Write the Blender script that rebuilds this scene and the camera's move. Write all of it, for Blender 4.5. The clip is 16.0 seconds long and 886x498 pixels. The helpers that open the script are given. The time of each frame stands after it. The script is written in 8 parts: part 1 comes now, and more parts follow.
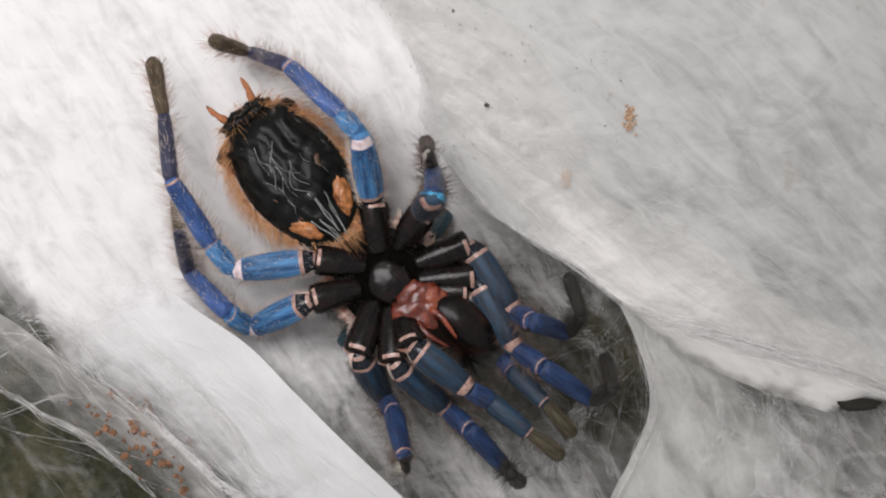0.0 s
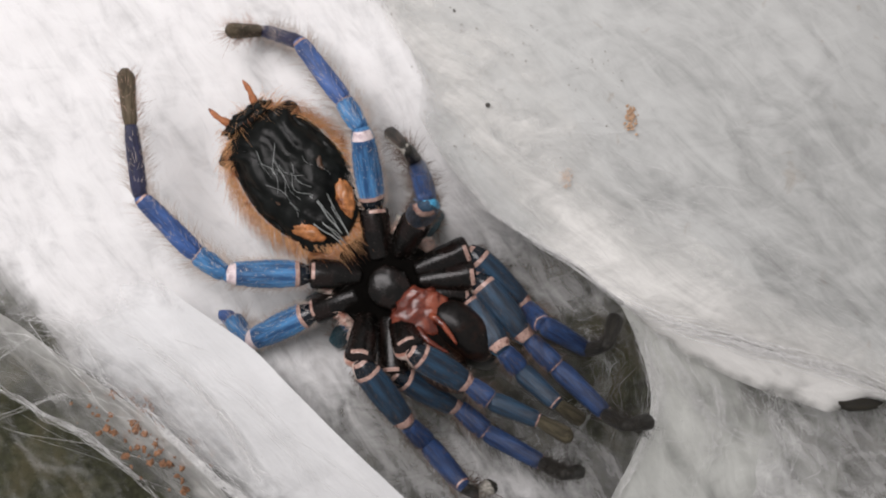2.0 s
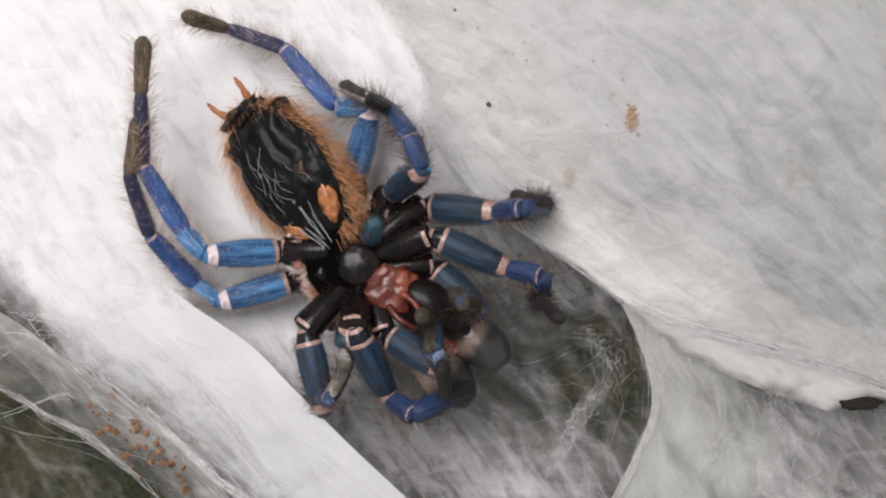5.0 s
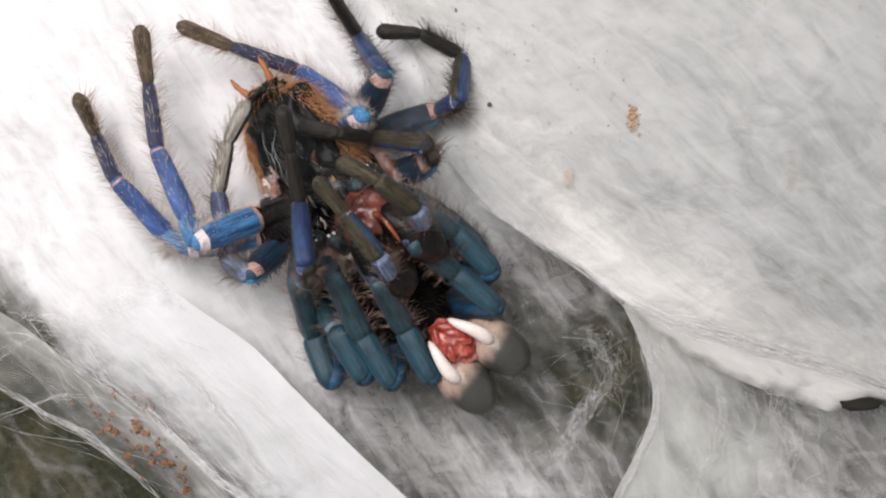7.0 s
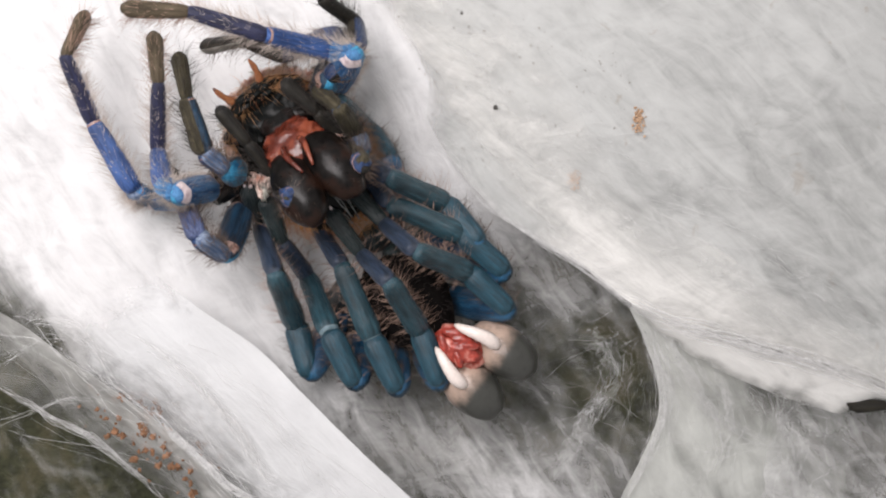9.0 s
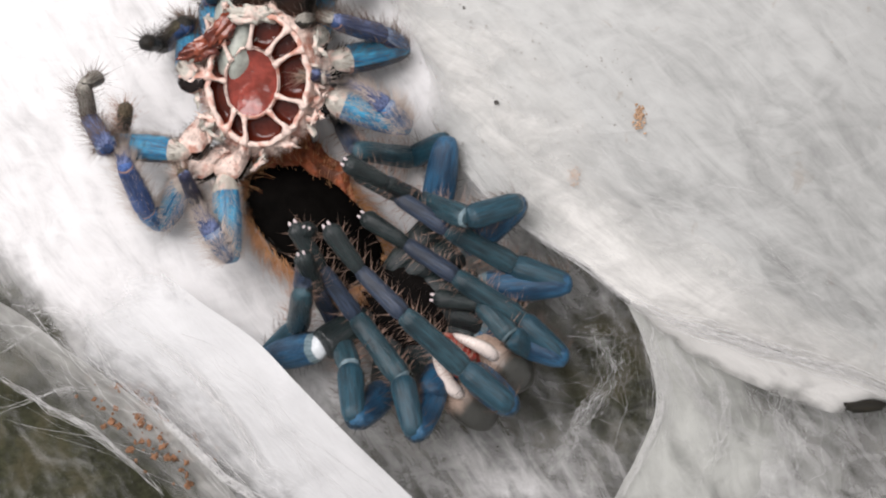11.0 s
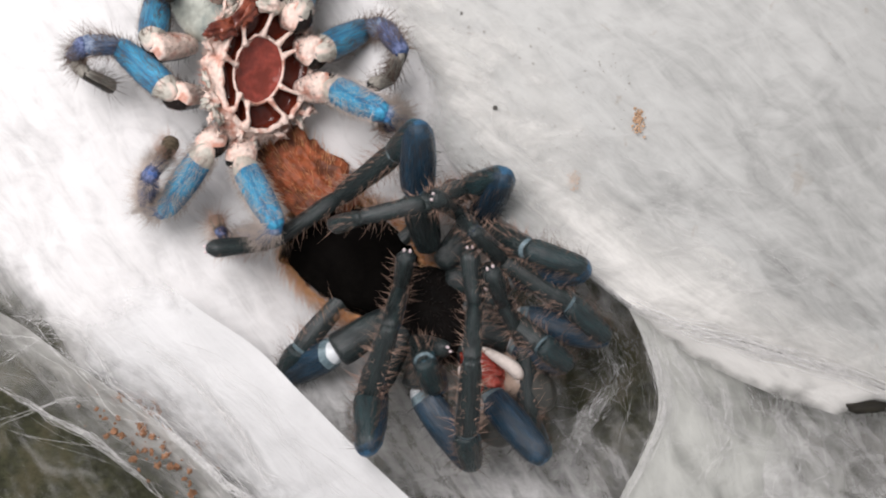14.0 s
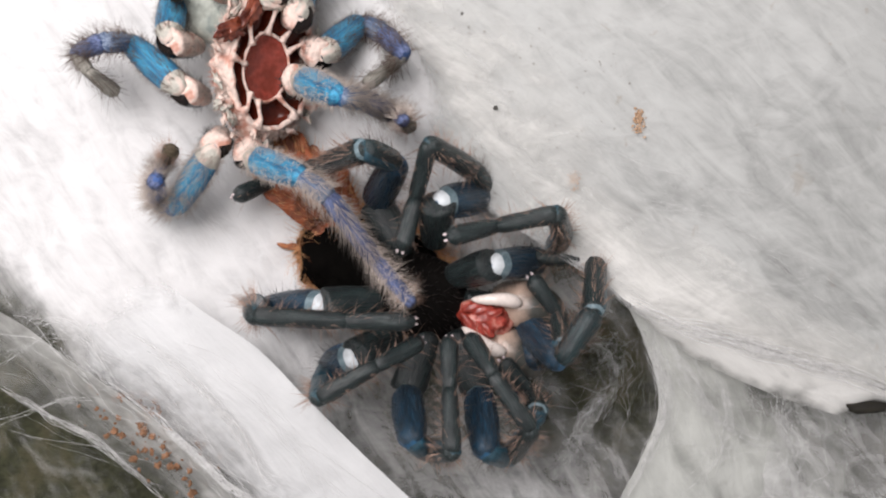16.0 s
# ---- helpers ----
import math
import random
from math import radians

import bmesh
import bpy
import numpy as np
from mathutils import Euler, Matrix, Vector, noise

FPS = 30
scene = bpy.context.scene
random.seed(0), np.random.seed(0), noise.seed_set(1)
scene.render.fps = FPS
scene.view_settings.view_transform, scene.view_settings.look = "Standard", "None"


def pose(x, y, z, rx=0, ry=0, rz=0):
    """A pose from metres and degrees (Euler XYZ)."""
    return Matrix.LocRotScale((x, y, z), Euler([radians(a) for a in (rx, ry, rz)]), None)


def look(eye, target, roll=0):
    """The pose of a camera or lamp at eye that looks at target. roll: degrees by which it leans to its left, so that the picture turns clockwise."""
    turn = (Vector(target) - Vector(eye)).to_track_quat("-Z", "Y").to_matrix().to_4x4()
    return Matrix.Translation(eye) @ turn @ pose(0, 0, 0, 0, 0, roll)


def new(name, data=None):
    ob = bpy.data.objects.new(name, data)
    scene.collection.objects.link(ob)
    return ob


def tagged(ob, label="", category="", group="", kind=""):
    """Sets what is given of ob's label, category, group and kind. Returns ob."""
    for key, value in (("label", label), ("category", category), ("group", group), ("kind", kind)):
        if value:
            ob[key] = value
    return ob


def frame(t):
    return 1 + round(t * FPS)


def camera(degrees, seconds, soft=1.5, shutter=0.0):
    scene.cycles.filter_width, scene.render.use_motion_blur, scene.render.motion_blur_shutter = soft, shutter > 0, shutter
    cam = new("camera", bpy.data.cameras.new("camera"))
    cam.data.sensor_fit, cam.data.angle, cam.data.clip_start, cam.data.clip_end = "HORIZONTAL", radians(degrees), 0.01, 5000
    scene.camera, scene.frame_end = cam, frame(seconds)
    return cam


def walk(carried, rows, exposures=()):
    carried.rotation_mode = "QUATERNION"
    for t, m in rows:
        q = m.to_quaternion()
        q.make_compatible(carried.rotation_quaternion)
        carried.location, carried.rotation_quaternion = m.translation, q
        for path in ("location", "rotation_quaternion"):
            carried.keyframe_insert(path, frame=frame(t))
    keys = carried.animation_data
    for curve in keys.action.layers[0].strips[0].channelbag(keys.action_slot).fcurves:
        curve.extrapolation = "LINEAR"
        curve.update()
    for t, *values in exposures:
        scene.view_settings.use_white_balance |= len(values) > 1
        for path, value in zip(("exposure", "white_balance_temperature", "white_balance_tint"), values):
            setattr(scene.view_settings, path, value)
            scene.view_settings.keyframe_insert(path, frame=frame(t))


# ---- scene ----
MM = 0.001
# ---- camera: held over a burrow of silk, looking straight down ----
cam = camera(45, 16.0, soft=2.1)
walk(cam, [
    (0, pose(0.00030, -0.00002, 0.16899, 0, 0, 0.00)),
    (0.5, pose(0.00035, -0.00015, 0.16899, 0, 0, 0.00)),
    (1, pose(0.00028, -0.00013, 0.16899, 0, 0, 0.00)),
    (1.5, pose(0.00025, -0.00015, 0.16899, 0, 0, 0.00)),
    (2, pose(0.00013, -0.00001, 0.16899, 0, 0, 0.00)),
    (2.5, pose(0.00021, -0.00024, 0.16899, 0, 0, 0.00)),
    (3, pose(0.00013, -0.00017, 0.16899, 0, 0, 0.00)),
    (3.5, pose(-0.00000, -0.00000, 0.16899, 0, 0, 0.00)),
    (4, pose(-0.00001, -0.00004, 0.16899, 0, 0, 0.00)),
    (6.5, pose(0.00001, -0.00023, 0.16899, 0, 0, -0.05)),
    (7, pose(-0.00015, -0.00009, 0.16899, 0, 0, 0.00)),
    (7.5, pose(-0.00004, -0.00023, 0.16899, 0, 0, 0.00)),
    (7.7, pose(-0.00009, -0.00018, 0.16899, 0, 0, 0.00)),
    (7.9, pose(-0.00112, 0.00036, 0.16899, 0, 0, -0.10)),
    (8.5, pose(-0.00115, 0.00036, 0.16899, 0, 0, -0.14)),
    (9.2, pose(-0.00115, 0.00036, 0.16899, 0, 0, -0.14)),
    (11.3, pose(-0.00098, -0.00057, 0.16899, 0, 0, 0.70)),
    (11.5, pose(-0.00098, -0.00057, 0.16899, 0, 0, 0.71)),
    (11.7, pose(-0.00100, 0.00041, 0.16899, 0, 0, 0.00)),
    (12, pose(-0.00101, 0.00046, 0.16899, 0, 0, -0.05)),
    (14, pose(-0.00107, 0.00042, 0.16899, 0, 0, -0.05)),
    (16, pose(-0.00112, 0.00042, 0.16899, 0, 0, -0.02)),
], exposures=[(0, -0.34), (4.2, -0.34), (6.4, -0.08), (16, -0.08)])

# ---- light: pale room light and one soft lamp over the enclosure ----
world = bpy.data.worlds.new("room_light")
scene.world = world
world.use_nodes = True
wn = world.node_tree.nodes
wn["Background"].inputs[0].default_value = (1.0, 0.962, 0.972, 1)
wn["Background"].inputs[1].default_value = 0.53
lamp_data = bpy.data.lights.new("enclosure_lamp", "AREA")
lamp_data.shape, lamp_data.size = "DISK", 0.17
lamp_data.energy, lamp_data.color = 0.78, (1.0, 0.945, 0.955)
lamp = new("enclosure_lamp", lamp_data)
lamp.matrix_world = look((-0.082, 0.085, 0.225), (0.0, 0.0, -0.005))
tagged(lamp, "soft white lamp above the silk burrow", "lamp")


# ---- materials ----
class Nodes:
    """A small builder of node materials."""

    def __init__(self, name):
        self.mat = bpy.data.materials.new(name)
        self.mat.use_nodes = True
        self.tree = self.mat.node_tree
        self.tree.nodes.clear()
        self.out = self.add("ShaderNodeOutputMaterial")
        self.coord = self.add("ShaderNodeTexCoord").outputs["Object"]

    def add(self, kind, **values):
        node = self.tree.nodes.new(kind)
        for key, value in values.items():
            if key == "operation":
                node.operation = value
            elif key == "blend_type":
                node.blend_type = value
            elif key == "data_type":
                node.data_type = value
            elif key == "attribute_name":
                node.attribute_name = value
            elif key == "feature":
                node.feature = value
        return node

    def put(self, socket, value):
        if hasattr(value, "is_linked"):
            self.tree.links.new(value, socket)
        elif isinstance(value, tuple) and len(value) == 3 and socket.type == "RGBA":
            socket.default_value = (*value, 1)
        else:
            socket.default_value = value

    def math(self, operation, a, b=0.0, c=0.0, clamp=False):
        node = self.add("ShaderNodeMath", operation=operation)
        node.use_clamp = clamp
        self.put(node.inputs[0], a), self.put(node.inputs[1], b), self.put(node.inputs[2], c)
        return node.outputs[0]

    def noise(self, scale, detail=4.0, rough=0.55, distortion=0.0, vector=None, stretch=None, turn=0.0):
        vector = vector or self.coord
        if stretch:
            for rot, grow in (((0, 0, radians(-turn)), (1, 1, 1)), ((0, 0, 0), stretch)):
                mapping = self.add("ShaderNodeMapping")
                self.put(mapping.inputs["Vector"], vector)
                mapping.inputs["Rotation"].default_value = rot
                mapping.inputs["Scale"].default_value = grow
                vector = mapping.outputs[0]
        node = self.add("ShaderNodeTexNoise")
        self.put(node.inputs["Vector"], vector)
        for key, value in (("Scale", scale), ("Detail", detail), ("Roughness", rough), ("Distortion", distortion)):
            node.inputs[key].default_value = value
        return node.outputs["Fac"]

    def ramp(self, value, low, high, a=0.0, b=1.0):
        node = self.add("ShaderNodeMapRange")
        node.interpolation_type = "SMOOTHSTEP"
        for socket, v in zip(node.inputs[:5], (value, low, high, a, b)):
            self.put(socket, v)
        return node.outputs[0]

    def mix(self, fac, a, b, blend="MIX"):
        node = self.add("ShaderNodeMix", data_type="RGBA", blend_type=blend)
        self.put(node.inputs["Factor"], fac)
        self.put(node.inputs[6], a), self.put(node.inputs[7], b)
        return node.outputs[2]

    def bump(self, height, strength, distance):
        node = self.add("ShaderNodeBump")
        self.put(node.inputs["Height"], height)
        node.inputs["Strength"].default_value, node.inputs["Distance"].default_value = strength, distance
        return node.outputs[0]

    def principled(self, color, rough=0.5, normal=None, **more):
        node = self.add("ShaderNodeBsdfPrincipled")
        self.put(node.inputs["Base Color"], color)
        self.put(node.inputs["Roughness"], rough)
        if normal:
            self.put(node.inputs["Normal"], normal)
        for key, value in more.items():
            self.put(node.inputs[key.replace("_", " ")], value)
        return node.outputs[0]

    def done(self, shader):
        self.tree.links.new(shader, self.out.inputs["Surface"])
        return self.mat


def silk(name, tint, turn, fine=1.0, contrast=0.30, dirt=0.0, depth=0.72):
    """Woven silk: felted fibres along one direction, thin where the sheet's density is low."""
    n = Nodes(name)
    warp = n.noise(60, 2, 0.5)
    add = n.add("ShaderNodeVectorMath", operation="MULTIPLY_ADD")
    n.put(add.inputs[0], n.coord)
    add.inputs[1].default_value = (1, 1, 1)
    off = n.add("ShaderNodeCombineXYZ")
    n.put(off.inputs[0], n.math("MULTIPLY", warp, 0.005)), n.put(off.inputs[1], n.math("MULTIPLY", warp, -0.005))
    n.put(add.inputs[2], off.outputs[0])
    v = add.outputs[0]
    fibre = n.noise(150 * fine, 6, 0.62, 0.6, v, (0.55, 1.8, 1), turn)
    cross = n.noise(120 * fine, 5, 0.62, 1.2, v, (1.0, 1.9, 1), turn + 55)
    cloud = n.noise(38, 4, 0.55, 0.3)
    mixed = n.math("MULTIPLY_ADD", fibre, 0.50, n.math("MULTIPLY_ADD", cross, 0.22, n.math("MULTIPLY", cloud, 0.28)))
    density = n.add("ShaderNodeAttribute", attribute_name="felt").outputs["Fac"]
    low = n.math("MULTIPLY_ADD", density, -0.62, 0.82 - contrast / 2)
    high = n.math("ADD", low, contrast)
    alpha = n.ramp(mixed, low, high, 0.0, 1.0)
    shade = n.ramp(mixed, 0.34, 0.64)
    dark = tuple(c * depth for c in tint)
    color = n.mix(shade, dark, tint)
    if dirt:
        spots = n.ramp(n.noise(210, 3, 0.6, 0.5, v), 0.66, 0.74)
        color = n.mix(n.math("MULTIPLY", spots, dirt), color, (0.36, 0.30, 0.24))
    normal = n.bump(mixed, 0.5, 0.0020)
    surf = n.principled(color, 0.85, normal, Specular_IOR_Level=0.15, Sheen_Weight=0.2)
    thin = n.add("ShaderNodeBsdfTranslucent")
    n.put(thin.inputs["Color"], color)
    body = n.add("ShaderNodeMixShader")
    body.inputs[0].default_value = 0.15
    n.tree.links.new(surf, body.inputs[1]), n.tree.links.new(thin.outputs[0], body.inputs[2])
    clear = n.add("ShaderNodeBsdfTransparent")
    whole = n.add("ShaderNodeMixShader")
    n.put(whole.inputs[0], alpha)
    n.tree.links.new(clear.outputs[0], whole.inputs[1]), n.tree.links.new(body.outputs[0], whole.inputs[2])
    return n.done(whole.outputs[0])


def plain(name, color, rough, bump_scale=900.0, bump=0.3, vary=0.35, grain=300.0, spec=0.5, second=None, distance=0.0004, coat=0.0):
    """A surface with grain at two scales; second: a colour that breaks in as stains and wear."""
    n = Nodes(name)
    big, small = n.noise(grain, 3), n.noise(bump_scale, 4, 0.6)
    tone = n.ramp(n.math("MULTIPLY_ADD", small, 0.5, n.math("MULTIPLY", big, 0.5)), 0.3, 0.7, 1 - vary, 1 + vary)
    col = n.mix(0.0, color, color)
    scaled = n.add("ShaderNodeVectorMath", operation="SCALE")
    n.put(scaled.inputs[0], col), n.put(scaled.inputs["Scale"], tone)
    col = scaled.outputs[0]
    if second:
        col = n.mix(n.ramp(big, 0.48, 0.66), col, second)
    return n.done(n.principled(col, n.ramp(small, 0.3, 0.7, rough * 0.8, min(1, rough * 1.2)), n.bump(small, bump, distance),
                               Specular_IOR_Level=spec, Coat_Weight=coat))


def pelt(name, color, streak, rough=0.42, spec=0.5, sheen=0.04, length_scale=1.0):
    """Cuticle under short lying hair: streaks along the limb (its local x)."""
    n = Nodes(name)
    hair = n.noise(1.0, 5, 0.7, 0.15, None, (260 * length_scale, 2600, 2600))
    lock = n.noise(1.0, 3, 0.55, 0.2, None, (110 * length_scale, 620, 620))
    patch = n.noise(150, 3)
    mixed = n.math("MULTIPLY_ADD", hair, 0.6, n.math("MULTIPLY", lock, 0.4))
    col = n.mix(n.ramp(mixed, 0.38, 0.64), color, streak)
    col = n.mix(n.ramp(patch, 0.44, 0.74, 0.0, 0.35), col, tuple(c * 0.5 for c in color))
    return n.done(n.principled(col, n.ramp(hair, 0.3, 0.7, rough * 1.3, rough * 0.8), n.bump(hair, 0.6, 0.0004),
                               Specular_IOR_Level=spec, Sheen_Weight=sheen))


M_SILK_SHEET = silk("grey_white_silk_sheet", (0.565, 0.577, 0.560), -42, 1.0, 0.62, 0.4, 0.84)
M_SILK_BAND = silk("combed_white_silk", (0.735, 0.745, 0.745), -43, 0.8, 0.36, 0.0, 0.86)
M_SILK_HEM = silk("creamy_white_silk_hem", (0.88, 0.875, 0.84), -35, 0.8, 0.55, 0.0, 0.84)
M_SILK_VEIL = silk("torn_silk_veil", (0.76, 0.76, 0.73), -45, 0.8, 0.80, 0.7)
M_SILK_CURTAIN = silk("wispy_silk", (0.64, 0.655, 0.615), -70, 0.8, 0.70)
M_SILK_FLOOR = silk("burrow_silk_lining", (0.87, 0.87, 0.865), -55, 1.2, 0.62, 0.0, 0.90)
def gauzy(name, color, cover):
    """Loose silk: fibres too fine to close the thread, so that part of what lies behind shows through."""
    n = Nodes(name)
    tuft = n.ramp(n.noise(420, 4, 0.6), 0.3, 0.7, cover * 0.55, min(1.0, cover * 1.4))
    surf = n.principled(color, 0.7, None, Specular_IOR_Level=0.2)
    clear = n.add("ShaderNodeBsdfTransparent")
    whole = n.add("ShaderNodeMixShader")
    n.put(whole.inputs[0], tuft)
    n.tree.links.new(clear.outputs[0], whole.inputs[1]), n.tree.links.new(surf, whole.inputs[2])
    return n.done(whole.outputs[0])


def ripening(name, soft, hard):
    """Jaw cuticle: pale and soft towards the body, hardened grey towards its end (local x)."""
    n = Nodes(name)
    axes = n.add("ShaderNodeSeparateXYZ")
    n.put(axes.inputs[0], n.coord)
    patch, fine = n.noise(260, 3), n.noise(1300, 4, 0.6)
    place = n.math("MULTIPLY_ADD", patch, 0.004, axes.outputs[0])
    col = n.mix(n.ramp(place, 0.0, 0.0036), soft, hard)
    col = n.mix(n.ramp(fine, 0.45, 0.75, 0.0, 0.35), col, tuple(c * 0.5 for c in hard))
    return n.done(n.principled(col, 0.30, n.bump(fine, 0.25, 0.0003), Specular_IOR_Level=0.5))


M_STRAND = gauzy("silk_strand", (0.86, 0.86, 0.85), 0.55)
M_SOIL = plain("dark_damp_soil", (0.045, 0.047, 0.027), 0.95, 700, 0.9, 0.5, 160, 0.2, (0.072, 0.067, 0.039), 0.0012)
M_CRUMB = plain("rusty_brown_crumb", (0.26, 0.14, 0.080), 0.9, 1200, 0.6, 0.4, 400, 0.2)
M_STAIN = plain("rust_stain", (0.50, 0.33, 0.21), 0.9, 1500, 0.3, 0.2)
# near-black colour for the shade in a gap where soil shows
M_GAP_DARK = plain("black_gap_shade", (0.016, 0.014, 0.009), 0.95, 900, 0.9, 0.5)
M_SPECK = plain("dark_speck", (0.06, 0.055, 0.05), 0.9, 1500, 0.4, 0.3)

M_BLACK = plain("black_glossy_cuticle", (0.004, 0.0035, 0.003), 0.24, 1400, 0.10, 0.5, 350, 0.30, (0.010, 0.006, 0.005))
M_BLUE = pelt("bright_blue_hair", (0.006, 0.050, 0.15), (0.075, 0.250, 0.50))
M_VIOLET = pelt("violet_blue_hair", (0.008, 0.034, 0.13), (0.060, 0.140, 0.39))
M_DUSK = pelt("dusky_blue_black_hair", (0.007, 0.008, 0.026), (0.026, 0.030, 0.085), 0.45)
M_BROWN = pelt("brown_foot_pad", (0.045, 0.034, 0.020), (0.135, 0.105, 0.066), 0.65, 0.3)
M_STEEL = pelt("steel_blue_black_hair", (0.003, 0.010, 0.022), (0.014, 0.052, 0.100), 0.36)
M_NAVY = pelt("navy_blue_hair", (0.003, 0.011, 0.044), (0.018, 0.056, 0.165), 0.40)
M_SOOT = pelt("sooty_brown_pad", (0.005, 0.0045, 0.0035), (0.022, 0.019, 0.013), 0.5, 0.35)
M_PALEPAD = pelt("pale_grey_foot_pad", (0.16, 0.15, 0.13), (0.42, 0.40, 0.35), 0.6, 0.3)
M_OLIVE = pelt("olive_brown_foot_pad", (0.026, 0.022, 0.012), (0.085, 0.072, 0.042), 0.65, 0.3)
M_HIP = plain("blue_black_hip", (0.006, 0.010, 0.015), 0.20, 1400, 0.05, 0.4, 350, 0.4)
M_JAW = plain("maroon_black_jaw", (0.005, 0.004, 0.0035), 0.34, 1400, 0.08, 0.5, 240, 0.22, (0.018, 0.008, 0.005))
M_MAROON = plain("dark_red_mouth", (0.11, 0.022, 0.012), 0.22, 900, 0.3, 0.5, 300, 0.6, (0.24, 0.060, 0.030), 0.0006)
M_RING = plain("pale_pink_joint_skin", (0.44, 0.29, 0.24), 0.22, 1800, 0.3, 0.4, 1100, 0.6, (0.20, 0.10, 0.08))
M_SPIKE = plain("dark_bristle", (0.022, 0.017, 0.013), 0.6, 3000, 0.1, 0.3)
M_WHITE_JOINT = plain("white_joint_skin", (0.64, 0.64, 0.61), 0.4, 1600, 0.3, 0.12)
M_PALETEAL = pelt("pale_blue_grey_hair", (0.09, 0.145, 0.17), (0.23, 0.31, 0.34), 0.4)
M_PINKJOINT = plain("pinkish_white_joint_skin", (0.72, 0.62, 0.62), 0.35, 1800, 0.4, 0.3, 900, 0.5, (0.46, 0.36, 0.38))
M_UMBER = plain("umber_bristle", (0.13, 0.09, 0.068), 0.6, 3000, 0.1, 0.3)
M_LUNG = plain("dark_brown_lung_patch", (0.075, 0.035, 0.016), 0.5, 1200, 0.7, 0.5)
M_FADED = pelt("faded_blue_grey_hair", (0.05, 0.09, 0.18), (0.30, 0.36, 0.46), 0.5)
M_LILAC = pelt("dusky_violet_hair", (0.028, 0.042, 0.105), (0.16, 0.205, 0.38), 0.5)
M_TEAL = pelt("teal_slate_hair", (0.005, 0.024, 0.036), (0.022, 0.088, 0.128), 0.32)
M_DARKTEAL = pelt("dark_green_slate_cuticle", (0.004, 0.010, 0.012), (0.018, 0.044, 0.048), 0.28)
M_DEEPTEAL = pelt("deep_teal_cuticle", (0.006, 0.022, 0.030), (0.034, 0.090, 0.115), 0.28, 0.5, 0.05)
M_INKBLUE = pelt("ink_blue_cuticle", (0.003, 0.012, 0.022), (0.015, 0.050, 0.088), 0.28)
M_NEWBLUE = pelt("fresh_blue_hair", (0.004, 0.028, 0.066), (0.024, 0.118, 0.225), 0.32)
M_SLATE = pelt("dark_slate_cuticle", (0.004, 0.008, 0.009), (0.022, 0.035, 0.035), 0.28, 0.5, 0.03)
M_METAL = pelt("dark_steel_violet_hair", (0.007, 0.013, 0.024), (0.034, 0.054, 0.095), 0.36, 0.5, 0.05)
M_FOLD = plain("peach_orange_fold", (0.42, 0.17, 0.06), 0.24, 900, 0.25, 0.5, 350, 0.5, (0.14, 0.045, 0.018))
M_SHELL = plain("pale_grey_green_shell", (0.42, 0.45, 0.40), 0.35, 900, 0.3, 0.3, 200, 0.4, (0.24, 0.28, 0.26))
M_CAP = plain("pale_grey_joint_skin", (0.60, 0.64, 0.66), 0.4, 1600, 0.3, 0.15)
M_MATTE = plain("matte_black_skin", (0.0028, 0.0025, 0.0022), 0.9, 1200, 0.3, 0.4, 300, 0.02)
M_HAIR = plain("tan_bristle", (0.38, 0.25, 0.19), 0.6, 3000, 0.1, 0.3)
M_PALEHAIR = plain("cream_grey_bristle", (0.50, 0.43, 0.38), 0.6, 3000, 0.1, 0.3)
M_ORANGE = plain("orange_hair", (0.74, 0.40, 0.19), 0.5, 2400, 0.4, 0.5, 500, 0.4, (0.34, 0.11, 0.035))
M_RUST = plain("rust_orange_skin", (0.30, 0.080, 0.030), 0.5, 700, 0.8, 0.6, 260, 0.4, (0.11, 0.035, 0.016), 0.0008)
M_RED = plain("wet_red_membrane", (0.34, 0.045, 0.030), 0.22, 900, 0.4, 0.5, 420, 0.6, (0.56, 0.24, 0.19), 0.0006)
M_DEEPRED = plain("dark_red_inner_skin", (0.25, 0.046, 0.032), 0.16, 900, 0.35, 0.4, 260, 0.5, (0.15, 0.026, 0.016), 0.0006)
# red inner skin darkened in its colour, for the shade of deep hollows
M_HOLE_SHADE = plain("shade_darkened_red_hollow", (0.085, 0.015, 0.008), 0.16, 900, 0.3, 0.3, 300, 0.4)
M_UNDER = plain("dark_brown_underside", (0.004, 0.0032, 0.0028), 0.8, 1200, 0.6, 0.4, 300, 0.08)
M_IVORY = plain("ivory_white_fang", (0.80, 0.71, 0.65), 0.28, 1500, 0.15, 0.08, 500, 0.5, None, 0.0003)
M_CREAM = plain("cream_pink_shell_edge", (0.80, 0.64, 0.56), 0.5, 1100, 0.7, 0.25, 350, 0.4, (0.55, 0.27, 0.20), 0.0008)
M_PALEGREEN = plain("pale_greenish_skin", (0.50, 0.48, 0.42), 0.45, 1100, 0.8, 0.35, 400, 0.4, (0.70, 0.54, 0.47))
M_AZURE = pelt("azure_teal_hair", (0.006, 0.095, 0.21), (0.065, 0.40, 0.64), 0.34)
M_SPIN = plain("orange_brown_spinneret", (0.40, 0.15, 0.06), 0.5, 1500, 0.5, 0.5, 500, 0.4, (0.16, 0.05, 0.025))
M_ASH = ripening("ash_grey_cuticle", (0.46, 0.34, 0.27), (0.050, 0.051, 0.045))
M_WRINKLE = plain("black_wet_wrinkled_skin", (0.0055, 0.0065, 0.006), 0.36, 420, 0.25, 0.5, 200, 0.14, None, 0.0008)


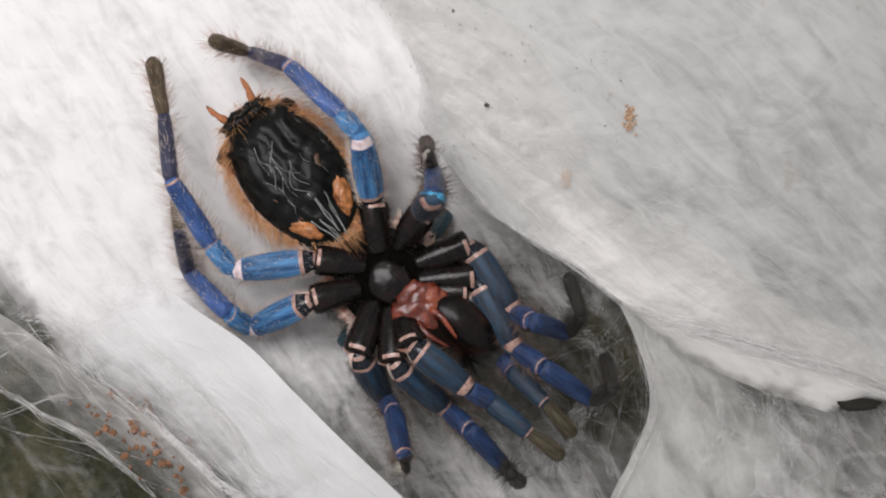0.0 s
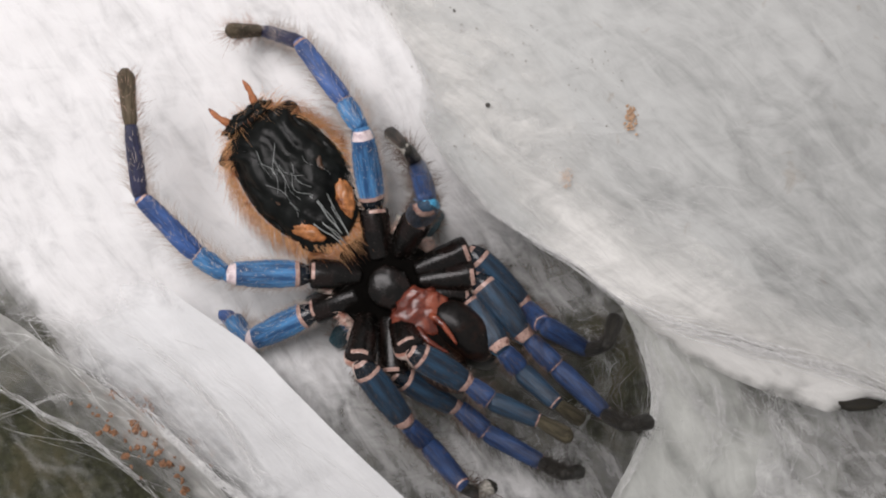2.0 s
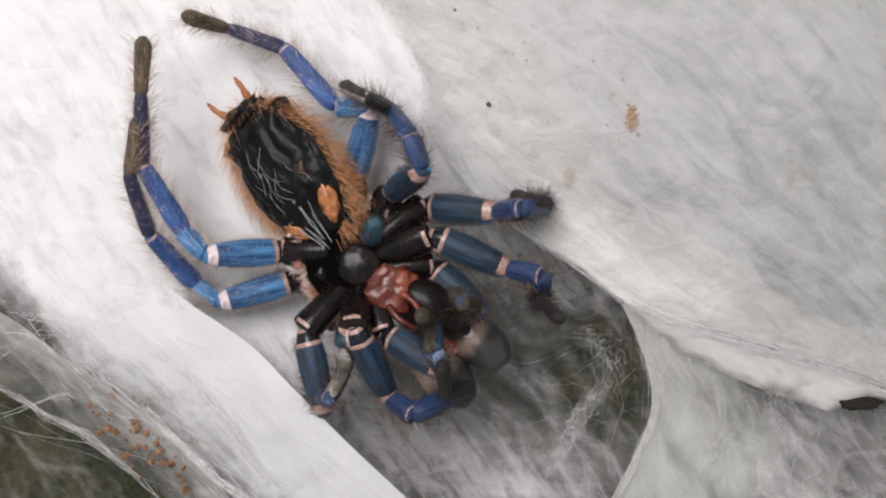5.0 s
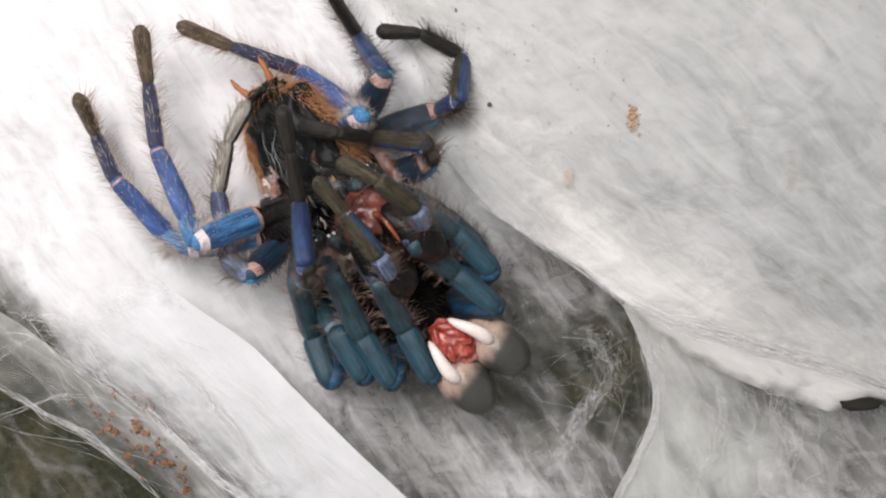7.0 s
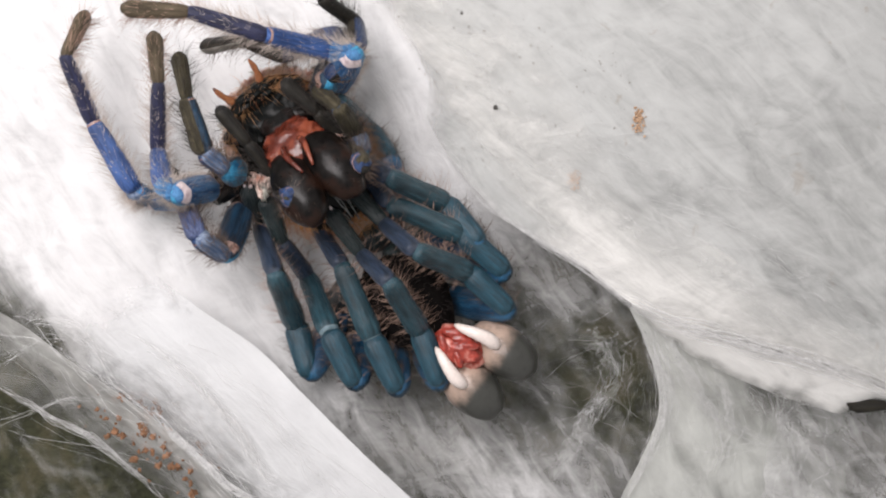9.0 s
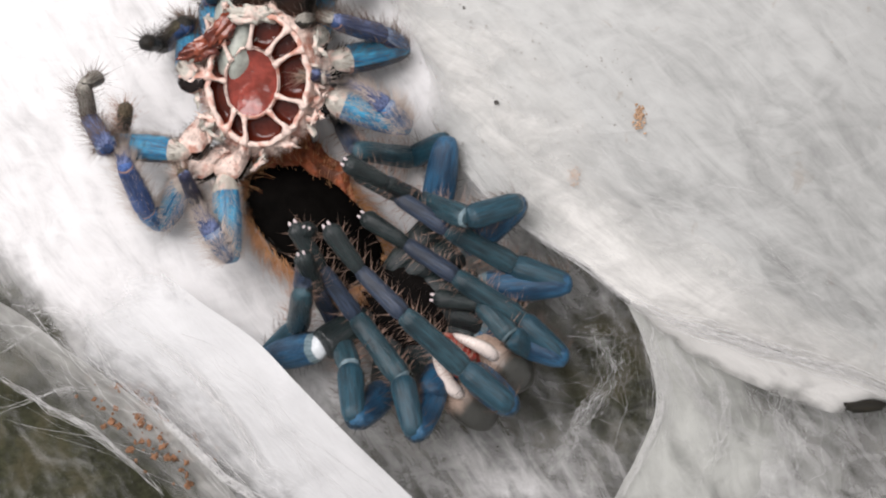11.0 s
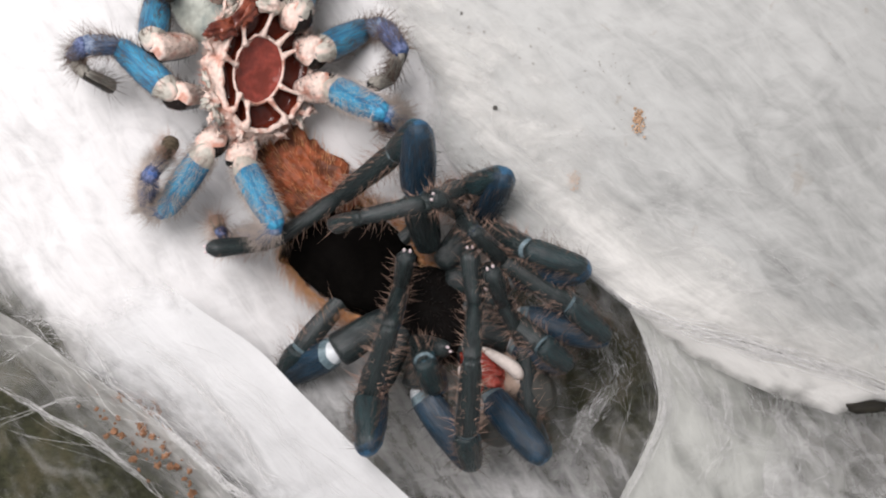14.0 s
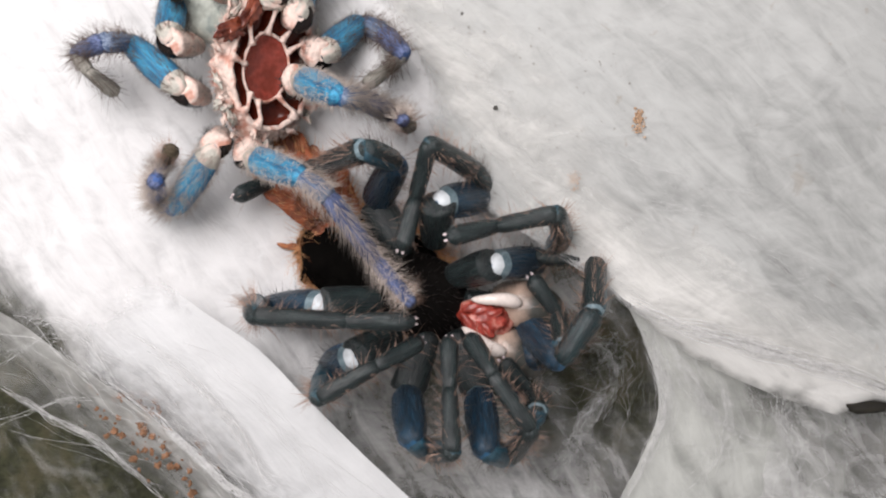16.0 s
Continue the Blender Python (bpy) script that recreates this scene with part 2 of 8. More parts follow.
# ---- mesh helpers ----
def mesh_of(name, bm, *mats):
    me = bpy.data.meshes.new(name)
    bm.to_mesh(me)
    bm.free()
    for m in mats:
        me.materials.append(m)
    for p in me.polygons:
        p.use_smooth = True
    return me


def part(name, bm, material, parent, label=""):
    """One mesh object under a thing or a part. bm may be a bmesh or a finished mesh."""
    me = bm if isinstance(bm, bpy.types.Mesh) else mesh_of(name, bm, material)
    ob = new(name, me)
    ob.parent = parent
    return tagged(ob, label)


def thing(name, label, category, group="", kind="", place=(0, 0, 0)):
    ob = new(name)
    ob.empty_display_size = 0.005
    ob.location = place
    return tagged(ob, label, category, group, kind)


def smooth_line(points, count):
    """Catmull-Rom through the points, evenly in the parameter."""
    p = np.array(points, float)
    p = np.vstack([2 * p[0] - p[1], p, 2 * p[-1] - p[-2]])
    out = []
    for s in np.linspace(0, len(points) - 1 - 1e-9, count):
        i, f = int(s), s - int(s)
        a, b, c, d = p[i:i + 4]
        out.append(0.5 * (2 * b + (c - a) * f + (2 * a - 5 * b + 4 * c - d) * f * f + (3 * b - a - 3 * c + d) * f ** 3))
    return np.array(out)


def tube(bm, line, radii, sides=5, mat=0):
    """A tube along a line of points (metres), its ends closed to a point."""
    rings, n = [], len(line)
    for i in range(n):
        p = Vector(line[i])
        d = (Vector(line[min(i + 1, n - 1)]) - Vector(line[max(i - 1, 0)])).normalized()
        side = d.cross(Vector((0.13, 0.21, 0.97))).normalized()
        up = side.cross(d)
        r = float(radii[i] if hasattr(radii, "__len__") else radii)
        rings.append([bm.verts.new(p + r * (math.cos(a) * side + math.sin(a) * up)) for a in [math.tau * k / sides for k in range(sides)]])
    for a, b in zip(rings, rings[1:]):
        for k in range(sides):
            f = bm.faces.new((a[k], a[(k + 1) % sides], b[(k + 1) % sides], b[k]))
            f.material_index = mat
    for ring in (rings[0], rings[-1]):
        bm.faces.new(ring if ring is rings[-1] else ring[::-1]).material_index = mat


def wob(x, y, scale, seed=0.0):
    return noise.noise(Vector((x * scale, y * scale, seed)))


def sheet(name, near, far, nu, nv, material, density, rise=0.0, lumps=0.5, seed=0.0, sag=0.0):
    """A sheet of silk stretched between two edge lines (mm). density(u, v, x, y): how thick it is felted."""
    a, b = smooth_line(near, nu), smooth_line(far, nu)
    bm = bmesh.new()
    grid, dens = [], []
    for i in range(nu):
        row = []
        for j in range(nv):
            v = j / (nv - 1)
            x, y, z = a[i] * (1 - v) + b[i] * v
            z += rise * math.sin(math.pi * v) - sag * v * (1 - v) + lumps * (wob(x, y, 0.06, seed) * 2.0 + wob(x, y, 0.2, seed + 5) * 0.7 + wob(x, y, 0.6, seed + 9) * 0.22) * min(1.0, 5 * v + 0.25)
            row.append(bm.verts.new((x * MM, y * MM, z * MM)))
            dens.append(density(i / (nu - 1), v, x, y))
        grid.append(row)
    for i in range(nu - 1):
        for j in range(nv - 1):
            bm.faces.new((grid[i][j], grid[i + 1][j], grid[i + 1][j + 1], grid[i][j + 1]))
    bmesh.ops.recalc_face_normals(bm, faces=bm.faces)
    me = mesh_of(name, bm, material)
    me.attributes.new("felt", "FLOAT", "POINT").data.foreach_set("value", dens)
    return new(name, me)


def step(x, a, b):
    t = min(1.0, max(0.0, (x - a) / (b - a)))
    return t * t * (3 - 2 * t)


# ---- ground under the web ----
def floor_height(x, y):
    """Height of the silk lining in mm: a shelf, and a trough where the animal lies."""
    dx, dy = x - 6.0, y + 17.0
    u, v = dx * 0.80 - dy * 0.60, dx * 0.60 + dy * 0.80
    h = -8.5 - 9.5 * math.exp(-(u / 38) ** 2 - (v / 17) ** 2)
    h += 3.5 * math.exp(-((x + 8) / 14) ** 2 - ((y - 28) / 14) ** 2)
    return h + 0.9 * wob(x, y, 0.07, 3) + 0.5 * wob(x, y, 0.22, 8)


def soil_height(x, y):
    return -20.5 + 1.2 * wob(x, y, 0.08, 30) + 0.9 * wob(x, y, 0.3, 31) + 0.5 * wob(x, y, 0.9, 32)


def build_ground():
    bm = bmesh.new()
    xs = np.concatenate([np.linspace(-600, -110, 6)[:-1], np.linspace(-110, 110, 221), np.linspace(110, 600, 6)[1:]])
    ys = np.concatenate([np.linspace(-600, -70, 6)[:-1], np.linspace(-70, 70, 141), np.linspace(70, 600, 6)[1:]])
    grid = [[bm.verts.new((x * MM, y * MM, soil_height(x, y) * MM)) for y in ys] for x in xs]
    for a, b in zip(grid, grid[1:]):
        for j in range(len(ys) - 1):
            bm.faces.new((a[j], b[j], b[j + 1], a[j + 1]))
    tagged(new("ground", mesh_of("ground", bm, M_SOIL)), "dark damp brown soil under the web", "soil", kind="structure")


def floor_density(u, v, x, y):
    left = 1.0 - step(x * 0.62 - y * 0.78, -14, 16)      # white shelf, thinning into the trough
    trough = 0.455 - 0.09 * step(x, -22, 12) - 0.26 * math.exp(-((x - 29) / 9) ** 2 - ((y + 21) / 11) ** 2)
    trough += 0.20 * step(-y, 26, 37) * step(x, -4, 8) * (1 - step(x, 22, 32))      # milky silk at the lower end
    corner = step(-y - 0.9 * x, 62, 80)                   # bare soil past the band
    return max(0.05, trough + (0.95 - trough) * left) * (1 - 0.9 * corner)


def build_lining():
    nx, ny = 200, 130
    bm = bmesh.new()
    xs, ys = np.linspace(-105, 105, nx), np.linspace(-68, 68, ny)
    dens, grid = [], []
    for x in xs:
        row = []
        for y in ys:
            row.append(bm.verts.new((x * MM, y * MM, floor_height(x, y) * MM)))
            dens.append(floor_density(0, 0, x, y))
        grid.append(row)
    for a, b in zip(grid, grid[1:]):
        for j in range(ny - 1):
            bm.faces.new((a[j], b[j], b[j + 1], a[j + 1]))
    me = mesh_of("burrow_lining", bm, M_SILK_FLOOR)
    me.attributes.new("felt", "FLOAT", "POINT").data.foreach_set("value", dens)
    tagged(new("burrow_lining", me), "white silk lining of a trough-shaped burrow, thin over dark soil", "web", kind="structure")


SHEET_EDGE = [(-18.1, 48.7, -8), (-8.7, 32.6, -7), (-1.8, 18.1, -6), (6.0, 7.8, -3), (13.2, 2.3, -2), (21.2, -2.6, -1), (28.7, -8.4, 0), (37.1, -12.0, 0), (46.1, -14.2, 0), (60.4, -18.7, 0), (76.4, -24.9, 0)]
SHEET_FAR = [(-17.2, 59.9, -8), (1.5, 64.8, -6), (19.5, 65.1, -2), (32.7, 64.4, 0), (45.5, 63.6, 2), (55.8, 59.7, 3), (66.8, 52.4, 4), (75.5, 38.4, 4), (81.6, 21.0, 4), (85.6, 3.6, 3), (87.9, -14.0, 2)]
LIP = [(28.8, -8.9, -1), (34.0, -13.5, -2), (41.0, -18.1, -3), (50.5, -22.4, -3), (59.6, -25.5, -3), (63.2, -26.1, -3), (68.3, -23.9, -2), (77.3, -26.6, -2)]
LIP_TOP = [(28.5, -8.2, 1), (35.1, -11.1, 1), (41.4, -13.0, 1), (47.6, -14.8, 1), (54.7, -17.0, 1), (61.8, -19.3, 1), (68.9, -22.1, 1), (76.0, -24.8, 1)]
BAND_EDGE = [(-83.6, 35.2, -6), (-70.2, 21.2, -5), (-63.4, 10.1, -4), (-52.8, 1.0, -2), (-40.3, -8.3, 1), (-30.4, -14.9, 2), (-23.2, -21.8, 3), (-14.4, -30.6, 3), (-5.6, -38.9, 3), (4.0, -48.1, 3)]
BAND_FAR = [(-97.6, 10.4, -8), (-88.3, -0.8, -8), (-78.9, -7.4, -8), (-70.1, -12.2, -7), (-61.4, -18.4, -6), (-52.8, -23.8, -5), (-44.2, -30.1, -4), (-38.8, -35.6, -4), (-33.3, -42.0, -4), (-27.8, -51.1, -4)]
VEIL_FAR = [(-102.0, -11.6, -16), (-92.3, -16.5, -16), (-82.5, -21.4, -16), (-74.3, -24.7, -15), (-67.5, -28.6, -15), (-61.6, -31.5, -15), (-55.8, -35.9, -15), (-50.0, -40.7, -15), (-46.1, -45.6, -15), (-41.2, -54.3, -15)]
CURTAIN_EDGE = [(28.7, -9.0, -3), (31.4, -14.5, -4), (33.6, -21.1, -5), (34.0, -26.7, -6), (31.7, -33.4, -7), (28.6, -40.1, -8), (24.1, -48.8, -9)]
CURTAIN_FAR = [(47.2, -14.5, -4), (59.8, -20.6, -9), (72.3, -26.2, -12), (82.3, -29.7, -13), (84.7, -36.6, -14), (84.7, -44.4, -14), (84.7, -53.1, -14)]


def build_sheets():
    tagged(sheet("web_sheet", SHEET_EDGE, SHEET_FAR, 150, 90, M_SILK_SHEET, lambda u, v, x, y: (0.93 - 0.15 * step(u, 0.35, 0.75) * (1 - step(v, 0.45, 0.8)) * step(v, 0.05, 0.2)) * (1 - (1 - step(u, 0.10, 0.27)) * (1 - step(v, 0.0, 0.30))), 3.5, 0.55, 1),
           "grey-white sheet of felted silk with rusty stains", "web", kind="structure")
    start, hem = smooth_line(SHEET_EDGE, 11), smooth_line(SHEET_FAR, 11)
    for i in range(11):
        w = 0.20 + 0.34 * (1 - step(i / 10, 0.15, 0.5))
        hem[i] = start[i] * (1 - w) + hem[i] * w + np.array([0, 0, 3.5 * math.sin(math.pi * w) + 0.5])
    start = start + np.array([0, 0, 0.5])
    tagged(sheet("web_hem", [tuple(p) for p in start], [tuple(p) for p in hem], 130, 30, M_SILK_HEM, lambda u, v, x, y: (0.80 - 0.62 * v) * step(u, 0.32, 0.5) + (1 - step(u, 0.32, 0.5)) * (0.66 - 0.50 * v) * step(v, 0.02, 0.35), 1.1, 0.15, 1),
           "creamy hem of thick silk along the sheet's edge", "web", kind="structure")
    tagged(sheet("web_lip", LIP, LIP_TOP, 70, 10, M_SILK_HEM, lambda u, v, x, y: 0.34 + 0.62 * step(v, 0.0, 0.45) + 0.4 * wob(x, y, 0.35, 21), 0.6, 0.15, 2),
           "thick folded lip along the silk sheet", "web", kind="structure")
    tagged(sheet("web_band", BAND_EDGE, BAND_FAR, 120, 60, M_SILK_BAND, lambda u, v, x, y: (1.0 - 0.55 * step(v, 0.30, 1.0)) * (0.02 + 0.98 * step(u, 0.30, 0.50)), 2.0, 0.35, 3),
           "taut band of combed white silk over the burrow", "web", kind="structure")
    tagged(sheet("web_veil", BAND_FAR, VEIL_FAR, 100, 30, M_SILK_VEIL, lambda u, v, x, y: 0.64 - 0.32 * v - 0.2 * (1 - step(u, 0.15, 0.45)), 0.0, 0.4, 4),
           "thin torn veil of silk over brown soil", "web", kind="structure")
    tagged(sheet("web_curtain", CURTAIN_EDGE, CURTAIN_FAR, 90, 60, M_SILK_CURTAIN, lambda u, v, x, y: 1.0 - 0.42 * step(v, 0.05, 0.50) * (1 - 0.35 * step(u, 0.4, 0.85)) - (0.22 + 0.34 * step(u, 0.30, 0.7)) * step(v, 0.35, 0.9) + 0.5 * wob(x + y * 0.4, y * 0.5, 0.20, 40), 0.5, 0.5, 6),
           "wispy curtain of silk at the burrow mouth", "web", kind="structure")


def strands(name, label, paths):
    """Loose silk threads, one mesh: each path is (points, radius in mm)."""
    bm = bmesh.new()
    for line, r in paths:
        tube(bm, np.array(line) * MM, r * MM, 4)
    tagged(new(name, mesh_of(name, bm, M_STRAND)), label, "silk threads", kind="stuff")


def thread(rng, a, b, sag=0.0, wave=1.0, count=14):
    a, b = np.array(a, float), np.array(b, float)
    side = np.array([-(b - a)[1], (b - a)[0], 0]) / (np.linalg.norm(b - a) + 1e-9)
    s1, s2, c1 = rng.uniform(0, 6), rng.uniform(0, 6), rng.uniform(-1, 1)
    out = []
    for t in np.linspace(0, 1, count):
        o = wave * (c1 * math.sin(math.pi * t) * 1.2 + 0.35 * math.sin(4 * t + s1) + 0.18 * math.sin(11 * t + s2))
        out.append(a + (b - a) * t + side * o + np.array([0, 0, -sag * 4 * t * (1 - t)]))
    return out


def bundle(rng, line, count, spread, low, high, freq=0.25):
    """Threads that run along a line together, each wandering on its own."""
    out = []
    for _ in range(count):
        s, n = rng.uniform(0, 50), len(line)
        a, c = sorted((rng.uniform(0, 0.5), rng.uniform(0.5, 1.0)))
        i0, i1 = int(a * n * 0.8), max(int(a * n * 0.8) + 4, int(c * n))
        o = np.array([rng.gauss(0, 0.5), rng.gauss(0, 0.5), rng.uniform(0.2, 1.2)]) * spread
        w = [np.array([noise.noise(Vector((i * freq, s, 0))), noise.noise(Vector((i * freq, s, 7))), 0]) * spread * 1.3 for i in range(n)]
        out.append(([line[i] + o + w[i] for i in range(i0, min(i1, n))], rng.uniform(low, high)))
    return out


def build_strands():
    rng = random.Random(4)
    e, f = smooth_line(BAND_EDGE, 200), smooth_line(BAND_FAR, 200)
    paths = []
    for _ in range(110):
        i = rng.randint(70, 185)
        j = min(199, i + rng.randint(10, 70))
        va = rng.uniform(0.2, 1.0) ** 0.7
        vb = va + rng.uniform(-0.22, 0.12)
        lift = np.array([0, 0, 2.0])
        a, b = e[i] * (1 - va) + f[i] * va + lift, e[j] * (1 - vb) + f[j] * vb + lift
        paths.append((thread(rng, a, b, 0.3, 0.9), rng.choice((0.008, 0.010, 0.014, 0.02, 0.035))))
    paths += bundle(rng, smooth_line([(-47.7, -24.9, 0), (-43.2, -29.4, 0), (-39.2, -32.9, 0), (-35.6, -36.5, 0), (-31.6, -39.2, 0), (-28.0, -41.9, 0)], 30), 46, 0.55, 0.012, 0.06)
    paths += bundle(rng, smooth_line([(-53.3, -10.5, 2), (-41.8, -18.4, 2), (-35.6, -24.6, 2), (-31.2, -30.8, 2), (-28.6, -34.8, 2), (-25.1, -36.1, 2)], 30), 26, 1.0, 0.010, 0.05)
    paths += bundle(rng, smooth_line([(-42.4, -13.9, 3), (-33.7, -19.2, 3), (-24.9, -28.0, 3), (-19.8, -36.1, 2), (-16.2, -40.5, 2)], 30), 7, 1.6, 0.012, 0.04)
    paths += bundle(rng, f[60:190:4] + np.array([0, 0, 0.6]), 7, 2.4, 0.010, 0.035)
    paths += bundle(rng, smooth_line([(-67.6, -12.2, -3), (-63.1, -11.3, -3), (-57.6, -14.4, -3), (-52.2, -22.6, -3)], 20), 22, 1.0, 0.010, 0.04)
    strands("band_threads", "fine white threads lying over the silk band", paths)
    paths = []
    for _ in range(14):
        a = (-79.4, -15.0, -9)
        a = (a[0] + rng.uniform(0, 10), a[1] - rng.uniform(-6, 22), rng.uniform(-12, -5))
        b = (a[0] + rng.uniform(12, 34), a[1] + rng.uniform(-18, 8), rng.uniform(-13, -5))
        paths.append((thread(rng, a, b, 0.5, 1.0), rng.choice((0.007, 0.010, 0.014, 0.03))))
    v = smooth_line(VEIL_FAR, 60)
    paths += bundle(rng, v[16:52] + np.array([0, 0, 1.0]), 30, 0.6, 0.010, 0.045)
    paths += bundle(rng, smooth_line([(-77.5, -20.1, -9), (-71.4, -16.7, -8), (-67.3, -14.6, -7), (-61.9, -13.8, -6)], 20), 8, 0.9, 0.010, 0.03)
    paths += bundle(rng, smooth_line([(-80.7, -30.5, -12), (-71.7, -27.3, -11), (-64.7, -24.8, -10), (-54.9, -24.8, -9)], 20), 6, 0.5, 0.010, 0.028)
    paths += bundle(rng, smooth_line([(-66.4, -13.9, -7), (-64.3, -19.7, -9), (-63.0, -24.6, -11), (-62.4, -29.7, -13)], 20), 6, 0.6, 0.008, 0.026)
    strands("veil_threads", "fine white threads crossing bare soil", paths)
    paths = []
    c, d = smooth_line(CURTAIN_EDGE, 100), smooth_line(CURTAIN_FAR, 100)
    for _ in range(36):
        i = rng.randint(4, 95)
        j = max(0, min(99, i + rng.randint(-22, 30)))
        va = rng.random() ** 1.6
        vb = min(1.0, va + rng.uniform(0.05, 0.35))
        lift = np.array([0, 0, rng.uniform(0.5, 2.5)])
        paths.append((thread(rng, c[i] * (1 - va) + d[i] * va + lift, c[j] * (1 - vb) + d[j] * vb + lift, 0.3, 0.8), rng.choice((0.008, 0.010, 0.014, 0.022))))
    paths += bundle(rng, smooth_line(CURTAIN_EDGE, 40) + np.array([0.5, 0, 0.2]), 34, 0.9, 0.008, 0.040)
    paths += bundle(rng, 0.82 * smooth_line(CURTAIN_EDGE, 40) + 0.18 * smooth_line(CURTAIN_FAR, 40), 14, 2.2, 0.008, 0.030)
    for k in (0.32, 0.46, 0.62):
        paths += bundle(rng, (1 - k) * smooth_line(CURTAIN_EDGE, 40) + k * smooth_line(CURTAIN_FAR, 40), 6, 3.0, 0.008, 0.024, 0.15)
    for fan in (((31, -10.5, -2), (33.5, -16, -3), (36, -24, -5), (35, -36, -7)), ((32, -11, -2), (37, -18, -3), (43, -27, -6), (46, -38, -9)),
                ((42, -18.5, -3), (44.5, -23, -5), (45.5, -29, -7), (43.5, -38, -9)), ((53, -23, -4), (54, -28, -7), (57, -33, -9), (56, -40, -11)),
                ((33, -14, -3), (40, -24, -5), (50, -31, -8), (62, -34, -10))):
        paths += bundle(rng, smooth_line(fan, 30), 26, 1.1, 0.007, 0.028, 0.14)
    strands("curtain_threads", "tangled white threads of the silk curtain", paths)
    paths = []
    for _ in range(170):
        x, y = rng.uniform(-14, 34), rng.uniform(-44, -6)
        if y > -0.62 * x + 3:
            continue
        z = floor_height(x, y) + rng.uniform(0.3, 2.0)
        a = rng.gauss(0.9, 0.7)
        r = rng.uniform(4, 16)
        paths.append((thread(rng, (x, y, z), (x + r * math.cos(a), y + r * math.sin(a), z + rng.uniform(-0.5, 1.0)), 0.0, 0.8), rng.choice((0.005, 0.006, 0.008, 0.010, 0.014))))
    paths += bundle(rng, smooth_line([(29.1, -18.9, -11), (25.3, -24.6, -11), (22.4, -28.4, -11), (20.7, -33.4, -12), (16.4, -39.1, -12)], 26), 60, 1.5, 0.006, 0.018, 0.35)
    paths += bundle(rng, smooth_line([(-8.9, -26.5, -11), (-4.2, -31.8, -11), (1.5, -34.3, -12), (6.3, -39.1, -12)], 20), 34, 2.2, 0.006, 0.016, 0.4)
    paths += bundle(rng, smooth_line([(21.6, -14.2, -12), (26.4, -15.2, -12), (28.3, -20.0, -12), (27.3, -30.5, -12)], 20), 40, 2.4, 0.006, 0.016, 0.4)
    strands("trough_threads", "loose white threads on the burrow floor", paths)
    paths = []
    g, h = smooth_line(SHEET_EDGE, 300), smooth_line(SHEET_FAR, 300)
    for _ in range(210):
        i = rng.randint(60, 280)
        j = max(0, min(299, i + rng.randint(10, 60)))
        va = rng.uniform(0.0, 0.4) ** 1.4
        vb = max(0.0, va + rng.uniform(-0.06, 0.10))
        lift = np.array([0, 0, 1.5 + 3.0 * math.sin(math.pi * va)])
        paths.append((thread(rng, g[i] * (1 - va) + h[i] * va + lift, g[j] * (1 - vb) + h[j] * vb + lift, 0.0, 0.9), rng.choice((0.012, 0.016, 0.02))))
    paths += bundle(rng, smooth_line(LIP_TOP, 50) + np.array([0, 0, 0.3]), 60, 1.2, 0.010, 0.055, 0.12)
    paths += bundle(rng, g[70:240:5] + np.array([0, 0, 0.2]), 34, 0.6, 0.010, 0.035, 0.15)
    strands("sheet_threads", "white threads drawn tight along the sheet's edge", paths)


def blob(seed, size, flat=1.0, rough=0.35, sub=2):
    bm = bmesh.new()
    bmesh.ops.create_icosphere(bm, subdivisions=sub, radius=1)
    for v in bm.verts:
        k = 1 + rough * noise.noise(v.co * 1.7 + Vector((seed, 0, 0)))
        v.co = Vector((v.co.x * size, v.co.y * size, v.co.z * size * flat)) * k
    return bm


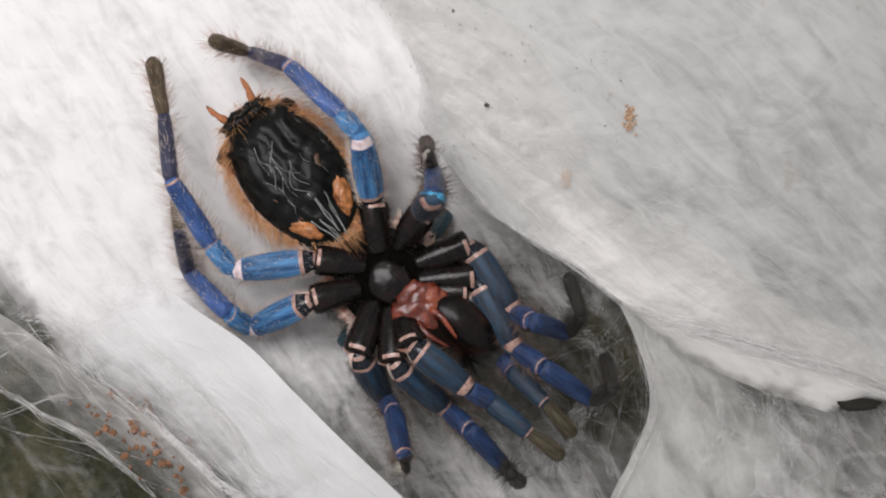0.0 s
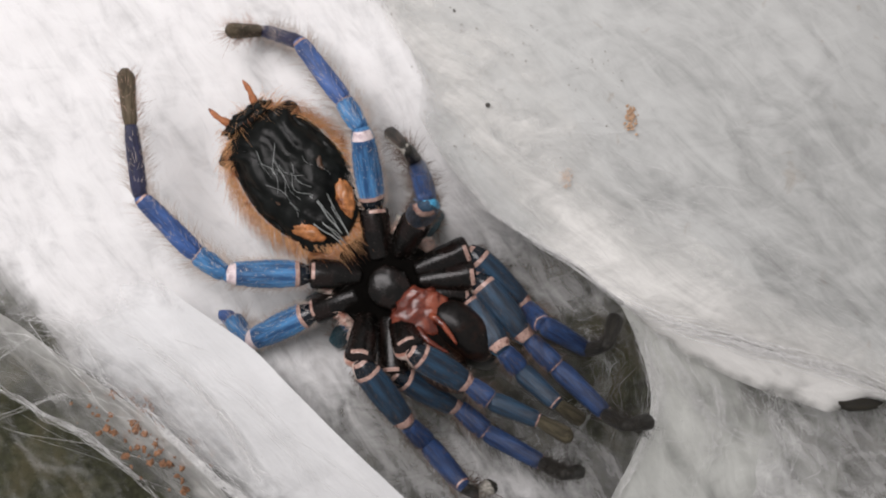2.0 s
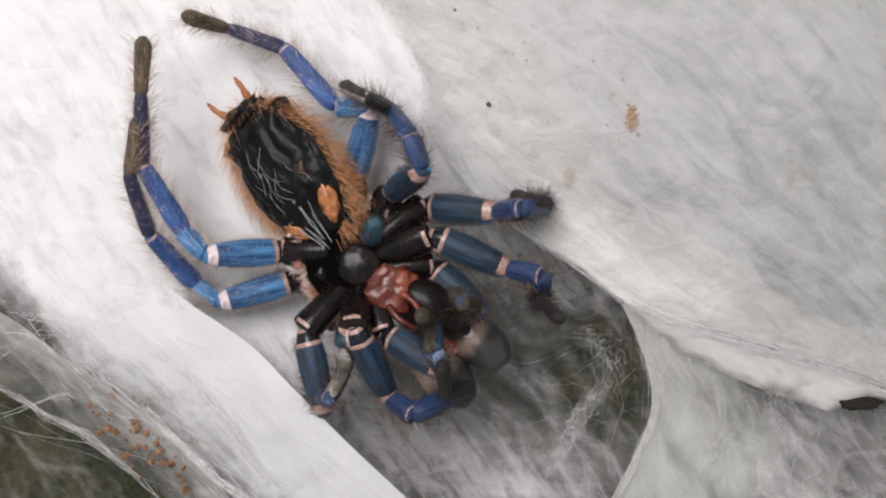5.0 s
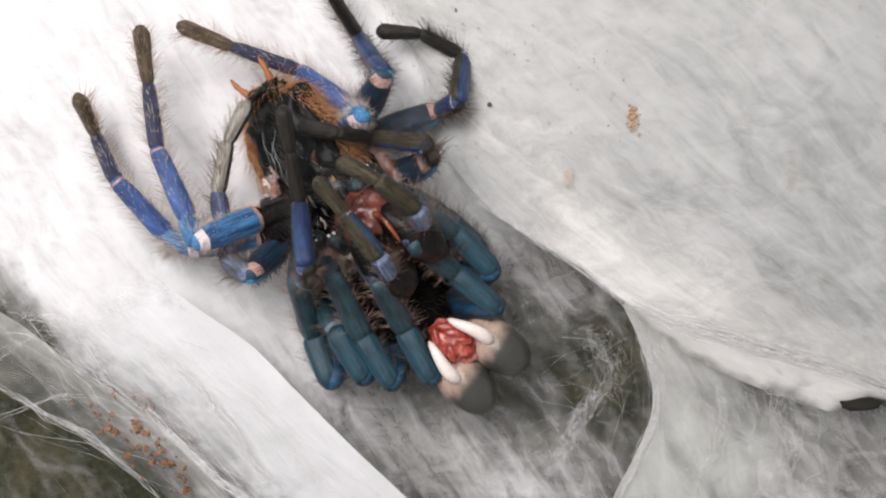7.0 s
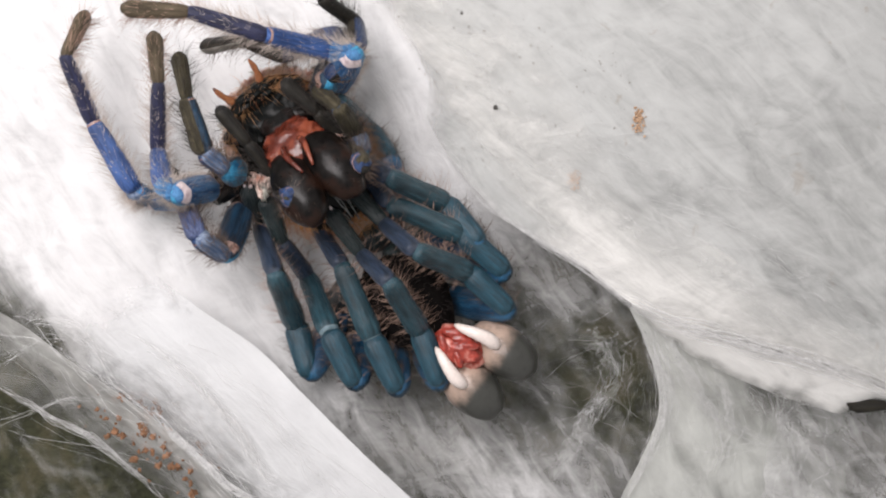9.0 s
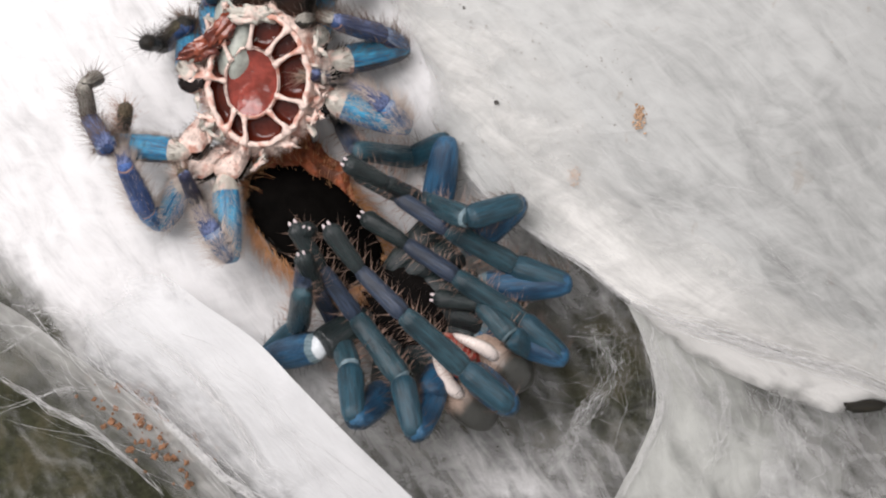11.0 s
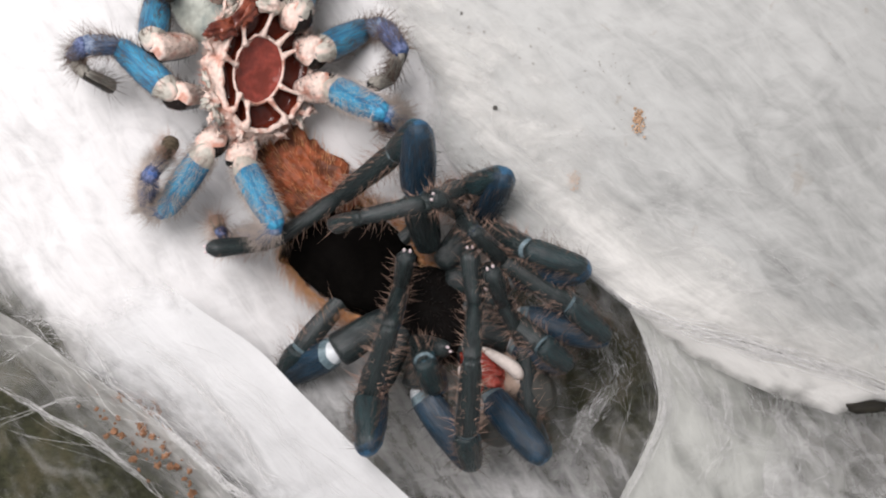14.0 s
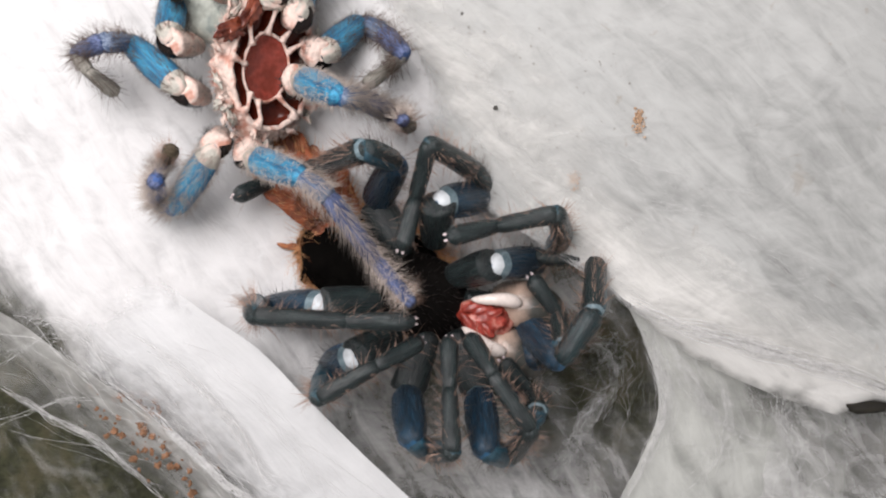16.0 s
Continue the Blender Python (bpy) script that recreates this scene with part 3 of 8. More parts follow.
def build_crumbs():
    rng = random.Random(9)
    meshes = [mesh_of("soil_crumb", blob(i, 0.0007, 0.7, 1.1, 3), M_CRUMB) for i in range(4)]
    for px in range(170):
        s = rng.random()
        x = -55 + 15 * s + rng.gauss(0, 3.0)
        y = -25 - 11 * s + rng.gauss(0, 2.6)
        ob = new("soil_crumb", meshes[px % 4])
        ob.location = (x * MM, y * MM, rng.uniform(-11.5, -5.5) * MM)
        k = rng.uniform(0.32, 0.92) ** 2
        ob.scale = (k * 1.3, k, k)
        ob.rotation_euler = (rng.random() * 6, rng.random() * 6, rng.random() * 6)
        tagged(ob, "rusty brown crumb of soil caught in silk", "soil crumb", "soil crumbs")
    for (x, y, z), s, mat, nm, lab, sx in (((29.2, 20.3, 3.7), 1.7, M_STAIN, "rust_stain", "rust-brown stain on the silk sheet", 0.5), ((19.5, 11.4, 1), 1.3, M_STAIN, "rust_stain", "pale rusty stain on the silk sheet", 0.6),
                               ((30.7, 1.2, 0.8), 0.55, M_SPECK, "dark_speck", "small dark speck on the silk", 0.6), ((7.2, 22.7, 0), 0.35, M_SPECK, "dark_speck", "small dark speck on the silk", 1),
                               ((2.0, 38.3, -2), 0.5, M_SPECK, "dark_speck", "small dark speck on the silk", 0.6), ((66.3, -24.8, -1.5), 3.2, M_GAP_DARK, "soil_clod", "black patch painting the dark gap over soil under the sheet's lip", 1.0)):
        ob = new(nm, mesh_of(nm, blob(s, 0.0011, 0.15, 0.5), mat))
        ob.location = (x * MM, y * MM, z * MM)
        ob.scale = (s * sx, s, s)
        if nm == "rust_stain":
            grains = bmesh.new()
            for _ in range(110):
                at = Vector((rng.gauss(0, 0.5) * sx, rng.gauss(0, 0.5), rng.uniform(-0.12, 0.05))) * 0.0011
                size = rng.choice((0.04, 0.06, 0.08, 0.11)) * 0.001
                bmesh.ops.create_icosphere(grains, subdivisions=1, radius=1, matrix=Matrix.LocRotScale(at, Euler((0, 0, rng.random() * 6)), Vector((size * 1.6, size, size * 0.5))))
            ob.data = mesh_of(nm, grains, mat)
            ob.scale = (s, s, s)
        # flat added patch, no real clod: paints the dark gap under the lip
        if nm == "soil_clod":
            ob.scale = (3.4, 1.0, 1.6)
        tagged(ob, lab, nm.replace("_", " "))


def build_grit():
    rng = random.Random(12)
    bm = bmesh.new()
    g, h = smooth_line(SHEET_EDGE, 300), smooth_line(SHEET_FAR, 300)
    for _ in range(260):
        i, v = rng.randint(15, 130), rng.uniform(0.02, 0.45)
        x, y, z = g[i] * (1 - v) + h[i] * v
        z += 3.5 * math.sin(math.pi * v) + 0.6
        r = rng.choice((0.04, 0.05, 0.07, 0.11))
        m = Matrix.LocRotScale(Vector((x, y, z)) * MM, Euler((rng.random(), rng.random(), rng.random() * 6)), Vector((rng.uniform(1, 2.6), 1, 0.7)) * r * MM)
        bmesh.ops.create_icosphere(bm, subdivisions=1, radius=1, matrix=m)
    tagged(new("grit", mesh_of("grit", bm, plain("grey_brown_grit", (0.24, 0.21, 0.18), 0.9))), "fine grey-brown grit caught in the silk", "grit", kind="stuff")


build_ground()
build_grit()
build_lining()
build_sheets()
build_strands()
build_crumbs()

# ---- the animal and its cast skin: jointed limbs of rigid segments ----
SEGMENTS = ("coxa", "femur", "patella", "tibia", "metatarsus", "tarsus")
PALP_SEGMENTS = ("coxa", "femur", "patella", "tibia", "tarsus")
LENGTHS = {"rear_leg": (8, 13.2, 5.5, 12, 10.8, 8.8), "front_leg": (9, 13.2, 6.2, 10.5, 8, 6.8), "palp": (7.8, 11.2, 4.3, 8, 6.6),
           "new_leg": (10, 15, 9, 12.5, 9.4, 8.2), "new_palp": (8.5, 10.4, 7, 7.2, 7.5), "new_rear_leg": (10, 15, 8.6, 14.6, 13, 10)}      # mm, from the body outwards


def profile(kind, s):
    """Radius of a limb segment along its length, as a share of its greatest."""
    s = min(0.999, max(0.001, s))
    bulge = math.sin(math.pi * s) ** 0.5
    if kind == "coxa":
        return (0.66 + 0.34 * s ** 0.8) * (0.85 + 0.15 * bulge)
    if kind == "femur":
        return 0.70 + 0.30 * math.sin(math.pi * min(1, s * 0.9 + 0.1)) ** 0.7
    if kind == "patella":
        return 0.78 + 0.22 * s - 0.12 * s ** 4
    if kind == "tibia":
        return 0.95 - 0.16 * s
    if kind == "metatarsus":
        return 0.92 - 0.14 * s
    return (0.74 + 0.28 * s) * math.sqrt(max(0.1, 1 - max(0.0, (s - 0.84) / 0.19) ** 2))


RADIUS = {"coxa": 2.5, "femur": 2.15, "patella": 1.75, "tibia": 1.65, "metatarsus": 1.30, "tarsus": 1.25}


def segment_mesh(name, kind, length, fat, mats, seed, fresh):
    """A limb segment along local x from its joint: bulging tube, narrow pale collars and grooves.
    mats: hide below (local z up: the animal lies on its back), collar, bristle, hide of the back, dark hip ring."""
    bm = bmesh.new()
    sides = 16
    stops = [-0.03, -0.015, 0.03, 0.06, 0.15, 0.20, 0.23, 0.35, 0.5, 0.65, 0.8, 0.89, 0.93, 0.97, 1.0, 1.03, 1.045]
    r0 = RADIUS[kind] * fat
    rows = []
    for s in stops:
        x = length * s
        r = r0 * profile(kind, s)
        if s < -0.02 or s > 1.04:
            r *= 0.30
        elif s < 0 or s > 1.01:
            r *= 0.78
        if kind == "femur" and s < 0.15:
            r *= 0.92
        if kind != "coxa":      # drawn in towards the joints
            r *= 1 - 0.20 * math.exp(-(max(0.0, s) / 0.07) ** 2) - (0.0 if kind == "tarsus" else 0.16) * math.exp(-(max(0.0, 1 - s) / 0.06) ** 2)
        row = []
        for k in range(sides):
            a = math.tau * k / sides
            rr = r * (1 + 0.05 * math.sin(2 * a) + 0.06 * noise.noise(Vector((s * 3, math.cos(a), math.sin(a) + seed))))
            rr *= 1 - 0.035 * math.cos(6 * a)
            row.append(bm.verts.new((x * MM, rr * math.cos(a) * MM, rr * math.sin(a) * 0.95 * MM)))
        rows.append(row)
    for i, (a, b) in enumerate(zip(rows, rows[1:])):
        s = (stops[i] + stops[i + 1]) / 2
        mat = 0
        if kind == "femur" and s < 0.15:
            mat = 2
        if fresh:
            mat = (1 if s < 0.10 else 2) if kind == "femur" and s < 0.15 else 2 if kind == "tibia" and 0 < s < 0.035 else 0
        elif kind == "femur" and 0.89 < s < 1.01:
            mat = 5
        elif kind == "femur" and (0.15 < s < 0.20 or -0.01 < s < 0.03) or kind == "coxa" and 0.93 < s < 1.0 or kind in ("patella", "tibia") and 0.97 < s < 1.0:
            mat = 1
        for k in range(sides):
            f = bm.faces.new((a[k], a[(k + 1) % sides], b[(k + 1) % sides], b[k]))
            # pale joint skin on the upper arc also paints pinkish highlights; elsewhere only a thin line
            thin = stops[i] in (0.15, 0.97)
            if not fresh and k in (0, 7, *range(8, 16)) and kind == "femur" and s < 0.20 and (k >= 8 or s < 0.12):
                f.material_index = 4
            elif mat == 5 and not 1 <= k <= 6:
                f.material_index = 3 if k >= 8 else 0
            elif mat == 1 and not fresh and not (2 <= k <= 6 and kind != "coxa" or 3 <= k <= 5 or thin and k < 8 and kind != "coxa"):
                f.material_index = 3 if k >= 8 else (2 if s < 0.3 else 0)
            else:
                f.material_index = 3 if mat == 0 and k >= 8 else mat
    for ring in (rows[0][::-1], rows[-1]):
        bm.faces.new(ring).material_index = 3 if kind == "coxa" else 0
    return mesh_of(name, bm, mats[0], mats[1], mats[4], mats[3], M_PALEGREEN, M_PINKJOINT if mats[2] is M_PALEHAIR else M_RING)


def bristle_mesh(kind, length, fat, material, hairs, seed, hair_length, width, bare):
    """The bristles of one segment."""
    rng = random.Random(seed)
    bm = bmesh.new()
    r0 = RADIUS[kind] * fat
    for _ in range(hairs):
        s, a = rng.uniform(0.04, 0.98), rng.choice((rng.uniform(-1.2, 0.35), rng.uniform(2.8, 4.3))) if bare else rng.choice((rng.uniform(-2.6, 0.5), rng.uniform(2.6, 5.5), rng.uniform(0, math.tau)))
        r = r0 * profile(kind, s) * 0.97
        out = Vector((rng.uniform(-0.2, 1.1) if bare else rng.uniform(0.1, 1.6), math.cos(a), math.sin(a))).normalized()
        p = Vector((length * s, r * math.cos(a), r * math.sin(a) * 0.95))
        h = hair_length * rng.uniform(0.35, 1.5) * (0.45 if 0.5 < a < 2.6 else 1.0)
        side = out.cross(Vector((0.3, 0.5, 0.8))).normalized() * width
        up = out.cross(side).normalized() * width
        tip = p + out * h + Vector((0.1 * h, 0, 0))
        v = [bm.verts.new(q * MM) for q in (p + side, p - side * 0.5 + up * 0.87, p - side * 0.5 - up * 0.87, tip)]
        for x, y in ((0, 1), (1, 2), (2, 0)):
            bm.faces.new((v[x], v[y], v[3]))
    return mesh_of("bristles", bm, material)


def build_limb(owner, limb_kind, looks, fat, hairs, hair_length, bank, seed, fresh):
    """The segments of one limb, all parts of the owner; alike limbs share their meshes."""
    names = PALP_SEGMENTS if limb_kind.endswith("palp") else SEGMENTS
    out = []
    for k, (nm, ln) in enumerate(zip(names, LENGTHS[limb_kind])):
        key = (owner.name, limb_kind, nm, *[m.name for m in looks[nm]])
        if key not in bank:
            count = int(hairs * (ln / 11.0) * ((0.02 if fresh else 0.3) if nm == "coxa" else 0.3 if nm == "tarsus" else 0.5 if nm == "metatarsus" or fresh and nm == "femur" or not fresh and nm == "tibia" else 1.0))
            bank[key] = (segment_mesh(nm, nm, ln, fat, (*looks[nm], M_PALETEAL if fresh else M_HIP), seed + k, fresh),
                         bristle_mesh(nm, ln, fat, looks[nm][2], count, seed + k, hair_length * (0.8 if nm in ("coxa", "femur") else 1.2 if fresh else 1.7), 0.045 if fresh else 0.040, fresh))
        ob = part(nm, bank[key][0], None, owner)
        tagged(part("bristles", bank[key][1], None, ob), kind="stuff")
        out.append(ob)
    return out


def dome(length, width, height, seed, rough=0.06, sub=4):
    bm = bmesh.new()
    bmesh.ops.create_icosphere(bm, subdivisions=sub, radius=1)
    for v in bm.verts:
        k = 1 + rough * noise.noise(v.co * 2.3 + Vector((seed, 0, 0))) + rough * 0.5 * noise.noise(v.co * 6 + Vector((seed, 3, 0)))
        v.co = Vector((v.co.x * length * MM / 2, v.co.y * width * MM / 2, v.co.z * height * MM / 2)) * k
    return bm


def fur(bm, rng, count, place, length, lean, width=0.05, mat=0):
    """Loose hairs as slim spikes; place() gives a root and an outward way in mm."""
    for _ in range(count):
        p, out = place()
        p, out = Vector(p), (Vector(out) + Vector([rng.uniform(-0.4, 0.4) for _ in range(3)]) + Vector(lean)).normalized()
        h = length * rng.uniform(0.5, 1.4)
        side = out.cross(Vector((0.31, 0.52, 0.79))).normalized() * width
        up = out.cross(side).normalized() * width
        bend = Vector([rng.uniform(-0.2, 0.2) * h for _ in range(3)])
        mid, tip = p + out * h * 0.55 + bend * 0.5, p + out * h + bend + Vector(lean) * h * 0.3
        a = [bm.verts.new(q * MM) for q in (p + side, p - side * 0.5 + up, p - side * 0.5 - up)]
        b = [bm.verts.new((mid + q) * MM) for q in (side * 0.7, -side * 0.35 + up * 0.7, -side * 0.35 - up * 0.7)]
        t = bm.verts.new(tip * MM)
        for i in range(3):
            j = (i + 1) % 3
            bm.faces.new((a[i], a[j], b[j], b[i])).material_index = mat
            bm.faces.new((b[i], b[j], t)).material_index = mat


def around(rng, lx, ly, lz, low=-0.3, high=0.5):
    """Points on the flank of an ellipsoid (full axes in mm)."""
    def place():
        a, e = rng.uniform(0, math.tau), rng.uniform(low, high)
        c = math.sqrt(1 - e * e)
        n = (c * math.cos(a), c * math.sin(a), e)
        return (n[0] * lx / 2, n[1] * ly / 2, n[2] * lz / 2), n
    return place


def build_cast_skin():
    skin = thing("cast_skin", "shed blue and black tarantula skin, hollow and hairy", "spider skin")
    bank, limbs = {}, {}
    rear = {"coxa": (M_BLACK, M_RING, M_SPIKE, M_CREAM), "femur": (M_BLUE, M_RING, M_PALEHAIR, M_AZURE), "patella": (M_BLUE, M_RING, M_PALEHAIR, M_FADED),
            "tibia": (M_VIOLET, M_RING, M_PALEHAIR, M_LILAC), "metatarsus": (M_DUSK, M_RING, M_PALEHAIR, M_LILAC), "tarsus": (M_BROWN, M_RING, M_HAIR, M_BROWN)}
    front = dict(rear, femur=(M_STEEL, M_RING, M_UMBER, M_AZURE), patella=(M_NAVY, M_RING, M_UMBER, M_FADED), tibia=(M_NAVY, M_RING, M_UMBER, M_LILAC),
                 metatarsus=(M_SOOT, M_RING, M_UMBER, M_PALEPAD), tarsus=(M_SOOT, M_RING, M_UMBER, M_PALEPAD))
    sooty = dict(front, patella=(M_NAVY, M_RING, M_UMBER, M_SOOT), tibia=(M_NAVY, M_RING, M_SPIKE, M_OLIVE),
                 metatarsus=(M_SOOT, M_RING, M_SPIKE, M_SOOT), tarsus=(M_SOOT, M_RING, M_SPIKE, M_SOOT))
    feeler = dict(front, tibia=(M_STEEL, M_RING, M_SPIKE, M_OLIVE), tarsus=(M_OLIVE, M_RING, M_SPIKE, M_OLIVE))
    for nm, kind, looks in [('A', 'rear_leg', 'rear'), ('B', 'rear_leg', 'rear'), ('C', 'rear_leg', 'rear'), ('D', 'rear_leg', 'front'), ('E', 'front_leg', 'front'), ('F', 'front_leg', 'front'), ('G', 'palp', 'front'), ('H', 'palp', 'front'), ('I', 'front_leg', 'front'), ('J', 'front_leg', 'front')]:
        limbs[nm] = build_limb(skin, kind, feeler if kind == "palp" else rear if looks == "rear" else sooty if nm in "EFI" else front, 1.08, 900 if looks == "rear" else 420, 1.5, bank, 11, False)

    # middle of the skin: the breast plate outside, a red hollow with leg openings inside
    bm = dome(7.6, 6.8, 2.6, 2, 0.06)
    core = part("breast_plate", bm, M_BLACK, skin, "glossy black breast plate")
    # the body wall behind the hips: black outside, pale inside
    bm = dome(19.0, 15.6, 1.0, 3, 0.06)
    for f in bm.faces:
        f.material_index = 1 if f.normal.z < -0.05 else 0
    ob = part("body_wall", mesh_of("body_wall", bm, M_MATTE, M_CREAM), None, core, "torn skin wall, black outside and cream inside")
    ob.matrix_basis = pose(0, 0, -0.9 * MM)
    rng = random.Random(15)
    jit = lambda k: 0.5 * noise.noise(Vector((k * 1.7, 3.1, 0)))
    cuts = [math.tau * (k + 0.5 + rng.uniform(-0.2, 0.2)) / 9 for k in range(9)]

    def patch(angles, radii, depth):
        """A piece of the hollow on a polar grid; depth(u, v) in mm, local -z is up once the skin is thrown over."""
        bm = bmesh.new()
        rows = []
        for i, a in enumerate(angles):
            row = []
            for j, r in enumerate(radii):
                off = 1.0 - step(r, 0.5, 1.0)
                x, y = r * 9.6 * math.cos(a) - 0.5 * off, r * 7.4 * math.sin(a) - 1.0 * off
                z = depth(i / (len(angles) - 1), j / (len(radii) - 1)) + 0.18 * noise.noise(Vector((0.5 * x, 0.5 * y, 1)))
                row.append(bm.verts.new((x * MM, y * MM, z * MM)))
            rows.append(row)
        for p, q in zip(rows, rows[1:]):
            for j in range(len(radii) - 1):
                bm.faces.new((p[j], p[j + 1], q[j + 1], q[j]))
        bmesh.ops.remove_doubles(bm, verts=bm.verts, dist=1e-6)
        bmesh.ops.recalc_face_normals(bm, faces=bm.faces)
        return bm

    part("inner_skin", patch(np.linspace(0, math.tau, 49), np.linspace(0.0, 0.56, 9), lambda u, v: -2.6 - 2.2 * max(0.0, v - 0.45) ** 1.5), M_DEEPRED, core, "wet dark red inner skin")
    ends = cuts + [cuts[0] + math.tau]
    # shallow bowls; their dark colour paints the shade of deeper openings
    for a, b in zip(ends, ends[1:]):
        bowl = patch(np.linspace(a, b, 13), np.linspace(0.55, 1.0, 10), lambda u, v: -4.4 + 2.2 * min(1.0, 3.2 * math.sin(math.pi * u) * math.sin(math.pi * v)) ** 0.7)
        part("leg_opening", bowl, M_HOLE_SHADE, core, "glossy red hollow of a leg, shade of its depth in the colour")
    # pale ridges between the leg openings, from the inner oval to the ragged rim
    bm = bmesh.new()
    oval = [((5.3 + 0.8 * jit(k)) * math.cos(a) - 0.5, (4.1 + 0.8 * jit(k + 7)) * math.sin(a) - 1.0, -3.9 + 0.4 * jit(k * 2.3)) for k, a in enumerate(np.linspace(0, math.tau, 25))]
    tube(bm, np.array(oval) * MM, [(0.24 + 0.2 * abs(jit(k * 3.3))) * MM for k in range(25)], 6)
    part("inner_oval", bm, M_CREAM, core, "pale oval ridge round the red hollow")
    for a in cuts:
        bm = bmesh.new()
        tube(bm, smooth_line([(5.2 * math.cos(a) - 0.5, 3.95 * math.sin(a) - 1.0, -3.9), (7.2 * math.cos(a) - 0.25 + jit(a * 9), 5.6 * math.sin(a) - 0.45 + jit(a * 7), -4.4), (8.6 * math.cos(a), 6.7 * math.sin(a), -4.6), (9.8 * math.cos(a + 0.03), 7.6 * math.sin(a + 0.03), -4.3)], 10) * MM,
             [r * MM for r in (0.66, 0.46, 0.34, 0.30, 0.30, 0.34, 0.44, 0.58, 0.74, 0.95)], 7)
        part("ridge", bm, M_CREAM, core, "pale pink ridge between leg openings")
    bm = bmesh.new()
    rim = [((9.7 + jit(k * 1.3)) * math.cos(a), (7.5 + jit(k * 1.1 + 9)) * math.sin(a), -4.2 - 0.8 * jit(k * 2.0)) for k, a in enumerate(np.linspace(0, math.tau, 61))]
    tube(bm, np.array(rim) * MM, [(0.42 + 0.5 * abs(jit(k * 1.9))) * MM for k in range(61)], 8)
    part("torn_rim", bm, M_CREAM, core, "ragged cream rim of torn skin")
    bm = bmesh.new()
    rows = []
    for i in range(120):
        a = math.tau * i / 120
        reach = 0.20 + 0.14 * noise.noise(Vector((3 * math.cos(a), 3 * math.sin(a), 8))) + 0.12 * noise.noise(Vector((11 * math.cos(a), 11 * math.sin(a), 4)))
        row = []
        for j in range(7):
            r = 1.0 + reach * j / 6
            z = -4.2 + 2.6 * (j / 6) ** 1.3 + 0.8 * noise.noise(Vector((7 * r * math.cos(a), 7 * r * math.sin(a), 2)))
            row.append(bm.verts.new((9.7 * r * math.cos(a) * MM, 7.5 * r * math.sin(a) * MM, min(z, -1.5) * MM)))
        rows.append(row)
    for i in range(120):
        for j in range(6):
            bm.faces.new((rows[i][j], rows[(i + 1) % 120][j], rows[(i + 1) % 120][j + 1], rows[i][j + 1]))
    part("torn_skirt", bm, M_CREAM, core, "crumpled cream skin round the torn rim")
    for k, (x, y, turn, ln) in enumerate(((3.6, -8.4, 60, 7.0), (7.4, -5.6, 35, 6.0), (9.6, -1.5, 80, 6.5))):
        ob = part("rolled_flap", dome(ln, 2.6, 1.8, 40 + k, 0.7, 4), M_MAROON if k < 2 else M_PALEGREEN, core, "rolled flap of torn skin")
        ob.matrix_basis = pose(x * MM, y * MM, -4.6 * MM, 10, -12, turn)
    for k in range(46):
        a = rng.uniform(0, math.tau)
        if abs(math.atan2(math.sin(a), math.cos(a))) < 0.5:
            continue
        r = rng.uniform(1.04, 1.36)
        ob = part("skin_shred", dome(rng.uniform(1.2, 3.0), rng.uniform(0.5, 1.1), rng.uniform(0.3, 0.7), k, 1.3, 3), rng.choice((M_CREAM, M_CREAM, M_PALEGREEN)), core, "curled shred of pale skin")
        ob.matrix_basis = pose(9.6 * r * math.cos(a) * MM, 7.6 * r * math.sin(a) * MM, rng.uniform(-4.2, -2.8) * MM, rng.uniform(-40, 40), rng.uniform(-40, 40), rng.uniform(0, 360))
    bm = bmesh.new()
    fur(bm, rng, 3400, around(rng, 22, 17.8, 8.4, -0.55, -0.25), 1.9, (0, 0, -0.25), 0.055)
    tagged(part("cream_fringe", bm, M_CREAM, core, "cream and pink fringe of hair"), kind="stuff")
    bm = dome(8.8, 9.6, 4.4, 4, 0.22)
    ob = part("mouth", bm, M_MAROON, core, "red mouth parts")
    ob.matrix_basis = pose(6.6 * MM, 0, 0.5 * MM)
    for side in (-1, 1):
        ob = part("jaw", dome(13.0, 7.4, 7.0, 8 + side, 0.05), M_JAW, core, "dark glossy jaw")
        ob.matrix_basis = pose(13.2 * MM, 3.1 * side * MM, -0.2 * MM, 0, 8, 5 * side)
        line = smooth_line([(7.5, 1.4 * side, 2.2), (9.5, 1.7 * side, 3.4), (12.0, 1.3 * side, 3.5), (13.6, 0.9 * side, 3.0)], 9)
        bm = bmesh.new()
        tube(bm, line * MM, [r * MM for r in np.linspace(0.62, 0.22, 9)], 7)
        part("fang", bm, M_MAROON, core, "dark red fang")
    shell = dome(20, 16.5, 9.0, 21, 0.05)
    ob = part("head_shell", shell, M_SHELL, skin, "pale grey-green domed head shell")
    bm = dome(24, 10.5, 3.5, 33, 0.35, 5)
    for v in bm.verts:
        q = v.co / MM
        v.co.z += 1.1 * MM * noise.noise(Vector((q.x * 0.35, q.y * 0.5, 2))) + 0.5 * MM * noise.noise(Vector((q.x * 1.1, q.y * 1.3, 5)))
    belly = part("belly_skin", bm, M_RUST, skin, "crumpled rust-orange belly skin")
    bm = bmesh.new()
    fur(bm, rng, 520, around(rng, 23, 10, 3.6, -0.1, 1.0), 2.0, (-0.8, 0.3, 0.0), 0.05)
    tagged(part("belly_hair", bm, M_ORANGE, belly, "orange hair lying on the belly skin"), kind="stuff")
    return skin, limbs, core, ob, belly


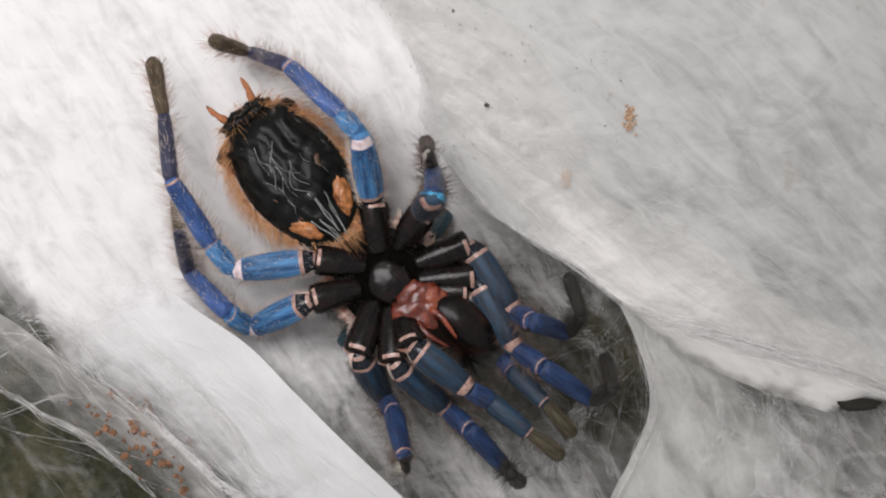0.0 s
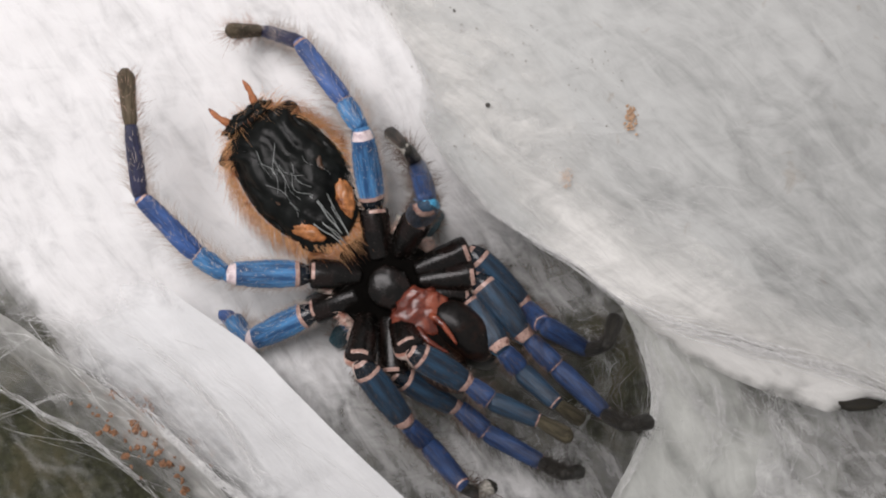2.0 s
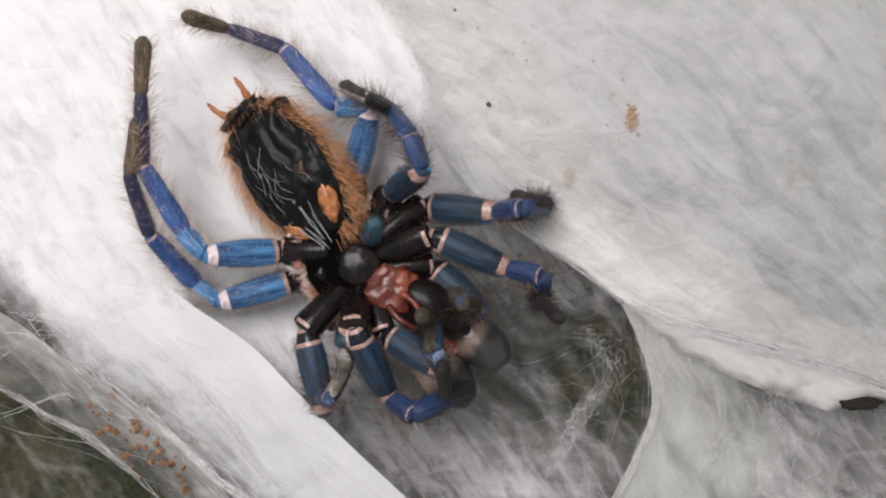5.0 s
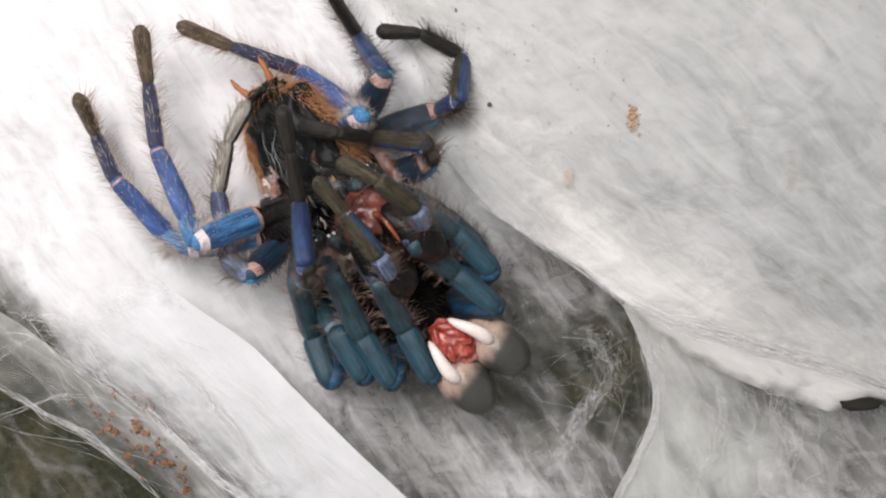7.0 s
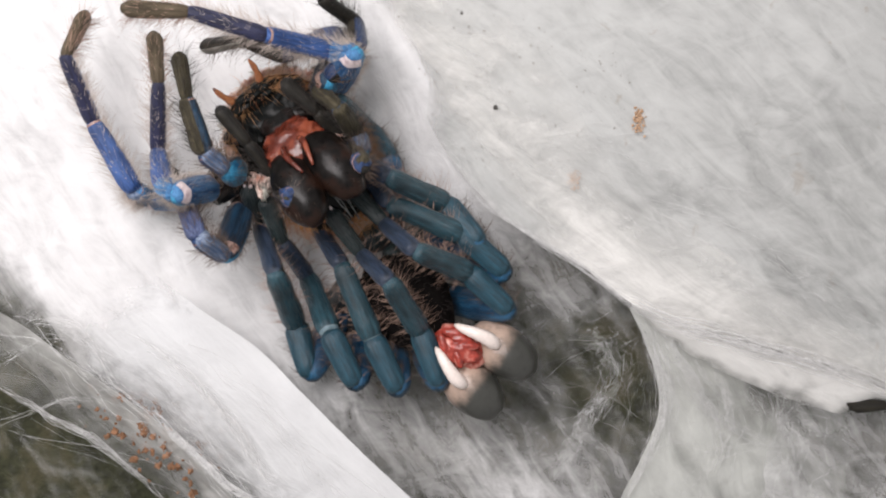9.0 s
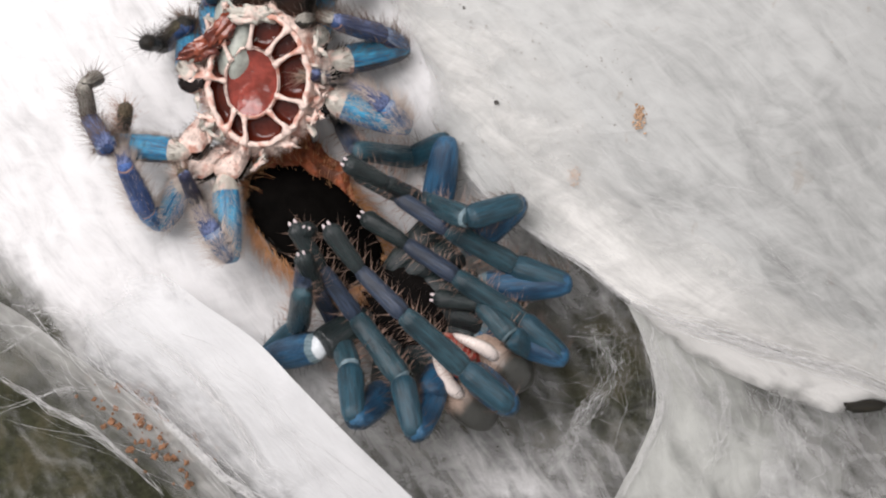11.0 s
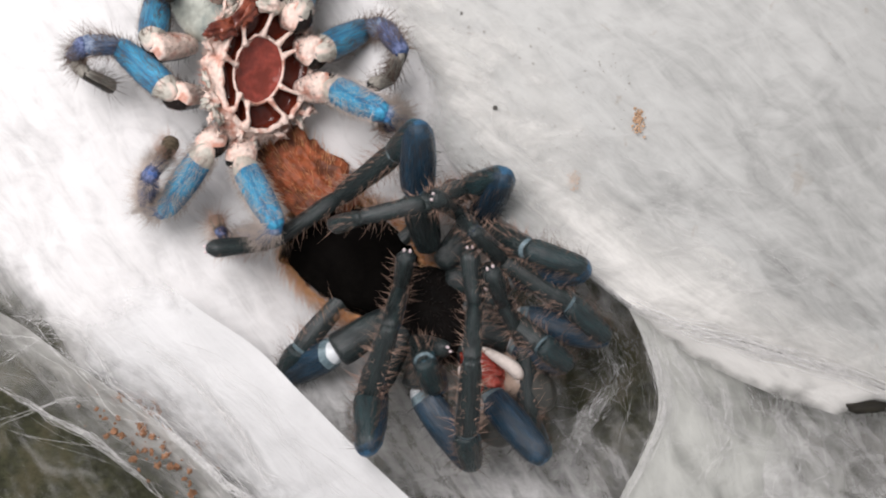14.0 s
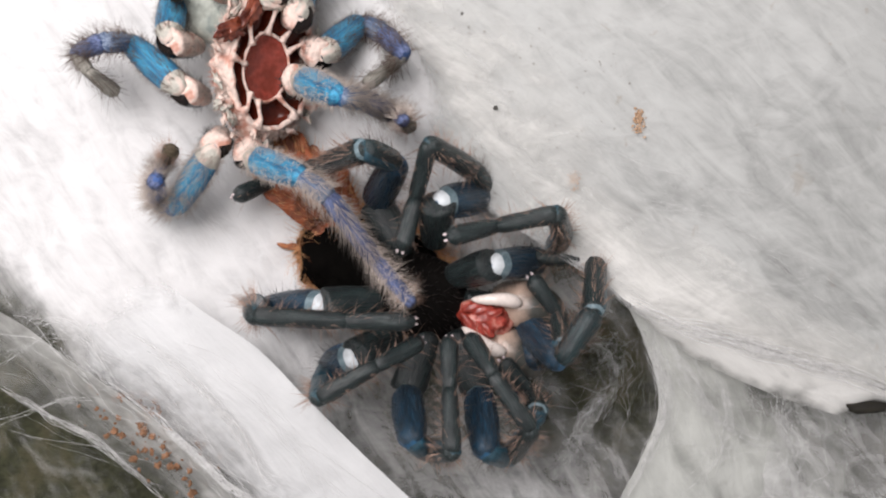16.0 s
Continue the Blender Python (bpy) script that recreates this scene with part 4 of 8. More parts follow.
def build_spider():
    spider = thing("tarantula", "freshly moulted dark teal tarantula lying on its back", "spider")
    bank, limbs = {}, {}
    looks = {"coxa": (M_SLATE, M_SLATE, M_SPIKE, M_SLATE), "femur": (M_NEWBLUE, M_CAP, M_SPIKE, M_INKBLUE), "patella": (M_TEAL, M_WHITE_JOINT, M_UMBER, M_DARKTEAL),
             "tibia": (M_DEEPTEAL, M_CAP, M_HAIR, M_SLATE), "metatarsus": (M_METAL, M_CAP, M_HAIR, M_SLATE), "tarsus": (M_SLATE, M_SLATE, M_HAIR, M_SLATE)}
    for nm, kind in [('a1', 'new_leg'), ('a2', 'new_leg'), ('a3', 'new_leg'), ('a4', 'new_rear_leg'), ('b1', 'new_leg'), ('b2', 'new_leg'), ('b3', 'new_leg'), ('b4', 'new_rear_leg'), ('pa', 'new_palp'), ('pb', 'new_palp')]:
        limbs[nm] = build_limb(spider, kind, looks, 1.26, 105, 2.0, bank, 41, True)
        for side in (-1, 1):
            if side not in bank:
                bank[side] = mesh_of("claw", dome(1.0, 0.5, 0.5, 7 + side, 0.1, 2), M_PINKJOINT)
            claw = part("claw", bank[side], None, limbs[nm][-1], "tiny pale pink claw")
            claw.matrix_basis = pose((LENGTHS[kind][-1] + 0.35) * MM, 0.45 * side * MM, 0.3 * MM)
    body = part("body", dome(17, 13.5, 8.5, 31, 0.07), M_UNDER, spider, "dark brown hairy underside")
    rng = random.Random(6)
    bm = bmesh.new()
    fur(bm, rng, 320, around(rng, 16, 12.5, 8.2, 0.1, 1.0), 1.5, (0.3, 0, 0.2), 0.05)
    tagged(part("body_hair", bm, plain("dark_brown_hair", (0.014, 0.008, 0.006), 0.6), body, "short brown hair"), kind="stuff")
    for side in (-1, 1):
        ob = part("jaw", dome(12.4, 8.0, 8.0, 50 + side, 0.05), M_ASH, body, "rounded jaw, cream towards the mouth and ash-grey at its end")
        ob.matrix_basis = pose(16.9 * MM, 3.9 * side * MM, 1.0 * MM, 0, -6, 4 * side)
        line = smooth_line([(15.6, 4.0 * side, 4.6), (13.6, 4.0 * side, 5.7), (11.6, 3.5 * side, 6.1), (9.6, 2.8 * side, 5.9), (8.0, 2.3 * side, 5.2)], 12)
        bm = bmesh.new()
        tube(bm, line * MM, [r * MM for r in (0.6, 1.0, 1.15, 1.16, 1.10, 1.04, 0.96, 0.88, 0.78, 0.66, 0.50, 0.20)], 9)
        part("fang", bm, M_IVORY, body, "soft white fang")
    ob = part("mouth", dome(8.6, 6.4, 6.2, 70, 0.2), M_RED, body, "wet red mouth parts")
    ob.matrix_basis = pose(11.2 * MM, 0, 2.6 * MM)
    for k in range(6):
        ob = part("gum", dome(4.2 - 0.2 * k, 1.5, 1.5, 80 + k, 0.15, 3), M_RED, body, "red fold of skin")
        ob.matrix_basis = pose((8.8 + 1.5 * (k // 2)) * MM, (1.3 if k % 2 else -1.3) * MM, (4.9 + 0.06 * k) * MM, 0, 0, 35 if k % 2 else -35)

    # abdomen: wet black wrinkled skin with an orange fringe
    bm = dome(26, 16.2, 10, 91, 0.07, 5)
    for v in bm.verts:
        p = v.co / MM
        crease = abs(math.sin(p.y * 1.05 + 0.9 * noise.noise(Vector((p.x * 0.25, p.y * 0.25, 4))) * 3))
        if p.z > 0:
            v.co.z -= (1 - crease) ** 2 * 0.7 * MM
            v.co.z += 0.35 * MM * noise.noise(Vector((p.x * 0.5, p.y * 1.1, 7)))
        v.co.y *= 1 + 0.55 * step(-p.x, 6, 12.2) + 0.30 * step(p.x, 8, 12.4)      # blunt tail and waist
        v.co.x += 0.8 * MM * step(-p.x, 9, 12)
    for f in bm.faces:
        f.normal_update()
        f.material_index = 1 if f.normal.z < -0.15 else 0
    abdomen = part("abdomen", mesh_of("abdomen", bm, M_WRINKLE, M_MATTE), None, spider, "black wet wrinkled abdomen")
    bm = bmesh.new()
    fur(bm, rng, 2700, around(rng, 26.2, 17.2, 9.0, -0.30, 0.40), 3.4, (0.95, 0, 0.0), 0.032)
    tagged(part("orange_fringe", bm, M_ORANGE, abdomen, "orange hair along the abdomen's sides"), kind="stuff")
    for nm, (x, y), s in (("lung_patch", (1.0, 4.4), 0.7), ("lung_patch", (1.6, -4.4), 0.7), ("side_fold", (7.6, 4.3), 1.2), ("side_fold", (7.6, -4.3), 1.2)):
        ob = part(nm, dome(5.4 * s, 2.4 * s, 1.8, x + y, 0.22, 4), M_FOLD if s > 1 else M_LUNG, abdomen, "rust orange fold beside the waist" if s > 1 else "dark brown patch over a lung")
        ob.matrix_basis = pose(x * MM, y * 0.95 * MM, (3.3 - 0.09 * abs(x)) * MM, 30 if y < 0 else -30, 0, -25 if y > 0 else 25)
    # pale grey tubes paint the silvery shine along the wet skin's creases
    bm = bmesh.new()
    for k in range(11):
        y0, lean = rng.uniform(-4.2, 4.2), rng.uniform(-0.28, 0.28)
        x0 = rng.uniform(-11, 2)
        line = [(x, y0 + lean * (x - x0) + 2.2 * noise.noise(Vector((x * 0.25, k * 3.7, 1))), 0) for x in np.linspace(x0, x0 + rng.uniform(5, 12), 22)]
        line = [(x, y, 5.12 - 0.024 * x * x - 0.055 * y * y) for x, y, _ in line if abs(y) < 5.5]
        tube(bm, np.array(line) * MM, rng.uniform(0.018, 0.042) * MM, 4)
    for k in range(7):
        y0 = -2.6 + 0.85 * k + rng.uniform(-0.5, 0.5)
        line = [(x, y0 * (1 - 0.085 * (x - 5)) + 0.35 * noise.noise(Vector((x * 0.4, k, 5))), 4.6 - 0.012 * (x - 4) ** 2) for x in np.linspace(rng.uniform(4, 9), rng.uniform(11.5, 13.5), 10)]
        tube(bm, np.array(line) * MM, rng.uniform(0.03, 0.10) * MM, 4)
    tagged(part("crease_glint", bm, plain("grey_crease_glint", (0.34, 0.36, 0.35), 0.25, 2000, 0.2, 0.2), abdomen, "pale lines painting the shine on wet creases of stretched skin"), kind="stuff")
    for side in (-1, 1):
        bm = bmesh.new()
        line = smooth_line([(-12, 2.4 * side, 0.5), (-13.4, 2.7 * side, 1.0), (-15.2, 3.3 * side, 1.6), (-17, 3.5 * side, 2.0)], 12)
        tube(bm, line * MM, [r * MM for r in (0.75, 0.78, 0.7, 0.55, 0.66, 0.66, 0.5, 0.42, 0.5, 0.42, 0.3, 0.12)], 8)
        part("spinneret", bm, M_SPIN, abdomen, "jointed orange spinneret")
    ob = part("tail_stub", dome(3.0, 8.5, 3.5, 99, 0.4, 4), M_WRINKLE, abdomen)
    ob.matrix_basis = pose(-12.0 * MM, 0, 1.2 * MM)
    return spider, limbs, body, abdomen


cast_skin, skin_limbs, skin_core, skin_shell, skin_belly = build_cast_skin()
tarantula, new_limbs, new_body, new_abdomen = build_spider()


# ---- what moves ----
def between(rows, t):
    """The chain of joints at t, straight from row to row."""
    for (t0, a), (t1, b) in zip(rows, rows[1:]):
        if t <= t1:
            f = max(0.0, (t - t0) / (t1 - t0))
            return a * (1 - f) + b * f
    return rows[-1][1]


def key_limb(parts, lengths, rows, root_at, times, belly=None):
    """Key each segment from its joint towards the next one, in its thing's space. rows: (seconds, joints in mm, body outwards)."""
    rows = [(t, np.array(j, float).reshape(-1, 3)) for t, j in rows]
    turns = [None] * len(parts)
    keys = [[] for _ in parts]
    for t in times:
        joints = between(rows, t)
        p = joints[0].copy()
        for k in range(len(parts)):
            d = Vector(joints[k + 1] - p)
            if d.length < 1e-6:
                d = Vector((1, 0, 0))
            d.normalize()
            up = turns[k] if turns[k] is not None else Vector((0.1, 0.05, 1))
            if belly and belly(t):
                up = up + belly(t)
            y = up.cross(d)
            if y.length < 1e-4:
                y = Vector((0, 1, 0)).cross(d)
            y.normalize()
            z = d.cross(y)
            turns[k] = z
            m = Matrix((d, y, z)).transposed().to_4x4()
            m.translation = (Vector(p) - Vector(root_at(t))) * MM
            keys[k].append((t, m))
            p = p + np.array(d) * lengths[k]
    for ob, r in zip(parts, keys):
        walk(ob, r)


def key_body(ob, rows, root_at, times):
    """rows: seconds, x, y, z (mm) and turns about x, y, z (degrees)."""
    r = np.array(rows, float)
    out = []
    for t in times:
        v = [np.interp(t, r[:, 0], r[:, k]) for k in range(1, 7)]
        o = root_at(t)
        out.append((t, pose((v[0] - o[0]) * MM, (v[1] - o[1]) * MM, (v[2] - o[2]) * MM, *v[3:])))
    walk(ob, out)


def skin_belly_way(t):
    """Which way the cast skin's underside faces while it is thrown over."""
    if t < 9.2:
        return None
    a = math.pi * min(1.0, (t - 9.2) / 2.1)
    return Vector((0.2 * math.sin(a), -0.9 * math.sin(a), math.cos(a))) * 1.5


def fresh_belly_way(t):
    """Which side of the fresh limbs faces up: blue while they are folded, dark once they spread."""
    a = math.pi * step(t, 11.25, 12.1)
    return Vector((0.3 * math.sin(a), 0.9 * math.sin(a), math.cos(a))) * 0.8


def root_of(rows):
    r = np.array(rows, float)
    return lambda t: [float(np.interp(t, r[:, 0], r[:, k])) for k in (1, 2, 3)]


TIMES = [i * 0.25 for i in range(65)]


def motions():
    skin_root = root_of([(0, -8.1, -5.3, 0),
        (1, -8.1, -5.8, 0),
        (2, -8.3, -6.2, 0),
        (3, -7.8, -6.8, 0),
        (4, -11.1, -5.8, 0),
        (4.3, -11.3, -5.3, 0),
        (6.3, -16.1, 1.6, 3),
        (6.5, -16.6, 2.9, 3),
        (7, -16.8, 7.8, 4.5),
        (7.5, -18.9, 11, 5),
        (8, -21.7, 15.3, 5.5),
        (8.5, -24.3, 17.9, 5.5),
        (9.2, -28, 21.2, 5.5),
        (9.9, -26.8, 22.2, 14),
        (10.6, -27.2, 24.5, 12),
        (11.3, -31.1, 26.8, 0),
        (11.5, -32, 23.2, 0),
        (12, -31.7, 30.5, 0),
        (12.5, -31.3, 29.6, 0),
        (13, -31.7, 28.2, 0),
        (14, -31.8, 29.1, 0),
        (14.5, -32.7, 29.1, 0),
        (16, -30.9, 29.3, 0)])
    new_root = root_of([(0, -8.4, -6, -7),
        (4, -11.5, -6, -7),
        (6.3, -7.3, -7.5, -5),
        (7, -7, -7.8, -5),
        (8, -7, -7.8, -4),
        (9.2, -7, -8.2, -4),
        (11.3, -6.7, -10.6, -4),
        (12, -4.6, -10.4, -4),
        (12.5, -1.9, -11.3, -4),
        (13, -1.4, -10.4, -4),
        (14, -1.9, -10.4, -4),
        (15, -3.3, -8.6, -4),
        (16, -5, -7.2, -4)])
    walk(cast_skin, [(t, pose(*[v * MM for v in skin_root(t)])) for t in TIMES])
    walk(tarantula, [(t, pose(*[v * MM for v in new_root(t)])) for t in TIMES])
    key_body(skin_core, [
        (0, -8.1, -5.3, 0, 0, 0, -43),
        (1, -8.1, -5.8, 0, 0, 0, -43),
        (2, -8.3, -6.2, 0, 0, 0, -43),
        (3, -7.8, -6.8, 0, 0, 0, -43),
        (4, -11.1, -5.8, 0, 0, 0, -43),
        (4.3, -11.3, -5.3, 0, 0, 0, -43),
        (6.3, -16.1, 1.6, 3, 0, 0, -42),
        (6.5, -16.6, 2.9, 3, 0, 0, -42),
        (7, -16.8, 9, 4.5, 0, -8, -42),
        (7.5, -18.9, 13.2, 5, 0, -20, -46),
        (8, -21.2, 17.6, 5, 0, -30, -50),
        (8.5, -24, 19.2, 5, 0, -30, -52),
        (9.2, -27.7, 20.8, 5, 0, -30, -55),
        (9.9, -26.8, 22.2, 12, 0, -100, -70),
        (10.6, -27.2, 24.5, 10, 0, -145, -90),
        (11.3, -30.1, 26.4, 0, 0, -178, -105),
        (11.5, -30.9, 22.8, 0, 0, -180, -105),
        (12, -30.4, 29.9, 0, 0, -180, -105),
        (12.5, -29.9, 28.9, 0, 0, -180, -105),
        (13.5, -30, 28.2, 0, 8, -180, -105),
        (14, -30.9, 29, 0, 38, -180, -105),
        (14.5, -31.4, 29, 0, 44, -180, -105),
        (16, -30.3, 29.3, 0, 44, -180, -100)], skin_root, TIMES)
    key_body(skin_shell, [
        (0, -8.1, -5.9, -7, 0, 0, -43),
        (2, -8.2, -6.8, -7, 0, 0, -43),
        (4, -11.2, -6.4, -7, 0, 0, -43),
        (6.3, -16.4, 1.3, -4, 0, 0, -42),
        (7, -17.2, 7.8, -3, 0, 0, -42),
        (8, -21.4, 16.5, -5.5, 0, -25, -50),
        (9.2, -26.5, 19.2, -5.5, 0, -25, -55),
        (10.2, -31.2, 27.8, 4, 40, 0, -80),
        (11.3, -33.7, 34.6, 1, 90, 0, -105),
        (11.5, -34.8, 34.8, 0, 100, 0, -105),
        (12, -37.2, 39.7, -3, 165, 0, -105),
        (12.5, -36.4, 42.4, -3, 165, 0, -105),
        (14, -36.4, 42.8, -3, 165, 0, -105),
        (16, -35.6, 42.8, -3, 165, 0, -105)], skin_root, TIMES)
    key_body(skin_belly, [
        (0, -22.4, 10.3, -7, 0, 0, -50),
        (4, -23.6, 9.4, -7, 0, 0, -50),
        (6.3, -23.8, 12.6, -8, 0, 0, -55),
        (9.2, -23.8, 14.2, -8, 0, 0, -50),
        (11.3, -23.3, 9.4, -6.5, 0, 0, -50),
        (12, -23.2, 11.7, -6.5, 0, 0, -50),
        (14, -23.3, 11.7, -6.5, 0, 0, -45),
        (16, -23.3, 10.7, -6.5, 0, 0, -45)], skin_root, TIMES)
    key_body(new_body, [
        (0, -8.4, -6, -7, 0, 0, -43),
        (4, -11.5, -6, -7, 0, 0, -43),
        (6.3, -7.3, -7.5, -5, 0, 0, -40),
        (7, -7, -7.8, -5, 0, 0, -40),
        (8, -7, -7.8, -4, 0, 0, -40),
        (9.2, -7, -8.2, -4, 0, 0, -40),
        (11.3, -6.7, -10.6, -4, 0, 0, -42),
        (12, -4.6, -10.4, -4, 0, 0, -42),
        (12.5, -1.9, -11.3, -4, 0, 0, -45),
        (13, -1.4, -10.4, -4, 0, 0, -45),
        (14, -1.9, -10.4, -4, 0, 0, -50),
        (15, -3.3, -8.6, -4, 0, 0, -40),
        (16, -5, -7.2, -4, 0, 0, -18)], new_root, TIMES)
    key_body(new_abdomen, [
        (0, -23.5, 11.8, -2, 0, 0, -50),
        (1, -23.6, 12.2, -2, 0, 0, -50),
        (2, -23.3, 11.4, -2, 0, 0, -50),
        (3, -23.7, 10.8, -2, 12, 0, -48),
        (4, -24.6, 10.9, -2, 22, 0, -50),
        (6.3, -23.6, 13.2, -1, 38, 0, -57),
        (7, -21.8, 14, 0, 34, 0, -60),
        (8, -21, 15.6, 0, 5, 16, -52),
        (9.2, -23.6, 15, 0, 5, 18, -50),
        (11.3, -21.7, 1.1, -5.5, 175, -8, -40),
        (12, -18.1, 2, -6, 175, -8, -45),
        (12.5, -18.5, 1.7, -6, 175, -8, -45),
        (13, -19.9, 0.6, -6, 175, -8, -42),
        (14, -15.9, -0.9, -7, 175, -8, -35),
        (15, -14.1, -1.5, -7, 175, -8, -32),
        (16, -12.7, -2.3, -7.5, 175, -8, -25)], new_root, TIMES)
    key_limb(new_limbs["a1"], LENGTHS["new_leg"], [
        (0, (-12.5, -4.5, -8, -4.5, -7.5, -8.4, -12.5, -4.5, -8.8, -4.5, -7.5, -9.2, -12.5, -4.5, -9.6, -4.5, -7.5, -10, -12.5, -4.5, -10.4)),
        (4, (-15.7, -4.1, -8, -7.7, -7.1, -8.4, -15.7, -4.1, -8.8, -7.7, -7.1, -9.2, -15.7, -4.1, -9.6, -7.7, -7.1, -10, -15.7, -4.1, -10.4)),
        (4.5, (-15.7, -4.1, -8, -7.7, -7.1, -8.4, -15.7, -4.1, -8.8, -7.7, -7.1, -9.2, -15.7, -4.1, -9.6, -7.7, -7.1, -10, -15.7, -4.1, -10.4)),
        (6.5, (-7.7, -5.7, -5.7, -2.3, -6.9, -14, 8.8, -11.2, -4.9, 1.6, -5.8, -5.1, -5.6, -0.1, 3.4, -11.3, 3.5, -3.1, -14.3, 5.1, 4.3)),
        (7, (-7, -7.4, -5.3, -0.5, -8.6, -12.9, 8.5, -9.4, -0.9, 1.6, -3.7, -1, -4.7, 0.8, 8.8, -9.4, 4.4, 1.5, -13.4, 7.4, -5.1)),
        (8, (-7, -6.9, -4.7, -0.6, -8.2, -12.2, 9.1, -9, -0.7, 2.5, -2.9, -0.9, -5.3, 0.5, 8.3, -11.1, 4.9, 2.4, -16.8, 9.5, -1.3)),
        (9, (-7, -6.8, -4, -0.6, -8.1, -11.6, 9.5, -9.4, -0.5, 2.9, -3.3, -0.7, -5.1, 0, 8.3, -10.3, 4.4, 1.9, -15.8, 10.3, 0.1)),
        (11.5, (-3.9, -10.1, -3, 5.6, -12.9, -2.1, 19.1, -19, 0.3, 12.7, -12.8, -0.6, 2.3, -5.8, -1, -5.7, -0.9, -0.6, -12.9, 3, 0.1)),
        (12, (-4.1, -10.4, -3, 5.8, -11.6, -2.3, 17.9, -19.9, 0.6, 15.5, -18.7, 9.2, 4.3, -16.9, 4, -4.4, -15, 7.2, -11.5, -15.2, 3.1)),
        (12.5, (-0.5, -8.5, -3, 9.1, -11.1, -2, 22.8, -16.7, 0.8, 18.3, -12.3, 7.2, 10.1, -4.8, 1.5, 4.7, 1.4, 6, -0.5, 7.7, 6.3)),
        (13, (0.4, -10.4, -3, 10.2, -12.2, -2, 24.6, -15.2, 0.7, 17.9, -9.6, 2.8, 8.1, -1.8, 2.2, 3.7, 3.1, 8.9, 0.4, 5.8, 2)),
        (13.5, (1.3, -10.4, -3, 11, -12.8, -2.1, 25, -17.2, 0.6, 18.3, -16.7, 6.6, 6.9, -18.7, 11.3, -1.4, -20, 7.2, -9.2, -20.3, 4.7)),
        (14, (0.4, -8.6, -3, 10.1, -10.5, -2, 24.6, -13.6, 0.5, 18.6, -8.2, 4.4, 8.2, -1.3, 3.8, 3.6, 3, 10.8, 2.1, 4.9, 3)),
        (14.5, (1.3, -7.7, -3, 9.7, -13, -1.9, 17.9, -16.7, 10, 14.2, -10.8, 4.3, 7.7, -4.1, -3.9, 3.8, -2.1, 4.4, 0.4, -2.2, -3)),
        (15, (1.3, -7.7, -3, 9.1, -8.7, 3.2, 23.4, -12.3, 5.7, 17.6, -13.6, 12.4, 12.7, -16.3, 1.2, 5.5, -12.4, 5.7, 2.1, -11.2, -1.7)),
        (15.5, (1.3, -7.7, -3, 10.5, -11.3, -1.9, 22, -12.3, 7.7, 14.5, -7.9, 10.2, 9.3, -5.8, -1, 2.9, -5.5, 5.8, -0.6, -6.7, -1.5)),
        (16, (2.2, -7.7, -3, 11.4, -10.6, -5.4, 16.5, -16.6, 7.3, 21.6, -9.2, 7.7, 23.3, -0.8, -1.5, 13.9, -0.9, -2.2, 5.7, -1.2, -2.4)),
    ], new_root, TIMES, fresh_belly_way)
